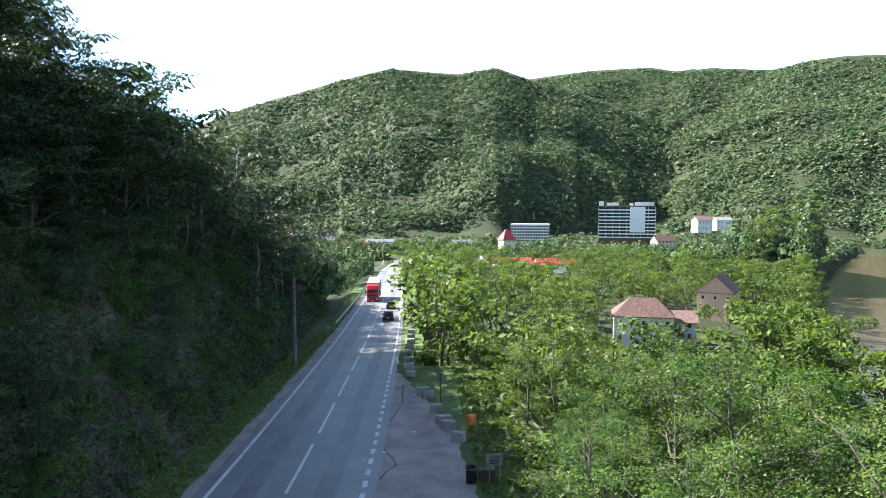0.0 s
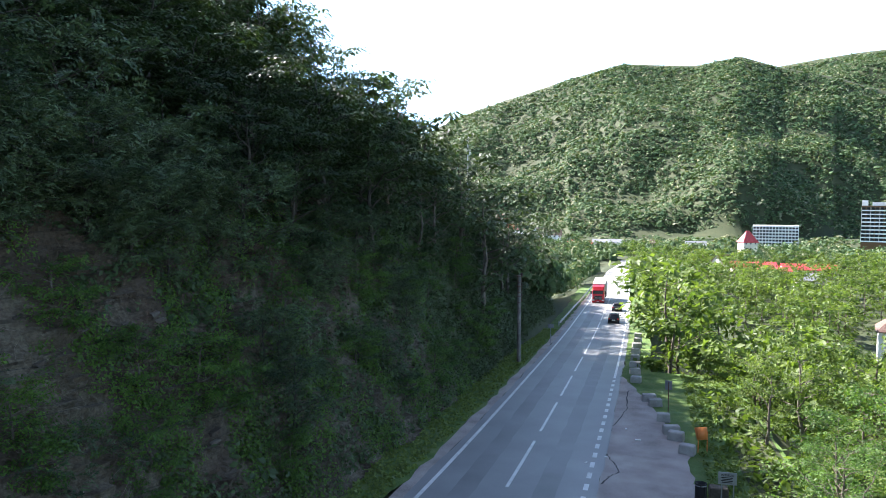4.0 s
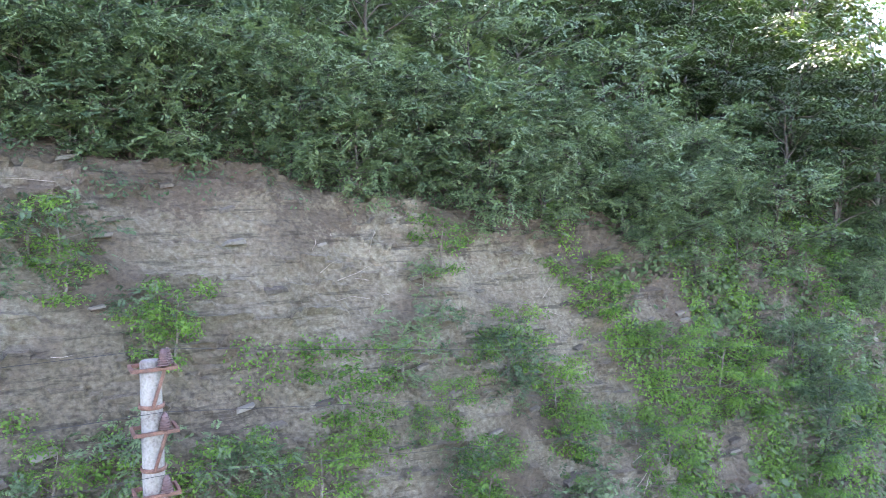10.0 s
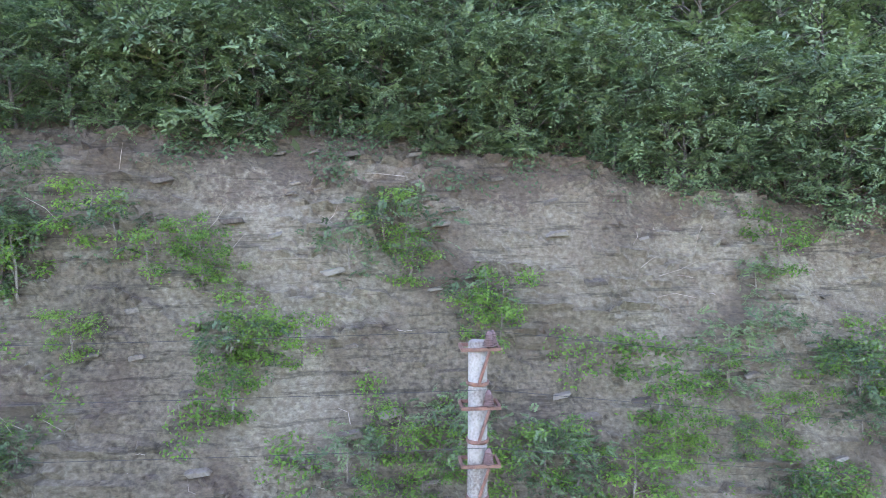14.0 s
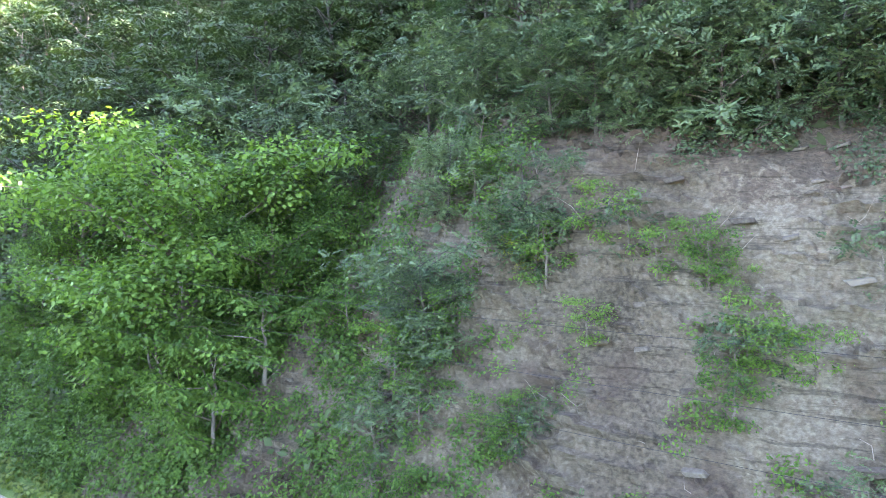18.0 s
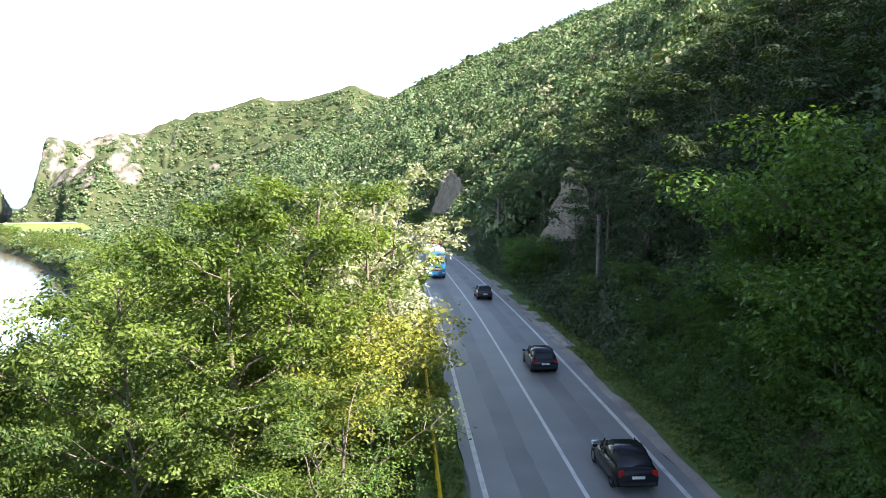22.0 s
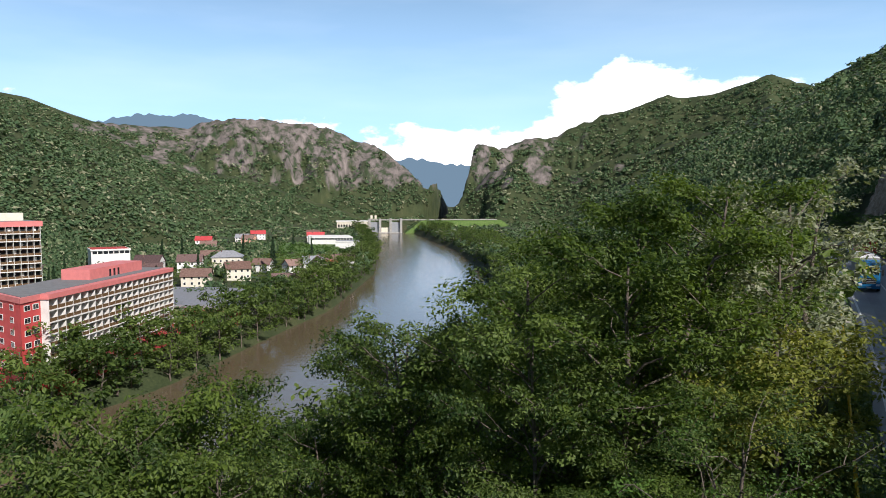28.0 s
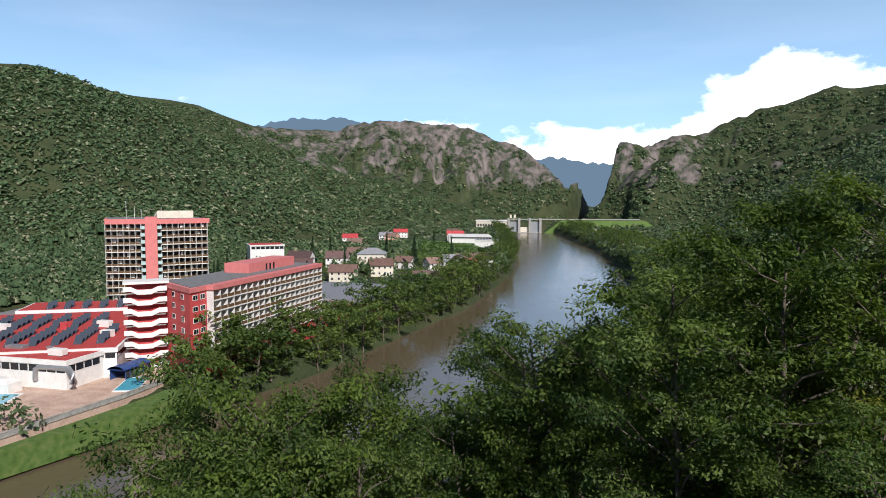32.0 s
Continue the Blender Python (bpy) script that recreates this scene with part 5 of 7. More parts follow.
creeper("creepers", 3300, -16, 26, 0, 8.8, 61, M_leaf_bright, "bright green creepers on the lower rock face", 3.4, 0.4, leaf=0.12, per=30, power=1.2)
creeper("creepers", 4600, 18, 58, 0, 14.5, 62, M_leaf_bright, "green creepers hanging over the flank of the rock face", 5, 0.0, leaf=0.15, per=34, size=0.6)
creeper("creepers", 3200, -31, -10, 0, 15, 63, M_leaf_bright, "green brambles over the flank of the rock face", 4.5, 0.0, leaf=0.15, per=34, size=0.55)
creeper("brow_scrub", 1900, -16, 32, 12.8, 17.5, 64, M_leaf_ash, "low scrub along the brow of the rock face", 3, 0.1, leaf=0.14, per=30, size=0.6)


def dead_twigs():
    q = np.random.RandomState(17)
    parts = []
    for _ in range(420):
        y, t = q.uniform(-18, 26), q.uniform(0, 14.5)
        if lumps(np.array(y), np.array(t), 4, 71) < 0.15:
            continue
        x, yy, z = [float(c) for c in face_point(y, t, 0.4)]
        d = np.array([q.uniform(0.1, 0.5), q.normal(0, 0.5), q.uniform(-0.2, 0.9)]) * q.uniform(0.5, 1.4)
        a = np.array([x, yy, z])
        parts.append(tube([a, a + d * 0.5 + q.normal(0, 0.06, 3), a + d], [0.014, 0.010, 0.004], 4))
    ob = new("dry_twigs", mesh_of("dry_twigs", *join(parts), M_twig))
    tagged(ob, "dry grey twigs and roots on the rock face", "twigs", kind="stuff")


dead_twigs()


# ---- poles and wires ----
def arm_frame(pole, z, twin_set=False):
    """An angle-iron bracket round the pole with a porcelain insulator."""
    a = new("bracket")
    child(a, pole)
    a.location = (0, 0, z)
    for dx in (-0.22, 0.24):
        child(block("angle_iron", (0.05, 0.70, 0.06), (0, 0, 0), M_rust, None, 0, 0.005), a).matrix_basis = pose(dx, 0.03, 0)
    for dy in (-0.30, 0.36):
        child(block("angle_iron", (0.41, 0.05, 0.06), (0, 0, 0), M_rust, None, 0, 0.005), a).matrix_basis = pose(0.01, dy, 0)
    child(rod("stay", (0.26, 0.17, 0.0), (0.21, -0.01, -0.60), 0.03, M_rust), a)
    prof = [(0.02, 0), (0.05, 0.0), (0.05, 0.06)]
    for k in range(6):
        b, w = 0.06 + k * 0.065, 0.135 - 0.010 * k
        prof += [(0.06, b), (w, b + 0.015), (w * 0.92, b + 0.035), (0.06, b + 0.055)]
    prof += [(0.06, 0.47), (0.03, 0.52), (0.0, 0.53)]
    ins = new("insulator", INSULATOR or lathe("insulator", prof, M_porcelain, 14))
    ins.location, ins.scale = (0.24, 0.16, 0.05), (0.8, 0.8, 0.58)
    child(ins, a)
    if twin_set:
        twin = new("insulator", ins.data)
        twin.location, twin.scale = (0.13, 0.24, 0.05), (0.8, 0.8, 0.58)
        child(twin, a)
    return ins.data


INSULATOR = None
POLES = []


M_pole = surface("stained_pole_concrete", [(0, (0.05, 0.04, 0.03)), (0.35, (0.11, 0.096, 0.084)), (0.6, (0.15, 0.138, 0.125)), (1, (0.20, 0.188, 0.17))], 1.6, 22, bump=0.4, distance=0.02)


def power_pole(x, y, z, height, label, brackets=True, width=0.38):
    global INSULATOR
    p = thing("power_pole", (x, y, z), label, "pole", "poles along the road")
    prof = [(width * 0.62, -0.6), (width * 0.60, 0), (width * 0.5, height * 0.6), (width * 0.44, height - 0.03), (width * 0.40, height), (0, height + 0.002)]
    child(new("shaft", lathe("shaft", prof, M_pole, 16)), p)
    for k in range(3):
        h = height - 0.14 - 1.04 * k
        if brackets:
            INSULATOR = arm_frame(p, h, k == 0)
            child(rod("cable", (-width * 0.5, 0.02, h + 0.1), (-width * 0.53, 0.05, h - 0.95), 0.012, M_rust), p)
        child(new("clamp_band", lathe("clamp_band", [(width * 0.5, 0), (width * 0.54, 0.0), (width * 0.54, 0.07), (width * 0.5, 0.07)], M_rust, 12)), p).location = (0, 0, h - 0.64)
    POLES.append((x, y, z + height))
    return p


def ground_z(x, y):
    return float(land(x, y))


power_pole(-15.2, 71.5, ground_z(-15.2, 71.5), 9.2, "concrete power pole on the grass verge")
power_pole(-12.2, 1.7, ground_z(-12.2, 1.7), 47.45 - ground_z(-12.2, 1.7), "grey concrete power pole with rusty brackets and insulators")
power_pole(-17.4, -62.7, ground_z(-17.4, -62.7), 48.7 - ground_z(-17.4, -62.7), "concrete power pole at the foot of the wood")
power_pole(-15.1, -114, ground_z(-15.1, -114), 50.1 - ground_z(-15.1, -114), "concrete power pole at the foot of the wood")


def wire(a, b, sag, r=0.005):
    q = np.linspace(0, 1, 24)
    p = np.outer(1 - q, a) + np.outer(q, b)
    p[:, 2] -= sag * 4 * q * (1 - q)
    return tube(p, np.full(24, r), 4)


for k in range(3):
    for a, b in zip(POLES, POLES[1:]):
        pa, pb = [np.array([p[0] + 0.24, p[1] + 0.16, p[2] + 0.22 - 1.04 * k]) for p in (a, b)]
        w = new("power_line", mesh_of("power_line", *wire(pa, pb, 0.9), M_black))
        tagged(w, "thin dark overhead power line between poles", "wire", "power lines")

# ---- the hotel across the river ----
FLOOR = 2.8
BASE = 6.0


def flat(name, outline, z, mat, label, category, lift=0.0, thick=0.25):
    ob = new(name, prism(name, outline, z - thick, z + lift, mat))
    return tagged(ob, label, category, kind="structure")


M_fin = paint("grey_white_concrete", (0.66, 0.65, 0.62))


def bays(parent, origin, along, floors, count, width, z0, parapet, first=0):
    """A front of balconies: slabs, dividing fins, parapet boards and recessed windows, bay by bay."""
    ux, uy = along
    ang = math.degrees(math.atan2(uy, ux))
    depth = 2.0
    length = count * width
    front = new("balcony_front")
    front.matrix_basis = pose(*origin, z0, 0, 0, ang)
    child(front, parent)
    slab = box_mesh("floor_slab", length, depth + 0.3, 0.3, M_white)
    fin = box_mesh("fin", 0.11, depth, FLOOR - 0.17, M_fin)
    board = box_mesh("parapet", width - 0.2, 0.07, 0.85, parapet, 0.01)
    pane = box_mesh("window", width - 0.5, 0.05, 2.0, M_pane)
    wall = box_mesh("curtain", width * 0.42, 0.03, 1.9, M_white)
    for f in range(first, floors):
        same("floor_slab", slab, (length / 2, -depth / 2, f * FLOOR), front)
        for k in range(count + 1):
            same("fin", fin, (k * width, -depth / 2, f * FLOOR + 0.22), front)
        for k in range(count):
            same("parapet", board, (k * width + width / 2, -depth + 0.05, f * FLOOR + 0.3), front)
            same("window", pane, (k * width + width / 2, -0.03, f * FLOOR + 0.35), front)
            if (k * 5 + f * 3) % 4 == 0:
                same("curtain", wall, (k * width + width * (0.32 + 0.3 * ((k * 7 + f * 3) % 3 == 0)), -0.08, f * FLOOR + 0.4), front)
    return front


def hotel_wing():
    b, c, a = np.array([155.2, -90.3]), np.array([184.4, -153.9]), np.array([172.9, -93.7])
    u = (c - b) / np.linalg.norm(c - b)
    v = np.array([-u[1], u[0]])
    far = c + v * 16
    top = BASE + 22.3
    e = thing("hotel", (0, 0, 0), "long seven-storey red and white hotel wing with rows of balconies", "hotel")
    child(new("wall", prism("wall", [b, c, far, a], BASE - 3, top - 1.2, M_red)), e)
    child(new("roof_band", prism("roof_band", [b - v * 0.3 - u * 0.4, b + u * 6.6 - v * 0.3, b + u * 6.6 - v * 2.25, c - v * 2.25, far + v * 0.3, a - u * 0.4], top - 1.2, top, M_pink)), e)
    child(new("roof", prism("roof", [b + v * 0.4 + u, c + v * 0.4 - u, far - v - u, a + u + v * 0.1], top - 0.2, top + 0.12, M_grey)), e)
    child(new("roof_house", prism("roof_house", [b + u * 34 + v * 4, b + u * 62 + v * 4, b + u * 62 + v * 12, b + u * 34 + v * 12], top, top + 2.9, M_pink)), e)
    for k in range(3):
        p = b + u * (44 + 2.2 * k) + v * 3.97
        block("roof_door", (0.9, 0.1, 2.0), (*p, top + 0.12), M_pane, e, math.degrees(math.atan2(u[1], u[0])))
    bays(e, b + u * 7.0 - v * 0.01, u, 6, 20, (np.linalg.norm(c - b) - 7) / 20, top - 1.2 - 6 * FLOOR, M_brown)
    low = BASE + 1.6
    child(new("ground_floor", prism("ground_floor", [b + u * 7 - v * 4, c - v * 4, c, b + u * 7], BASE - 2, BASE + 3.4, M_red)), e)
    pane = box_mesh("window", 2.2, 0.1, 1.6, M_pane)
    rz = math.degrees(math.atan2(u[1], u[0]))
    for k in range(21):
        same("window", pane, (*(b + u * (9.5 + k * 2.85) - v * 4.03), low - 0.4), e, rz)
    # windows of the red end, two faces
    w = (a - b) / np.linalg.norm(a - b)
    rw = math.degrees(math.atan2(w[1], w[0]))
    frame_m, glass_m = box_mesh("window_frame", 2.1, 0.16, 1.35, M_white), box_mesh("pane", 0.85, 0.05, 1.05, M_pane)
    for f in range(6):
        z = top - 1.2 - (f + 1) * FLOOR + 0.8
        for q, ang in ((b + w * 5, rw), (b + w * 11.5, rw), (b + u * 2.2, rz), (b + u * 5.2, rz)):
            fr = same("window_frame", frame_m, (*q, z), e, ang)
            out = -1 if ang == rz else 1
            for dx in (-0.48, 0.48):
                same("pane", glass_m, (dx, 0.07 * out, 0.15), fr)
    return e, a, u, v


wing, end_a, U, V = hotel_wing()


def stair_tower():
    """Open stairs with zig-zag white parapets at the wing's end."""
    e = thing("stair_tower", (0, 0, 0), "open stair tower with zigzag white parapets", "stair tower")
    ax = np.array([175.7, -88.2]) - end_a
    L = np.linalg.norm(ax)
    d = ax / L
    n = np.array([-d[1], d[0]])
    if n @ end_a > 0:
        n = -n
    ang = math.degrees(math.atan2(d[1], d[0]))
    p = end_a + n * 0.5
    child(new("core", prism("core", [p, p + d * 9, p + d * 9 - n * 5, p - n * 5], BASE - 3, BASE + 22, M_red)), e)
    for f in range(8):
        z = BASE + 0.2 + f * FLOOR
        v, fc = [], []
        for x, dz in ((-0.4, 0.5), (1.6, 0.5), (3.4, -0.3), (6.6, -0.3), (8.2, 0.55), (10.0, 0.55)):
            for off in (0.0, 0.25):
                for h in (0, 1.25):
                    q = p + d * x + n * (1.6 + off)
                    v.append((*q, z + dz + h))
        for k in range(5):
            i = 4 * k
            fc += [[i, i + 4, i + 5, i + 1], [i + 2, i + 3, i + 7, i + 6], [i + 1, i + 5, i + 7, i + 3], [i, i + 2, i + 6, i + 4]]
        child(new("parapet", mesh_of("parapet", v, fc, M_white)), e)
        q = p + d * 4.8 + n * 0.8
        block("landing", (9.6, 1.8, 0.2), (*q, z - 0.1), M_concrete, e, ang)
    child(new("roof_plate", prism("roof_plate", [p - d + n * 2, p + d * 10 + n * 2, p + d * 10 - n * 5, p - d - n * 5], BASE + 22.2, BASE + 22.8, M_white)), e)


stair_tower()


def hotel_tower():
    tl, tr, tp = np.array([279.5, -127.7]), np.array([262.5, -161.0]), np.array([268.8, -140.5])
    top = 41.8
    e = thing("hotel_tower", (0, 0, 0), "tall salmon-pink hotel tower with balconies on every floor", "hotel")
    u1, u2 = (tl - tp), (tr - tp)
    l1, l2 = np.linalg.norm(u1), np.linalg.norm(u2)
    u1, u2 = u1 / l1, u2 / l2
    back = tp + u1 * l1 + np.array([22, -10])
    back2 = tp + u2 * l2 + np.array([22, -6])
    child(new("wall", prism("wall", [tp, tl, back, back2, tr], BASE - 3, top - 1.6, M_brown)), e)
    child(new("roof_band", prism("roof_band", [tp + np.array([-1.4, 0.7]), tl + np.array([-1.4, 1.2]), back, back2, tr + np.array([-1.6, -0.6])], top - 2.0, top, M_pink)), e)
    child(new("roof", prism("roof", [tp + np.array([0.8, 0]), tl + np.array([0, -0.6]), back - np.array([1, 0]), back2 - np.array([1, 0]), tr + np.array([0.4, 0.8])], top - 0.2, top + 0.1, M_grey)), e)
    n = np.array([-tp[0], -tp[1]]) / np.linalg.norm(tp)
    w = np.array([-n[1], n[0]])
    child(new("pilaster", prism("pilaster", [tp + n * 2.6 - w * 2.2, tp + n * 2.6 + w * 2.2, tp - n * 2 + w * 2.2, tp - n * 2 - w * 2.2], BASE - 2, top + 0.9, M_pink)), e)
    panel = box_mesh("side_panel", 1.6, 1.9, 1.3, M_teal, 0.03)
    ang = math.degrees(math.atan2(n[1], n[0]))
    for f in range(12):
        z = top - 2.6 - (f + 0.5) * FLOOR
        for sgn in (-1, 1):
            same("side_panel", panel, (*(tp + n * 1.4 + w * 3.1 * sgn), z), e, ang + 90)
    bays(e, tl + n * 0.01, -u1, 12, 6, (l1 - 3.4) / 6, top - 1.9 - 12 * FLOOR, M_brown, 1)
    bays(e, tp + u2 * 3.4 + n * 0.01, u2, 12, 8, (l2 - 3.4) / 8, top - 1.9 - 12 * FLOOR, M_brown, 1)
    q = tp + (tr - tp) * 0.45 - n * 8
    child(new("roof_house", prism("roof_house", [q - w * 7, q + w * 7, q + w * 7 - n * 6, q - w * 7 - n * 6], top, top + 3.0, M_cream)), e)
    for k, (dx, h) in enumerate(((9, 7.0), (6, 5.0), (3.5, 4.0), (-4, 4.5))):
        g = tp + w * (-dx) - n * 6
        m = new("antenna_mast")
        child(m, e)
        rod("mast", (*g, top), (*g, top + h), 0.09, M_white, m)
        rod("spar", (g[0] - 0.8, g[1], top + h * 0.7), (g[0] + 0.8, g[1], top + h * 0.7), 0.05, M_white, m)
    dish = lathe("dish", [(0.0, 0.0), (0.5, 0.06), (1.0, 0.25), (1.3, 0.5), (1.28, 0.52), (0.95, 0.3), (0.0, 0.06)], M_white, 18)
    g = tp + w * 2.0 - n * 5
    same("dish", dish, (*g, top + 1.2), e, ang, 60, 0)
    return e


hotel_tower()


# ---- low red-roofed bath buildings, terrace and pools ----
def hall(name, p, a, b, z0, h, wall, roof, label, windows=0, rim=None, band=1.1):
    """A low flat-roofed building from a corner p along vectors a and b."""
    p, a, b = np.array(p, float), np.array(a, float), np.array(b, float)
    e = thing(name, (0, 0, 0), label, "building")
    o = [p, p + a, p + a + b, p + b]
    child(new("wall", prism("wall", o, z0 - 3, z0 + h - band, wall)), e)
    na, nb = a / np.linalg.norm(a), b / np.linalg.norm(b)
    g = 0.35
    rimo = [p - na * g - nb * g, p + a + na * g - nb * g, p + a + b + na * g + nb * g, p + b - na * g + nb * g]
    child(new("roof_rim", prism("roof_rim", rimo, z0 + h - band, z0 + h, rim or M_white)), e)
    child(new("roof", prism("roof", [p + na * 0.3 + nb * 0.3, p + a - na * 0.3 + nb * 0.3, p + a + b - na * 0.3 - nb * 0.3, p + b + na * 0.3 - nb * 0.3], z0 + h - 0.2, z0 + h + 0.08, roof)), e)
    for vec, nv, out in ((a, na, -nb), (b, nb, -na)):
        n = int(np.linalg.norm(vec) / 2.6) if windows else 0
        if n:
            w = box_mesh("window", 2.2, 0.12, windows, M_pane)
            for k in range(n):
                q = p + nv * (1.5 + k * 2.6) + out * 0.03
                same("window", w, (*q, z0 + h - band - windows - 0.25), e, math.degrees(math.atan2(nv[1], nv[0])))
    return e


# main axes of the bath halls
K0 = np.array([167.7, -66.5])
EX, EY = np.array([0.90, 0.42]), np.array([0.42, -0.90])
hall("bath_hall", K0, EX * 34, EY * 13, BASE, 7.0, M_white, M_redroof, "low white bath hall with a flat red roof", 1.5)
E1, E2, S0 = np.array([0.80, -0.60]), np.array([0.60, 0.80]), np.array([170.8, -79.6])
hall("bath_hall", S0, E1 * 60, E2 * 46, BASE, 7.6, M_white, M_redroof, "broad white bath hall with solar panels on its red roof", 1.2)
hall("bath_hall", S0 + E1 * 62 + E2 * 8, E1 * 18, E2 * 34, BASE, 8.4, M_white, M_redroof, "white hall with a red roof behind the baths", 1.2)
hall("bath_hall", K0 + EX * 36 - EY * 4, EX * 40, EY * 12, BASE, 7.2, M_white, M_redroof, "low white hall with a red roof and roof lights", 1.2)


def solar(p, rows, cols, z):
    tilt = box_mesh("solar_panel", 3.6, 1.9, 0.12, M_solar)
    e = thing("solar_array", (*p, z), "rows of dark tilted solar panels on the red roof", "solar panels", rz=math.degrees(math.atan2(E2[1], E2[0])))
    for i in range(rows):
        for j in range(cols):
            same("solar_panel", tilt, (i * 5.2, -j * 3.9, 0.85), e, 90, 0, 32)
            block("rack_leg", (0.08, 3.0, 0.9), (i * 5.2 + 0.5, -j * 3.9, 0.0), M_steel, e)


solar(S0 + E1 * 7 + E2 * 5, 7, 5, BASE + 7.7)
solar(S0 + E1 * 32 + E2 * 12, 6, 4, BASE + 7.7)
solar(S0 + E1 * 64 + E2 * 12, 5, 2, BASE + 8.5)
for dx, dy, s, m in ((6, 4, (4, 2, 1.5), M_white), (20, 6, (5, 2.2, 1.2), M_steel), (12, 8, (1.6, 1.2, 0.9), M_steel), (9, 24, (3.2, 2, 2.2), M_white), (28, 30, (2, 2, 2.4), M_tile_red), (20, 36, (4, 2, 2.2), M_white), (44, 24, (5, 2, 2.2), M_white)):
    q = K0 + EX * dx + EY * dy
    v = thing("vent_box", (*q, BASE + 7.05), "metal vent box on the red flat roof", "vent", "roof vents", rz=25)
    block("casing", s, (0, 0, 0.2), m, v, 0, 0.06)
    block("plinth", (s[0] * 0.9, s[1] * 0.9, 0.25), (0, 0, 0), M_grey, v)
# blue pavilion, ducts and the tented shelter on the terrace
pav = thing("pavilion", (*(K0 + EY * 15 - EX * 5), BASE), "small dark-blue glazed pavilion on the terrace", "pavilion", rz=-65)
for k in range(6):
    block("post", (0.18, 0.18, 2.8), (k * 1.6 - 4, -2, 0), M_blue, pav)
    block("pane", (1.2, 0.06, 2.2), (k * 1.6 - 3.2, -2, 0.3), M_pane, pav)
block("back_wall", (9, 0.2, 2.8), (0, 2, 0), M_blue, pav)
v, f = tube([(-5, 0, 2.4), (0, 0, 2.4), (5, 0, 2.4)], [2.4, 2.4, 2.4], 24)
v[:, 2] = np.maximum(2.75, 2.6 + (v[:, 2] - 2.4) * 0.45)
child(new("vault_roof", mesh_of("vault_roof", v, f, M_blue, True)), pav)
duct = thing("air_duct", (*(K0 - EX * 2 - EY * 0.5), BASE), "bent silver air duct on the bath hall", "duct", rz=25)
v, f = tube([(0, 0, 2.0), (0, 0, 4.2), (1.5, -0.6, 5.2), (5, -0.6, 5.3), (9, -0.6, 5.3), (10.5, -0.6, 4.6), (10.6, -0.6, 2)], [0.75] * 7, 14)
child(new("pipe", mesh_of("pipe", v, f, M_steel, True)), duct)
shel = thing("storage_tent", (*(K0 + EX * 14 - EY * 4.5), BASE), "white storage tent on the terrace", "tent", rz=25)
block("tent_wall", (8, 4, 2.4), (0, 0, 0), M_white, shel, 0, 0.05)
block("tent_roof", (8.2, 4.2, 1.0), (0, 0, 2.4), M_white, shel, 0, 0.05, taper=0.45)

M_deck = surface("terracotta_paving", [(0, (0.38, 0.26, 0.20)), (0.5, (0.52, 0.37, 0.29)), (1, (0.62, 0.47, 0.38))], 0.3, 2.5, 0.8, 0.2)
flat("terrace", [(140, -37), (151.5, -72), (157, -84), (170, -92), (200, -60), (230, -20), (190, 0)], BASE + 0.25, M_deck, "terracotta-paved bathing terrace", "terrace", 0, 3)
for pts, lab in (([(163, -50), (172, -58), (180, -50), (172, -42)], "turquoise outdoor pool with white steps"), ([(155, -76.5), (164, -84), (167, -80.5), (158.5, -73)], "narrow turquoise outdoor pool")):
    c = np.mean(pts, 0)
    e = thing("pool", (0, 0, 0), lab, "pool")
    child(new("pool_rim", prism("pool_rim", [c + (np.array(p) - c) * 1.14 for p in pts], BASE + 0.1, BASE + 0.42, M_white)), e)
    child(new("pool_water", prism("pool_water", pts, BASE + 0.2, BASE + 0.47, M_pool)), e)
wall = thing("terrace_wall", (0, 0, 0), "low concrete wall along the terrace edge", "wall")
for p, q in (((140, -37), (151.5, -72)), ((151.5, -72), (157, -84))):
    p, q = np.array(p), np.array(q)
    d = q - p
    L = np.linalg.norm(d)
    block("wall_length", (L, 0.35, 1.0), (*((p + q) / 2), BASE + 0.2), M_concrete, wall, math.degrees(math.atan2(d[1], d[0])), 0.03)
    block("coping", (L, 0.5, 0.12), (*((p + q) / 2), BASE + 1.2), M_concrete, wall, math.degrees(math.atan2(d[1], d[0])), 0.02)
flat("lawn", [(146, -20), (138.5, -37), (149.5, -73), (155, -86), (151, -98), (143, -70), (136.5, -35), (134, -12)], BASE - 0.6, M_grass, "mown grass bank below the terrace", "lawn", 0, 5)
flat("car_park", [(232, -45), (270, -62), (300, -110), (285, -125), (250, -90)], BASE + 2.2, M_asphalt, "asphalt yard behind the bath halls", "yard", 0, 3)
flat("hotel_yard", [(150, -88), (186, -158), (200, -150), (262, -170), (300, -120), (240, -60), (175, -85)], BASE + 0.1, M_grass, "grass and paving round the hotel", "yard", 0, 3)

# the blue-glazed bath with a pale sheet roof
hall("spa_hall", (184, -187), (30, -42), (38, 14), BASE, 5.4, M_white, M_tile_grey, "low bath hall with pale sheet roof and blue windows", 1.8, M_tile_grey, 0.8)
hall("spa_hall", (180, -178), (6, -12), (40, 16), BASE, 3.6, M_redroof, M_redroof, "low annex with a red flat roof", 1.2, M_redroof, 0.5)


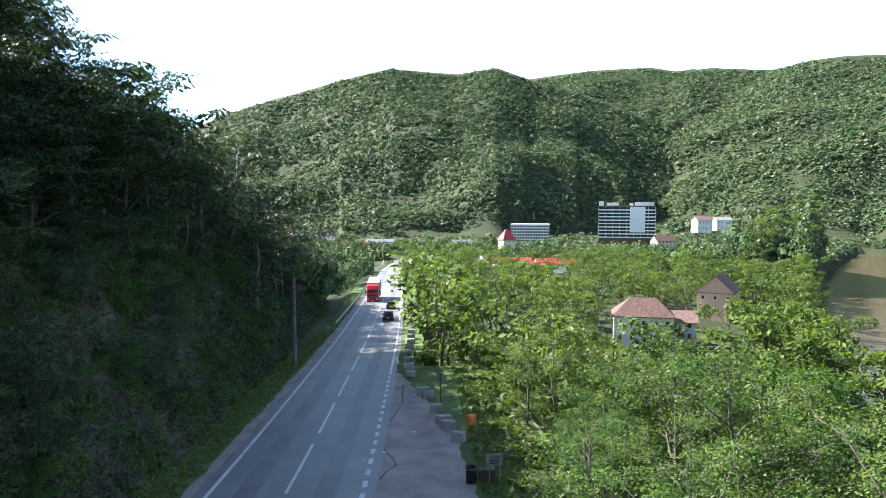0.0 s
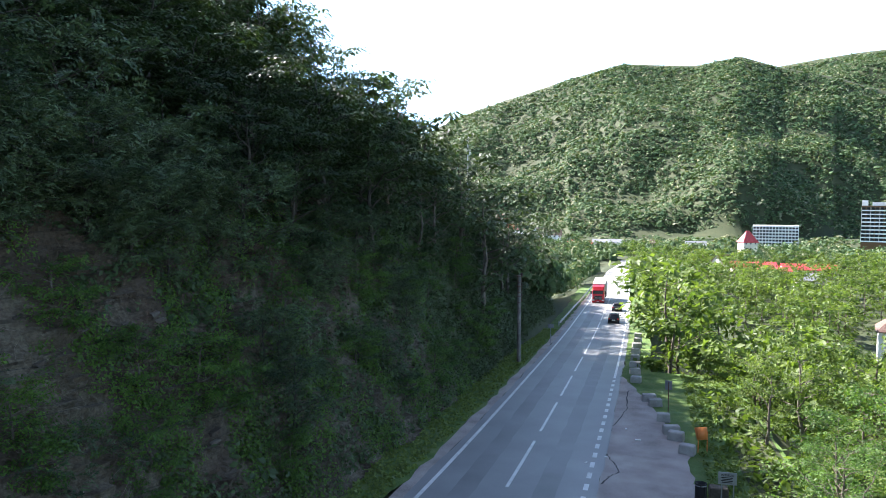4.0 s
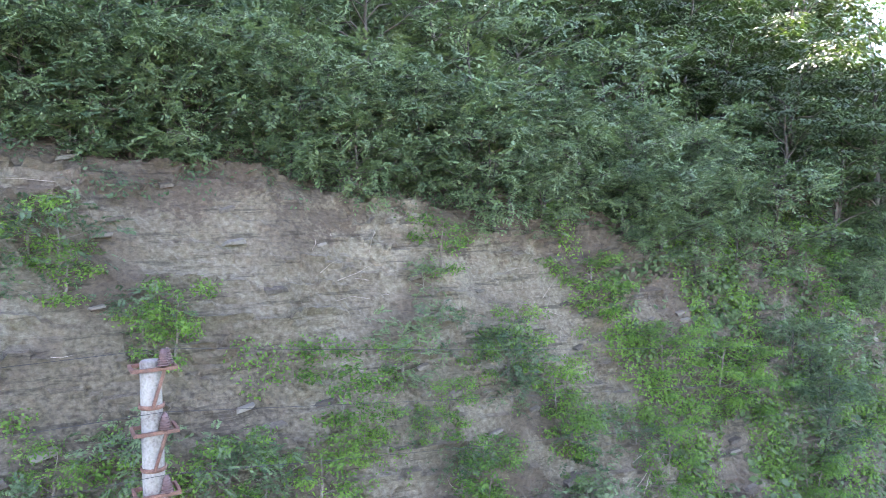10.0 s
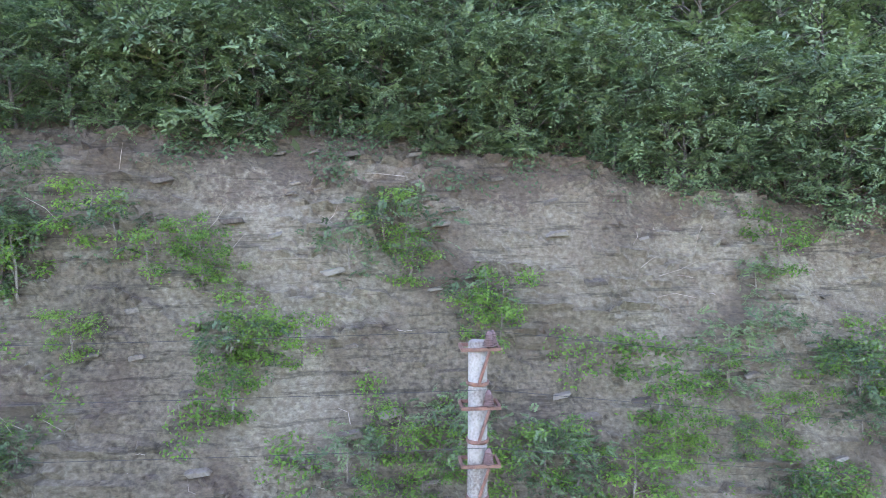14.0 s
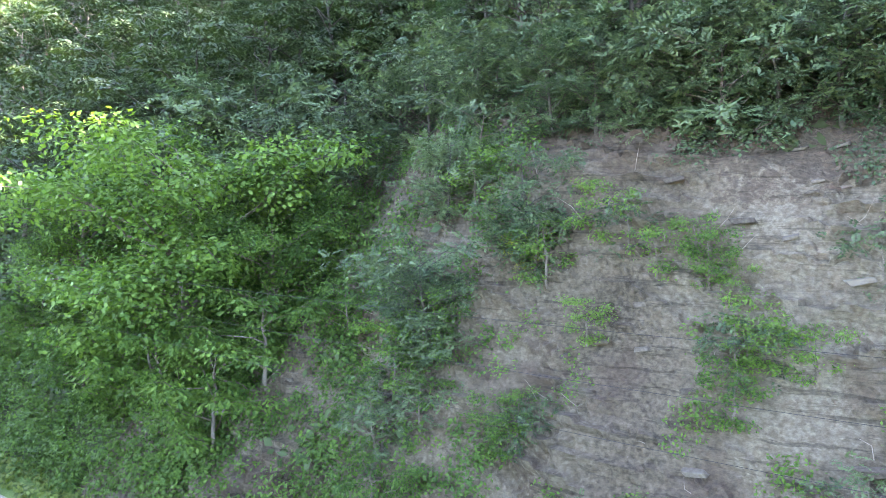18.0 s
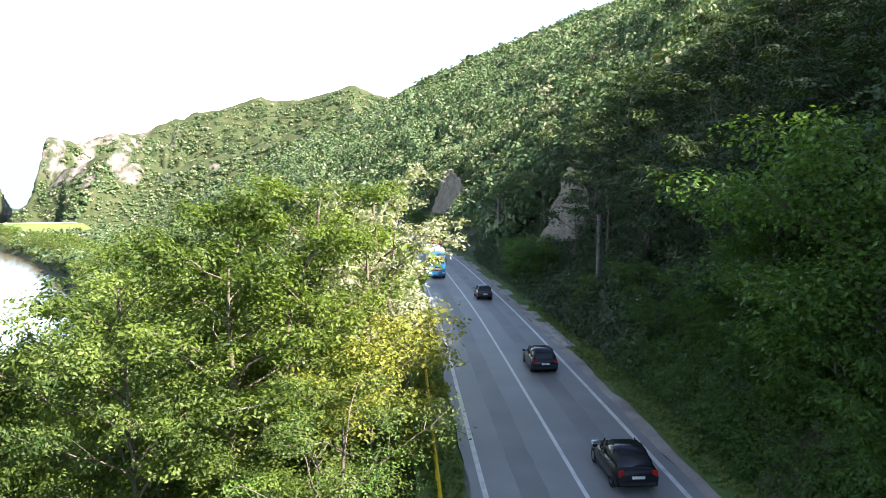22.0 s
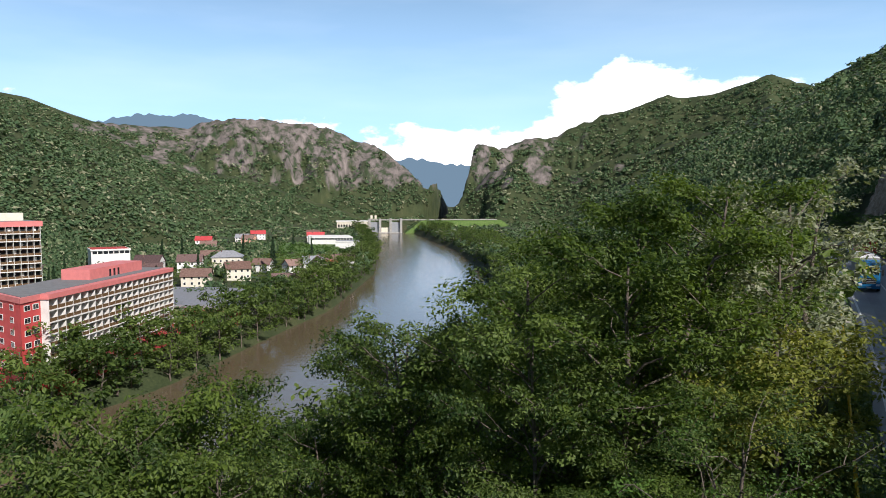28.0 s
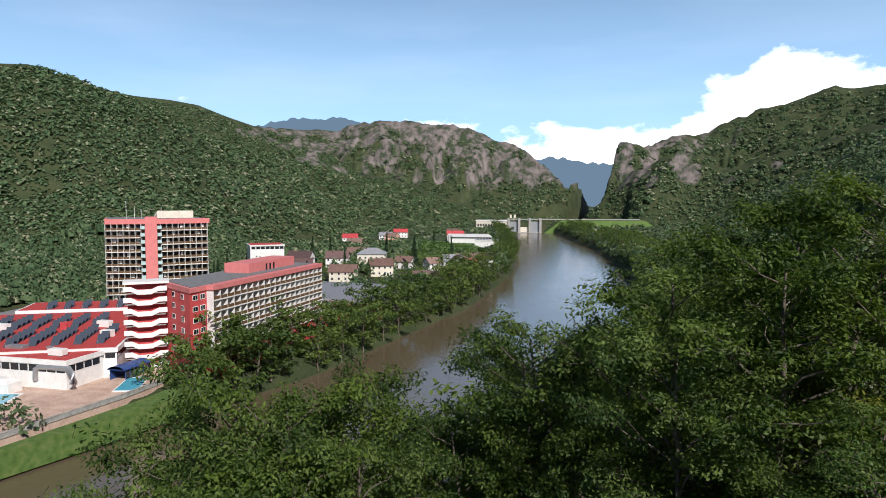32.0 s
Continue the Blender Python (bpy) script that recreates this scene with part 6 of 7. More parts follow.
# ---- houses ----
def house(x, y, w, d, h, roof_h, rz, wall, roof, label, hip=False, storeys=2, z=None, over=0.6, chimney=True, category="house"):
    """A house with walls up to the gables, a thick roof with eaves, windows with frames, a door and a chimney."""
    z = ground_z(x, y) if z is None else z
    e = thing("house", (x, y, z), label, category, "houses of the village", rz)
    bm = bmesh.new()
    b = [bm.verts.new(c) for c in ((-w / 2, -d / 2, -2), (w / 2, -d / 2, -2), (w / 2, d / 2, -2), (-w / 2, d / 2, -2))]
    t = [bm.verts.new((v.co.x, v.co.y, h)) for v in b]
    for i in range(4):
        bm.faces.new((b[i], b[(i + 1) % 4], t[(i + 1) % 4], t[i]))
    if not hip:
        g0, g1 = bm.verts.new((-w / 2, 0, h + roof_h * 0.97)), bm.verts.new((w / 2, 0, h + roof_h * 0.97))
        bm.faces.new((t[3], t[0], g0)), bm.faces.new((t[1], t[2], g1))
    me = bpy.data.meshes.new("wall")
    bm.to_mesh(me)
    bm.free()
    me.materials.append(wall)
    child(new("wall", me), e)
    # roof: ridge along x, slabs with thickness
    o, th = over, 0.22
    drop = roof_h / (d / 2) * o
    rx = (w / 2 - d / 2 * 0.8 if hip else w / 2 + o)
    rx = max(rx, 0.4)
    lo = [(-w / 2 - o, -d / 2 - o, h - drop), (w / 2 + o, -d / 2 - o, h - drop), (w / 2 + o, d / 2 + o, h - drop), (-w / 2 - o, d / 2 + o, h - drop)]
    rg = [(-rx, 0, h + roof_h), (rx, 0, h + roof_h)]
    v = lo + rg + [(a, b_, c + th) for a, b_, c in lo + rg]
    f = [[0, 1, 5, 4], [2, 3, 4, 5], [6, 7, 11, 10], [8, 9, 10, 11], [0, 6, 7, 1], [2, 8, 9, 3], [1, 7, 8, 2], [3, 9, 6, 0]]
    tri = [[1, 2, 5, 5], [3, 0, 4, 4], [7, 8, 11, 11], [9, 6, 10, 10]]
    bm = bmesh.new()
    vs = [bm.verts.new(c) for c in v]
    for q in f[2:]:
        bm.faces.new([vs[i] for i in q])
    bm.faces.new([vs[i] for i in f[0]]), bm.faces.new([vs[i] for i in f[1]])
    if hip:
        for q in tri:
            bm.faces.new([vs[i] for i in q[:3]])
    else:
        bm.faces.new([vs[i] for i in (1, 7, 11, 5)]), bm.faces.new([vs[i] for i in (5, 11, 8, 2)])
        bm.faces.new([vs[i] for i in (3, 9, 10, 4)]), bm.faces.new([vs[i] for i in (4, 10, 6, 0)])
    bmesh.ops.recalc_face_normals(bm, faces=bm.faces[:])
    me = bpy.data.meshes.new("roof")
    bm.to_mesh(me)
    bm.free()
    me.materials.append(roof)
    rf = child(new("roof", me), e)
    if chimney:
        block("chimney", (0.6, 0.6, 1.6), (w * 0.2, d * 0.12, h + roof_h * 0.65), M_tile, rf, 0, 0.03)
    fr, pn = box_mesh("window", 1.15, 0.14, 1.35, M_white, 0.01), box_mesh("pane", 0.92, 0.05, 1.12, M_pane)
    st = h / storeys
    for s in range(storeys):
        zz = s * st + st * 0.36
        n = max(2, int(w / 3.0))
        for k in range(n):
            px = -w / 2 + (k + 0.5) * w / n
            for sy in (-1, 1):
                if s == 0 and k == n // 2 and sy < 0:
                    block("door", (1.0, 0.12, 2.05), (px, -d / 2 - 0.02, 0), M_brown, e, 0, 0.01)
                    continue
                wi = same("window", fr, (px, sy * d / 2, zz), e)
                same("pane", pn, (0, sy * 0.06, 0.11), wi)
        n = max(1, int(d / 3.4))
        for k in range(n):
            py = -d / 2 + (k + 0.5) * d / n
            for sx in (-1, 1):
                wi = same("window", fr, (sx * w / 2, py, zz), e, 90)
                same("pane", pn, (0, -sx * 0.06, 0.11), wi)
    return e


# houses seen down the valley beyond the lay-by
h1 = house(57, 200, 16, 11, 8.4, 4.2, -12, M_white, M_tile, "white two-storey house with a brown hipped tile roof", True, z=9.5)
dm = block("dormer", (2.0, 2.2, 1.6), (0.5, -3.6, 7.2), M_tile_dark, h1, 0, 0.03)
block("dormer_window", (1.1, 0.1, 0.9), (0, -1.1, 0.35), M_pane, dm)
for dx in (3, 5.5):
    block("skylight", (0.8, 1.0, 0.08), (dx, -3.2, 8.35), M_pane, h1, 0, 0.01, rx=34)
for dx in (-1.6, 1.6):
    block("balcony_post", (0.18, 0.18, 3.2), (8.9, dx * 2, 0), M_brown, h1)
block("balcony_floor", (3.0, 8, 0.2), (9.0, 0, 3.1), M_brown, h1)
block("balcony_rail", (0.1, 8, 1.0), (10.4, 0, 3.3), M_brown, h1, 0, 0.01)
block("porch_roof", (4.2, 8.6, 0.15), (9.4, 0, 2.9), M_tile_dark, h1, 0, 0.02, ry=9)
house(70, 206, 8, 8, 5.4, 2.6, -12, M_white, M_tile, "white side house with a brown tile roof", z=9.5)
house(97, 247, 14, 12, 8.6, 5.4, 60, M_peach, M_tile, "peach-coloured house with a steep brown tile roof", z=10)
house(27, 421, 11, 9, 5.5, 4.0, 35, M_white, M_tile, "white house with a brown gabled roof", z=10)
house(40, 410, 22, 10, 4.0, 2.6, 8, M_cream, M_tile_red, "long hall with a bright red sheet roof", storeys=1, z=10)
house(66, 405, 26, 10, 4.0, 2.6, 8, M_cream, M_tile_red, "long hall with a bright red sheet roof", storeys=1, z=10)
house(46, 396, 20, 8, 3.6, 1.6, 8, M_white, M_tile_red, "low hall with a faded red sheet roof", storeys=1, z=10)
house(57, 347, 10, 8, 4.6, 2.4, 15, M_white, M_tile_grey, "white cottage with a grey roof", z=10)
tw = house(45, 498, 9, 9, 13, 6.5, 20, M_cream, M_tile_red, "square tower with a pointed red roof", True, 4, z=10, chimney=False, category="tower")
house(-48, 535, 20, 10, 8.5, 2.0, 5, M_cream, M_tile_grey, "tan blank-sided hall beside the village road", z=10)
house(-80, 560, 12, 9, 5, 3, 20, M_white, M_tile_red, "white house with a red roof", z=10)
house(-66, 552, 14, 9, 5, 3, -5, M_cream, M_tile_red, "house with an orange-red roof", z=10)
house(-112, 612, 12, 10, 7, 4.5, 60, M_white, M_tile_dark, "tall white house with a dark steep roof", z=14)
house(-98, 604, 11, 9, 7, 4, 10, M_white, M_tile_dark, "white house with a dark roof", z=13)
house(-140, 640, 14, 10, 7, 4, 20, M_white, M_tile_red, "white house with a red roof on the lower slope", z=16)
house(-162, 690, 16, 10, 7, 4, 15, M_white, M_tile_red, "house with a red roof on the lower slope", z=24)
house(-20, 560, 12, 9, 4.6, 3, 35, M_cream, M_tile, "house with a brown roof among trees", z=11)
house(15, 560, 14, 9, 4.6, 3, 0, M_cream, M_tile_grey, "house with a grey roof among trees", z=11)
house(224, 440, 12, 9, 4.6, 3.4, 25, M_white, M_tile, "white house with a brown roof by the woods", z=12)
house(224, 612, 14, 10, 9, 3, 15, M_white, M_tile, "three-storey white house with a brown roof", z=24)
house(255, 645, 14, 10, 8, 2.5, 0, M_white, M_tile_grey, "white villa with a grey roof", z=24)
house(175, 560, 16, 12, 5, 4, 10, M_cream, M_tile, "house with a broad brown roof", z=13)

# village houses upriver
VILLAGE = ((225, -262, 20, 9, 4.6, 2.8, 42, M_white, M_tile_dark, "long white house with a dark brown roof", False), (262, -236, 13, 10, 5, 3, 40, M_cream, M_tile, "cream house with a pale brown roof", False),
           (290, -212, 11, 9, 5.5, 3, 60, M_peach, M_tile, "peach house with a brown roof", False), (268, -268, 12, 9, 6, 3.2, 55, M_cream, M_tile, "yellow house with a brown roof", False),
           (240, -300, 11, 9, 6.5, 3.6, -40, M_white, M_tile_dark, "white gabled house with a dark roof", False), (254, -312, 11, 9, 6, 3.2, 45, M_white, M_tile_grey, "white house with a grey roof", False),
           (250, -322, 8, 7, 4, 2.4, 45, M_cream, M_tile_red, "small house with a bright red roof", False), (258, -330, 11, 9, 5.5, 3, 30, M_white, M_tile, "white house with a brown roof", False),
           (297, -290, 16, 12, 9, 3, 40, M_cream, M_tile_grey, "large cream house with a grey hipped roof", True), (318, -282, 13, 10, 6.5, 3.5, 40, M_white, M_tile_dark, "white house with a dark red roof", False),
           (335, -268, 14, 10, 6.5, 3.5, 30, M_white, M_tile_dark, "white house with a dark red roof", False), (310, -248, 12, 9, 5, 3, 50, M_white, M_tile_dark, "white house with a brown-red roof", False),
           (280, -300, 10, 8, 4.6, 2.8, 20, M_white, M_tile, "white house with a brown roof", False), (262, -305, 10, 8, 4.6, 2.8, 70, M_white, M_tile, "white cottage with a brown roof", False),
           (262, -352, 12, 9, 5, 3, 35, M_white, M_tile_dark, "white house with a dark roof", False), (308, -225, 11, 8, 5, 3, 45, M_peach, M_tile, "peach cottage with a brown roof", False),
           (355, -332, 12, 9, 5, 3, 45, M_white, M_tile, "white house with a brown roof", False), (470, -432, 13, 10, 7, 3, 40, M_white, M_tile_red, "white house with a red roof on the slope", False),
           (492, -500, 12, 9, 5, 3, 30, M_white, M_tile_grey, "white house with a grey-blue roof", False), (510, -540, 14, 10, 6, 3, 45, M_white, M_tile_red, "white house with a red roof", False),
           (455, -470, 11, 9, 5, 3, 20, M_peach, M_tile, "orange house with a brown roof", False), (440, -545, 16, 10, 7, 3, 40, M_white, M_tile_red, "white house with a red roof", False),
           (480, -590, 13, 9, 6, 3, 40, M_white, M_tile, "white house with a brown roof", False), (430, -400, 12, 9, 5, 3, 40, M_cream, M_tile, "small house on the slope", False))
for x, y, w, d, h, rh, rz, wm, rm, lab, hip in VILLAGE:
    house(x, y, w, d, h, rh, rz, wm, rm, lab, hip)
hall("white_block", (330, -252), (16, -9), (10, 16), 8, 15.5, M_white, M_redroof, "five-storey white block with a red roof", 1.4, M_white, 0.8)
hall("works_hall", (372, -512), (26, -30), (34, 18), 9, 7, M_white, M_white, "long white works hall", 1.2, M_white, 0.8)
hall("works_hall", (350, -492), (10, -14), (18, 10), 9, 5, M_white, M_tile_grey, "small white works hall", 0, M_white, 0.8)
hall("terrace_houses", (322, -196), (40, -30), (12, 16), 9, 8, M_cream, M_tile_dark, "row of houses with dark red roofs", 1.2, M_tile_dark, 2.6)

M_crop = surface("orchard_green", [(0, (0.05, 0.12, 0.02)), (0.5, (0.09, 0.19, 0.03)), (1, (0.15, 0.26, 0.05))], 0.2, 2, 0.9, 0.5, 0, 0.2)
field = flat("field", [(285, -395), (340, -365), (480, -500), (400, -520)], 9.6, M_grass, "bright green orchard meadow", "field", 0, 4)
q = np.random.RandomState(5)
for k in range(9):
    a, b = np.array([292, -402]) + k * np.array([10.2, -9.6]), np.array([338, -370]) + k * np.array([14.5, -13.6])
    n = 46
    p = a + (b - a) * q.uniform(0, 1, (n, 1))
    o = leaf_cover("orchard_row", p[:, 0], p[:, 1], np.full(n, 1.2), np.full(n, 1.2), 7, 1.3, M_leaf_bright, "row of green orchard trees", 90 + k, base=np.full(n, 9.6))
flat("meadow", [(-150, 470), (-60, 440), (-20, 500), (-90, 540)], 10.4, M_grass, "open meadow before the village", "meadow", 0, 4)


# ---- hotels and mast down the valley ----
def far_hotel(x, y, z, w, h, floors, count, rz, body, label):
    e = thing("hotel", (x, y, z), label, "hotel", "", rz)
    block("wall", (w, 13, h + 6), (0, 7, -6), body, e)
    block("roof_band", (w + 0.6, 13.6, 1.2), (0, 7, h), M_white if body is M_white else M_brown, e, 0, 0.05)
    fh = h / floors
    slab, fin, pane = box_mesh("balcony", w - 0.4, 1.3, 0.95, M_white), box_mesh("fin", 0.25, 1.2, fh, M_white), box_mesh("window", w / count - 0.7, 0.1, fh * 0.62, M_pane)
    for f in range(floors):
        same("balcony", slab, (0, -0.1, f * fh), e)
        for k in range(count):
            same("window", pane, (-w / 2 + (k + 0.5) * w / count, 0.47, f * fh + fh * 0.34), e)
    for k in range(0, count + 1, 2):
        for f in range(floors):
            same("fin", fin, (-w / 2 + k * w / count, 0.0, f * fh), e)
    return e


hb = far_hotel(161, 619, 17, 48, 27, 9, 16, -14, M_brown, "large white and dark balcony hotel at the foot of the mountain")
block("white_front", (13, 0.6, 22), (9, -1.1, 5), M_white, hb, 0, 0.05)
for dx, w, hh in ((-22, 4, 4), (-12, 10, 2.6), (4, 3, 2), (14, 14, 3), (21, 4, 3)):
    block("roof_house", (w, 5, hh), (dx, 6, 28.2), M_white, hb, 0, 0.05)
far_hotel(76, 617, 13, 33, 15, 6, 14, -7, M_white, "white six-storey hotel before the wood")
mast = thing("radio_mast", (-92, 317, ground_z(-92, 317)), "slender steel radio mast above the trees", "mast")
top = 79.5 - ground_z(-92, 317)
for k in range(3):
    a = k * 2.094
    rod("leg", (math.cos(a) * 0.8, math.sin(a) * 0.8, 0), (math.cos(a) * 0.3, math.sin(a) * 0.3, top), 0.09, M_steel, mast)
for k in range(int(top / 3)):
    block("brace", (1.4 - k * 0.02, 0.07, 0.07), (0, 0, 2 + k * 3), M_steel, mast, 60 * (k % 3))
for k in range(3):
    block("panel_antenna", (0.35, 0.25, 2.4), (0.9 * math.cos(k * 2.1), 0.9 * math.sin(k * 2.1), top - 9 + 0.3 * k), M_white, mast, 120 * k, 0.03)


# ---- dam across the river ----
def dam():
    e = thing("dam", (572, -869, 0), "concrete river dam with gates and a white powerhouse", "dam", rz=-146)
    block("crest_road", (190, 7, 1.4), (70, 0, 18.5), M_concrete, e, 0, 0.1)
    for k in range(4):
        block("pier", (3.5, 16, 24), (-23 + k * 15.3, 0, -3), M_concrete, e, 0, 0.2)
        if k < 3:
            block("gate", (11.5, 1.0, (16, 8, 16)[k]), (-15.4 + k * 15.3, -3, 0), (M_steel, M_cream, M_steel)[k], e, 0, 0.1)
            block("sill", (11.5, 10, 4), (-15.4 + k * 15.3, -6, -3), M_concrete, e, 0, 0.2)
    ph = block("powerhouse", (44, 20, 17), (-48, 0, 0), M_cream, e, 0, 0.2)
    pane = box_mesh("window", 2.2, 0.3, 4, M_pane)
    for k in range(11):
        same("window", pane, (-19 + k * 3.8, -10.0, 9), ph)
    block("powerhouse_roof", (46, 22, 1.2), (0, 0, 17), M_white, ph, 0, 0.1)
    for k in range(2):
        block("hoist_house", (3, 3, 5), (-20 + k * 6, 0, 21), M_cream, e, 0, 0.1)
    block("earth_bank", (170, 50, 19), (112, 8, -1), M_grass, e, 0, 0.1, taper=0.7)


dam()

# far ridges behind the gorge; blue haze is put in as a glowing colour
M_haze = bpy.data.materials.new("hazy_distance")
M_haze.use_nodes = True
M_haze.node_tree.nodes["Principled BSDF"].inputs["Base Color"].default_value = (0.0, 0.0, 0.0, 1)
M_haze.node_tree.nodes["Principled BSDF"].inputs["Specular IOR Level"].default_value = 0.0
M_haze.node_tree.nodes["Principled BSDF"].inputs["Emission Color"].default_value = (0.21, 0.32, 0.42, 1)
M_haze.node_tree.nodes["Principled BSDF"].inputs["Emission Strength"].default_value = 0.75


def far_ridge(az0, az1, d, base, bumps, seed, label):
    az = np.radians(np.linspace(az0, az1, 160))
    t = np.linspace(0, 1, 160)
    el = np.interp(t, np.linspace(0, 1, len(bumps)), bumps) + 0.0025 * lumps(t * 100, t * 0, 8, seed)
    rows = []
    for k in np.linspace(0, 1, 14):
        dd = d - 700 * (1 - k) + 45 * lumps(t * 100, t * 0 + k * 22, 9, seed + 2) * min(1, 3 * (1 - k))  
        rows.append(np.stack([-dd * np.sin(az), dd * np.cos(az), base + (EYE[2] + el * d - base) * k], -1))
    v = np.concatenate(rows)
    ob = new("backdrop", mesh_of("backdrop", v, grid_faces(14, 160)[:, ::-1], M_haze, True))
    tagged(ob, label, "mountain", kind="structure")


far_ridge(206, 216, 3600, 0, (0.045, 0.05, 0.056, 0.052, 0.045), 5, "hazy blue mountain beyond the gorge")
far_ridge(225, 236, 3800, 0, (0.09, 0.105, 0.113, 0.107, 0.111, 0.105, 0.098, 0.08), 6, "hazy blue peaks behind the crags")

# ---- vehicles ----
M_carblack = paint("black_car_paint", (0.012, 0.013, 0.016), 0.2, 0.05)
M_carblue = paint("dark_blue_car_paint", (0.015, 0.022, 0.04), 0.2, 0.05)
M_cargrey = paint("dark_grey_car_paint", (0.05, 0.05, 0.055), 0.25, 0.05)
M_truckred = paint("red_truck_paint", (0.45, 0.02, 0.03), 0.3, 0.06)
M_truckblue = paint("blue_truck_paint", (0.02, 0.16, 0.34), 0.3, 0.06)
M_canvas = paint("grey_truck_canvas", (0.32, 0.31, 0.31), 0.7)
M_tail = paint("red_tail_lamp", (0.40, 0.01, 0.01), 0.2)
M_lamp = glass("headlamp_glass", (0.6, 0.62, 0.65), 0.05)


def loft(name, sections, mat, smooth=True):
    """A closed body from cross-sections: (y, half width at foot, half width at top, z0, z1)."""
    v = []
    for y, a, b, z0, z1 in sections:
        m = z0 + (z1 - z0) * 0.55
        c = (a + b) / 2 + 0.03
        v += [(-a, y, z0), (-c - 0.02, y, m), (-b, y, z1 - 0.05), (-b * 0.8, y, z1), (b * 0.8, y, z1), (b, y, z1 - 0.05), (c + 0.02, y, m), (a, y, z0)]
    n = len(sections)
    f = grid_faces(n, 8, True)
    bm = bmesh.new()
    vs = [bm.verts.new(p) for p in v]
    for q in f:
        bm.faces.new([vs[i] for i in q])
    bm.faces.new(vs[:8]), bm.faces.new(vs[-8:])
    bmesh.ops.recalc_face_normals(bm, faces=bm.faces[:])
    me = bpy.data.meshes.new(name)
    bm.to_mesh(me)
    bm.free()
    me.materials.append(mat)
    me.polygons.foreach_set("use_smooth", [smooth] * len(me.polygons))
    return me


TYRE = lathe("tyre", [(0.20, -0.10), (0.31, -0.10), (0.325, -0.06), (0.325, 0.06), (0.31, 0.10), (0.20, 0.10)], M_black, 20)
RIM = lathe("rim", [(0.0, 0.07), (0.06, 0.085), (0.17, 0.07), (0.205, 0.09), (0.205, -0.09)], M_steel, 16)


def wheel(parent, x, y, r=0.325):
    w = new("wheel")
    child(w, parent)
    w.matrix_basis = pose(x, y, r, 0, 90 if x > 0 else -90, 0)
    w.scale = [r / 0.325] * 3
    child(new("tyre", TYRE), w)
    child(new("rim", RIM), w)


def car(x, y, heading, mat, label, estate=False):
    """A five-door car; it faces along +y before turning."""
    e = thing("car", (x, y, float(road_z(y))), label, "car", "cars on the road", heading)
    child(new("body", loft("body", [(-2.12, 0.70, 0.66, 0.42, 0.78), (-2.02, 0.80, 0.76, 0.28, 0.96), (-1.4, 0.85, 0.80, 0.24, 1.0), (0.3, 0.86, 0.80, 0.22, 0.98), (1.1, 0.85, 0.76, 0.22, 0.93),
                                    (1.75, 0.82, 0.68, 0.25, 0.82), (2.1, 0.72, 0.58, 0.34, 0.66)], mat)), e)
    back = -2.0 if estate else -1.75
    child(new("glasshouse", loft("glasshouse", [(back - 0.02, 0.72, 0.58, 0.92, 1.0), (back + 0.28, 0.75, 0.60, 0.93, 1.36), (-0.6, 0.76, 0.60, 0.94, 1.43), (0.15, 0.76, 0.58, 0.94, 1.40), (1.05, 0.74, 0.56, 0.92, 0.98)], M_pane)), e, "dark glass")
    child(new("roof", loft("roof", [(back + 0.26, 0.56, 0.52, 1.34, 1.40), (-0.7, 0.62, 0.56, 1.40, 1.47), (0.12, 0.60, 0.52, 1.38, 1.44)], mat)), e)
    for sx in (-1, 1):
        for y_ in (-1.28, 1.32):
            wheel(e, sx * 0.76, y_)
        block("tail_light", (0.22, 0.10, 0.26), (sx * 0.66, -2.06, 0.68), M_tail, e, 0, 0.02)
        block("headlight", (0.34, 0.14, 0.15), (sx * 0.58, 2.0, 0.60), M_lamp, e, 0, 0.02)
        block("mirror", (0.22, 0.10, 0.13), (sx * 0.96, 0.62, 0.95), mat, e, 0, 0.03)
        for py in (-0.95, 0.02, 0.55):
            rod("pillar", (sx * 0.79, py - 0.05, 0.94), (sx * 0.63, py - 0.22 * (py > 0.4), 1.41), 0.03, mat, e)
        for py in (-0.35, 0.5):
            block("door_handle", (0.03, 0.16, 0.03), (sx * 0.875, py, 0.80), mat, e, 0, 0.005)
    block("number_plate", (0.5, 0.03, 0.11), (0, -2.13, 0.62), M_white, e, 0, 0.004)
    block("bumper", (1.45, 0.14, 0.16), (0, -2.06, 0.34), M_black, e, 0, 0.03)
    return e


def on_road(y, s):
    """Place of a vehicle s metres left of the road's middle, and its bearing."""
    a = math.degrees(math.atan2(-(float(road_x(y + 1)) - float(road_x(y - 1))), 2.0))
    return float(road_x(y)) - s, y, a


def put_car(y, s, away, mat, label, estate=False):
    x, yy, a = on_road(y, s)
    return car(x, yy, a + (180 if away else 0), mat, label, estate)


put_car(-28.3, 2.0, True, M_carblack, "black saloon car driving along the road")
put_car(-46.5, 2.0, True, M_carblue, "dark blue estate car driving along the road", True)
put_car(-80, 2.0, True, M_cargrey, "dark grey saloon car driving along the road")
put_car(113, -2.1, False, M_carblack, "black car driving down the road")
put_car(132, -2.1, False, M_cargrey, "dark car driving down the road")


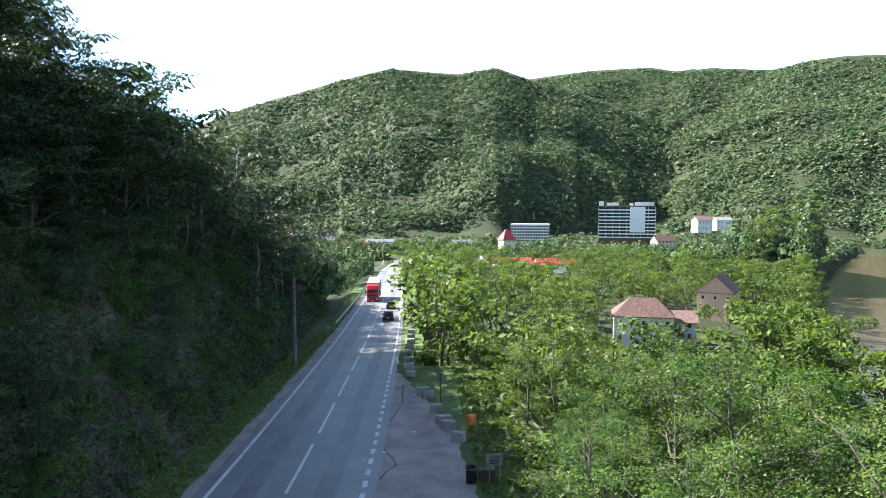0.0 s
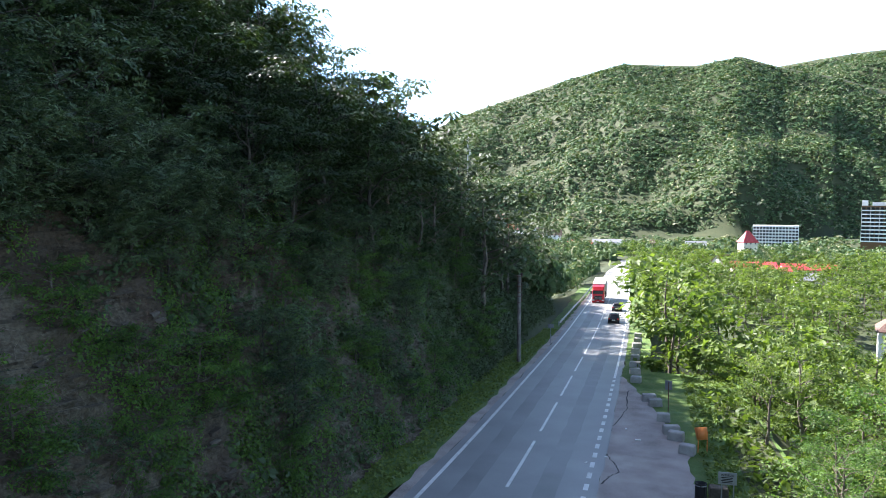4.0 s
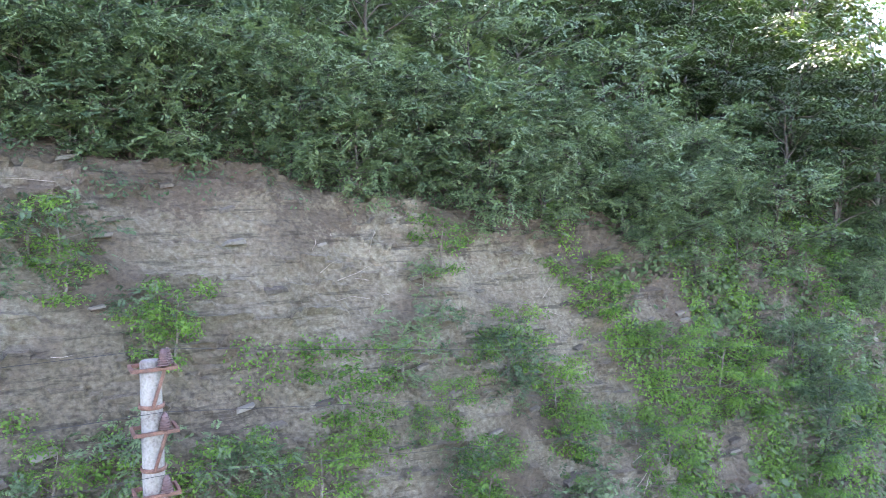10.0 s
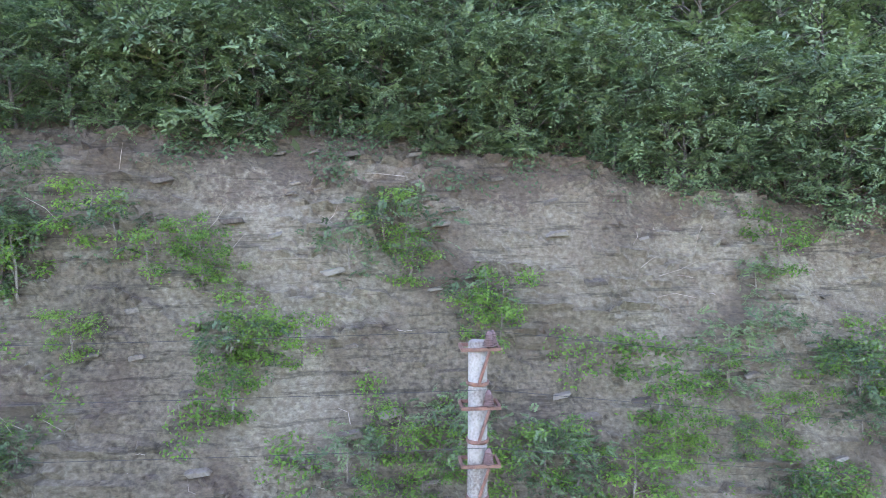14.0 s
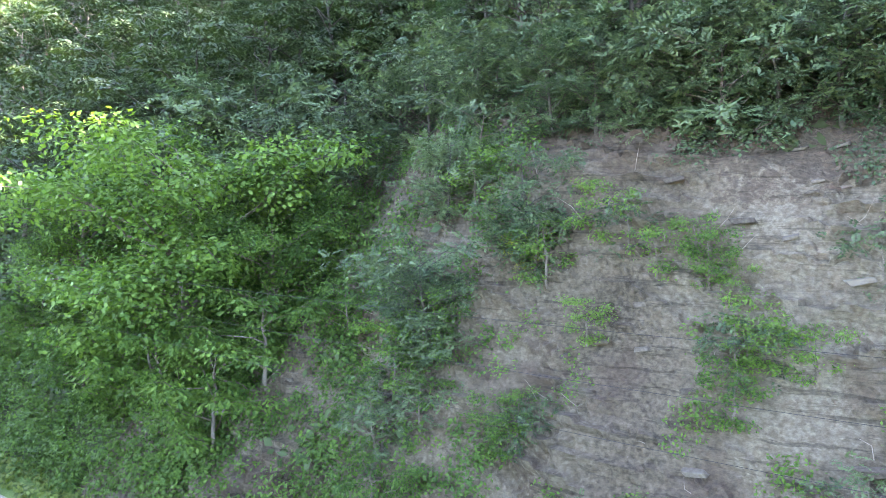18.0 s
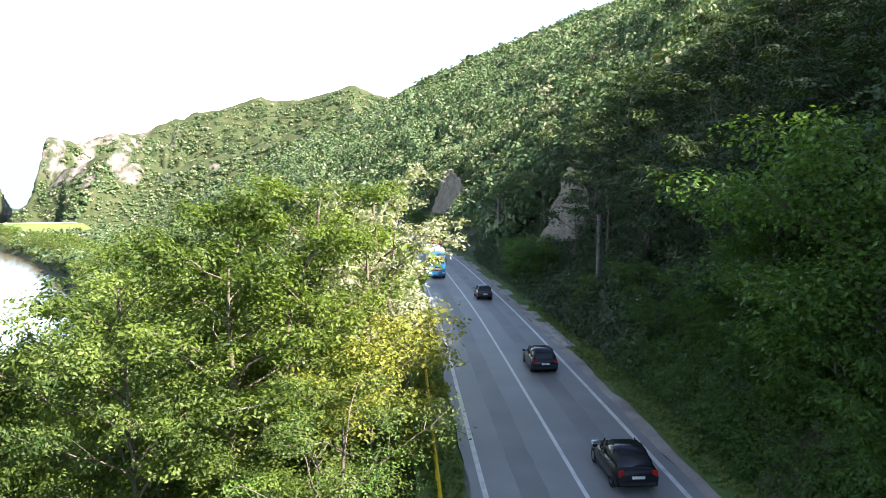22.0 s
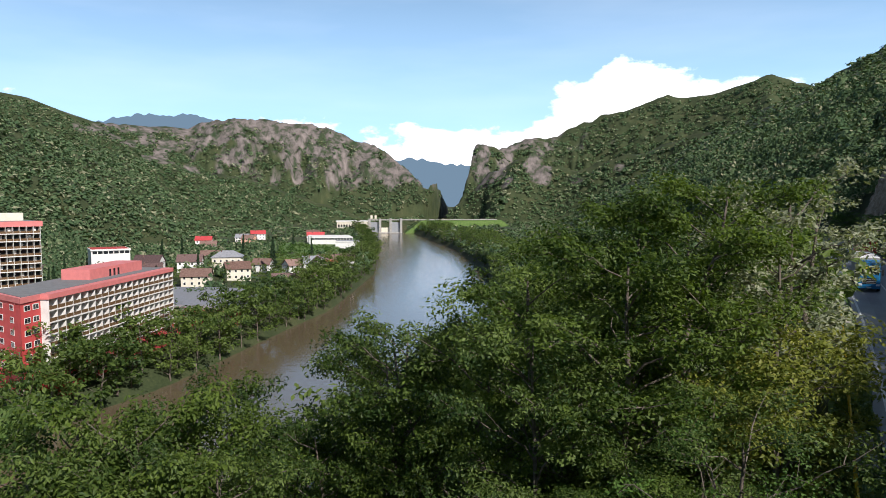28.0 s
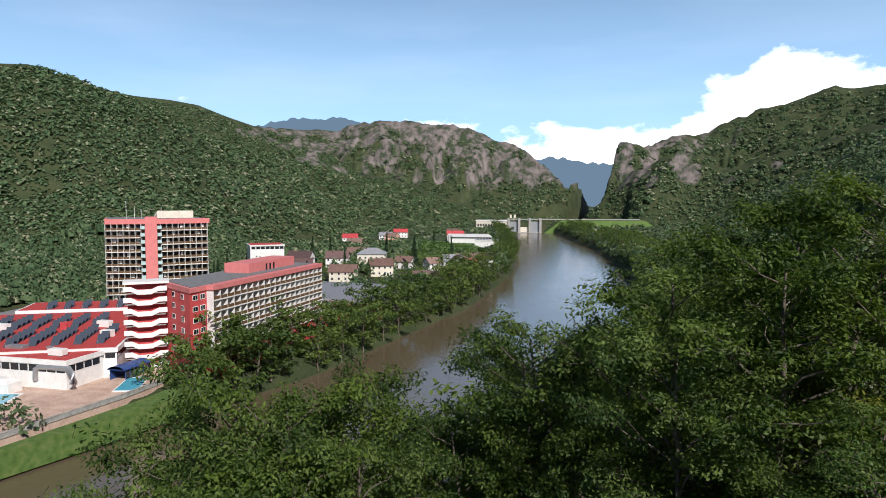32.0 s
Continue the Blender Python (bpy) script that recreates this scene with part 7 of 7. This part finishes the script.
def lorry(y, s, away, cab, trailer, label, roofmat):
    x, yy, a = on_road(y, s)
    e = thing("lorry", (x, yy, float(road_z(yy))), label, "lorry", "lorries on the road", a + (180 if away else 0))
    block("trailer", (2.5, 11.5, 2.75), (0, -3.6, 1.15), trailer, e, 0, 0.05)
    block("trailer_roof", (2.52, 11.52, 0.06), (0, -3.6, 3.9), roofmat, e, 0, 0.01)
    dr = block("rear_door", (2.3, 0.06, 2.5), (0, -9.38, 1.25), cab, e, 0, 0.02)
    for sx in (-0.35, 0.35):
        rod("door_bar", (sx, -0.06, 0.05), (sx, -0.06, 2.4), 0.025, M_steel, dr)
    block("rear_bumper", (2.4, 0.15, 0.2), (0, -9.3, 0.55), M_white, e, 0, 0.02)
    block("chassis", (0.9, 13.5, 0.3), (0, -2.2, 0.8), M_black, e)
    c = child(new("cab", loft("cab", [(2.35, 1.22, 1.16, 0.55, 3.55), (2.6, 1.23, 1.18, 0.45, 3.75), (4.0, 1.23, 1.14, 0.42, 3.5), (4.55, 1.20, 1.08, 0.40, 2.9), (4.75, 1.15, 1.0, 0.42, 1.7)], cab, False)), e)
    block("windscreen", (2.05, 0.06, 0.95), (0, 4.58, 1.85), M_pane, c, 0, 0.02, rx=-14)
    block("sun_visor", (2.1, 0.35, 0.16), (0, 4.55, 2.78), M_yellow if cab is M_truckblue else cab, c, 0, 0.03)
    block("grille", (1.5, 0.08, 0.75), (0, 4.74, 0.95), M_black, c, 0, 0.02)
    for k in range(3):
        block("grille_bar", (1.4, 0.05, 0.06), (0, 4.80, 1.05 + 0.2 * k), M_steel, c)
    block("front_bumper", (2.4, 0.3, 0.4), (0, 4.65, 0.38), cab, c, 0, 0.06)
    for sx in (-1, 1):
        block("headlight", (0.4, 0.12, 0.26), (sx * 0.92, 4.74, 0.72), M_lamp, c, 0, 0.03)
        block("mirror", (0.22, 0.12, 0.7), (sx * 1.42, 4.3, 2.0), M_black, c, 0, 0.04)
        block("side_window", (0.05, 0.9, 0.75), (sx * 1.19, 3.75, 1.95), M_pane, c, 0, 0.01)
        block("tail_light", (0.35, 0.08, 0.14), (sx * 0.95, -9.4, 0.62), M_tail, e, 0, 0.01)
        for py in (3.6, 0.4, -6.2, -7.5, -8.6):
            wheel(e, sx * 1.05, py, 0.5)
    block("number_plate", (0.5, 0.03, 0.12), (0, 4.83, 0.5), M_white, c)
    return e


lorry(150, 2.0, True, M_truckred, M_canvas, "red lorry with a grey canvas trailer", M_white)
lorry(-104, -2.0, False, M_truckblue, M_canvas, "blue lorry with a white-roofed trailer", M_white)
lorry(-158, 2.0, True, M_truckred, M_truckred, "lorry with a red box trailer", M_white)

# ---- railing, stones, signs by the road ----
rail = thing("railing", (0, 0, 0), "yellow painted steel railing on a concrete kerb", "railing")
ys = np.arange(-78, -8, 2.0)
for k, y in enumerate(ys):
    x, z = float(road_x(y)) + 5.75, float(road_z(y))
    block("post", (0.09, 0.09, 1.05), (x, y, z), M_yellow, rail, 0, 0.01)
for h in (0.45, 0.98):
    for y in ys[:-1]:
        a, b = [(float(road_x(q)) + 5.75, q, float(road_z(q)) + h) for q in (y, y + 2.0)]
        rod("rail_bar", a, b, 0.045, M_yellow, rail, 8)
kerb = thing("kerb", (0, 0, 0), "broken concrete kerb slabs under the railing", "kerb")
q = np.random.RandomState(31)
for y in np.arange(-90, -10, 2.6):
    if q.uniform() < 0.5:
        continue
    block("kerb_slab", (0.9, 2.4, 0.28), (float(road_x(y)) + 5.25 + q.uniform(-0.05, 0.05), y, float(road_z(y)) - 0.16 + q.uniform(-0.03, 0.03)), M_concrete, kerb, q.uniform(-1.5, 1.5), 0.03)
gutter = thing("gutter", (0, 0, 0), "broken concrete gutter below the wood", "gutter")
for y in np.arange(-150, -52, 2.1):
    if q.uniform() < 0.5:
        continue
    block("gutter_slab", (0.8, 2.0, 0.25), (float(road_x(y)) - 5.4 + q.uniform(-0.1, 0.1), y, float(road_z(y)) - 0.1), M_concrete, gutter, q.uniform(-3, 3), 0.04)

STONE = [box_mesh("marker_stone", 0.95 + 0.1 * k, 0.62, 0.62, M_concrete, 0.05, 0.93) for k in range(3)]
for k, (x, y) in enumerate(((1.0, 44.6), (0.35, 47.5), (0.05, 49.0), (-0.5, 52.3), (-1.2, 57.0), (-1.7, 58.5), (-3.1, 66), (-3.4, 70), (-3.6, 74), (-3.8, 78.5), (-4.0, 83), (-4.1, 87.5), (-4.2, 92), (-4.4, 97))):
    o = new("marker_stone", STONE[k % 3])
    o.matrix_basis = pose(x, y, float(road_z(y)) - 0.05, 0, 0, q.uniform(-20, 20))
    tagged(o, "weathered concrete marker block at the road edge", "concrete block", "marker blocks")

guard = thing("guard_rail", (0, 0, 0), "grey steel guard rail beside the road", "guard rail")
ys = np.arange(104, 215, 4.0)
for y in ys:
    x, z = float(road_x(y)) - 5.6, float(road_z(y))
    block("post", (0.12, 0.12, 0.95), (x, y, z - 0.2), M_steel, guard)
for y in ys[:-1]:
    a, b = [np.array([float(road_x(t)) - 5.45, t, float(road_z(t)) + 0.6]) for t in (y, y + 4)]
    v = []
    for p in (a, b):
        v += [p + (0, 0, -0.16), p + (0.07, 0, -0.09), p + (0.01, 0, 0.0), p + (0.07, 0, 0.09), p + (0, 0, 0.16), p + (-0.03, 0, 0.16), p + (-0.03, 0, -0.16)]
    child(new("rail", mesh_of("rail", v, grid_faces(2, 7, True), M_steel)), guard)


def text_on(parent, words, size, loc, mat, rx=90, rz=0):
    cu = bpy.data.curves.new("lettering", "FONT")
    cu.body, cu.size, cu.align_x, cu.extrude = words, size, "CENTER", 0.004
    cu.materials.append(mat)
    o = new("lettering", cu)
    o.matrix_basis = pose(*loc, rx, 0, rz)
    return child(o, parent)


z0 = float(road_z(36.3)) - 0.1
sign = thing("notice_board", (2.5, 36.3, z0), "grey metal notice board on two posts", "sign", rz=4)
for sx in (-0.05, 0.5):
    block("post", (0.06, 0.05, 1.5), (sx, 0.03, 0), M_steel, sign)
board = block("board", (0.86, 0.04, 0.62), (0.2, 0, 1.1), M_steel, sign, 0, 0.01)
text_on(board, "INTERZIS", 0.15, (0, -0.03, 0.43), M_black)
for k in range(4):
    block("writing_line", (0.55 - 0.08 * (k % 2), 0.01, 0.035), (-0.02, -0.024, 0.34 - 0.08 * k), M_black, board)
binn = thing("litter_bin", (1.5, 36.5, z0), "dark slatted litter bin beside the lay-by", "litter bin")
for k in range(10):
    a = k * 0.628
    block("slat", (0.15, 0.035, 0.85), (0.26 * math.cos(a), 0.26 * math.sin(a), 0.12), M_black, binn, math.degrees(a) + 90, 0.006)
child(new("hoop", lathe("hoop", [(0.235, 0.85), (0.285, 0.85), (0.285, 0.9), (0.235, 0.9)], M_steel, 16)), binn)
child(new("liner", lathe("liner", [(0.0, 0.14), (0.22, 0.14), (0.23, 0.95), (0.21, 0.95), (0.2, 0.3), (0.0, 0.3)], M_black, 14)), binn)
plinth = thing("stone_block", (2.35, 37.0, z0), "dark stone block behind the notice board", "stone block")
block("block", (0.9, 0.6, 0.7), (0, 0, 0), M_stone, plinth, 6, 0.05)
M_orange = paint("faded_orange_plastic", (0.62, 0.20, 0.05), 0.5)
ob = thing("orange_bin", (1.9, 45.4, float(road_z(45.4)) - 0.1), "faded orange tilted litter bin on a steel frame", "litter bin", rz=20)
for sx in (-0.28, 0.28):
    rod("frame_leg", (sx, 0, 0), (sx, 0, 1.35), 0.03, M_orange, ob)
drum = child(new("drum", lathe("drum", [(0.0, 0.0), (0.32, 0.02), (0.38, 0.75), (0.36, 0.75), (0.3, 0.08), (0, 0.08)], M_orange, 16)), ob)
drum.matrix_basis = pose(0, 0.05, 0.8, -24, 0, 0)
pst = thing("sign_post", (-0.2, 54.2, float(road_z(54.2)) - 0.1), "rusty road sign post seen from behind", "sign")
rod("post", (0, 0, 0), (0, 0, 2.6), 0.035, M_rust, pst)
block("sign_plate", (0.5, 0.03, 0.7), (0, 0.05, 2.0), M_grey, pst, 0, 0.005)
vs_ = thing("road_sign", (-14.3, 86, float(road_z(86))), "small dark road sign beside the verge", "sign")
rod("post", (0, 0, 0), (0, 0, 2.4), 0.035, M_steel, vs_)
block("sign_plate", (0.7, 0.03, 0.5), (0, -0.05, 2.0), M_grey, vs_, 0, 0.005)
ms = thing("marker_post", (-14.6, -36.5, float(road_z(-36.5))), "small white kilometre marker in the grass", "marker")
rod("post", (0, 0, 0), (0, 0, 0.8), 0.03, M_rust, ms)
block("plate", (0.3, 0.05, 0.22), (0, 0, 0.75), M_white, ms, 0, 0.02)

# litter, crack and tar seams on the lay-by
for x, y, s in ((-2.0, 46.5, 0.35), (-2.9, 49, 0.25), (-4.6, 40.5, 0.2), (-3.6, 42.0, 0.22)):
    p = thing("litter", (x, y, float(road_z(y)) - 0.01), "scrap of white litter on the lay-by", "litter", "litter")
    block("scrap", (s, s * 0.45, 0.05), (0, 0, 0), M_white, p, q.uniform(0, 180), 0.015)


def seam(pts, width, label):
    pts = np.array(pts, float)
    fine = np.linspace(0, 1, 60)
    t = np.linspace(0, 1, len(pts))
    p = np.stack([np.interp(fine, t, pts[:, i]) for i in range(2)], -1) + np.random.RandomState(len(pts)).normal(0, 0.06, (60, 2))
    w = width * np.random.RandomState(3).uniform(0.4, 1.2, 60)
    z = road_z(p[:, 1]) - 0.012
    v = np.concatenate([np.c_[p[:, 0] - w, p[:, 1], z], np.c_[p[:, 0] + w, p[:, 1], z]])
    o = new("crack", mesh_of("crack", v, grid_faces(2, 60)[:, ::-1], M_black))
    child(o, road, label)


seam([(-3.5, 62), (-3.3, 55), (-3.7, 50), (-4.1, 46), (-4.0, 43.5), (-3.0, 41), (-2.7, 39.5), (-3.1, 38.6), (-3.5, 37)], 0.05, "dark jagged crack")
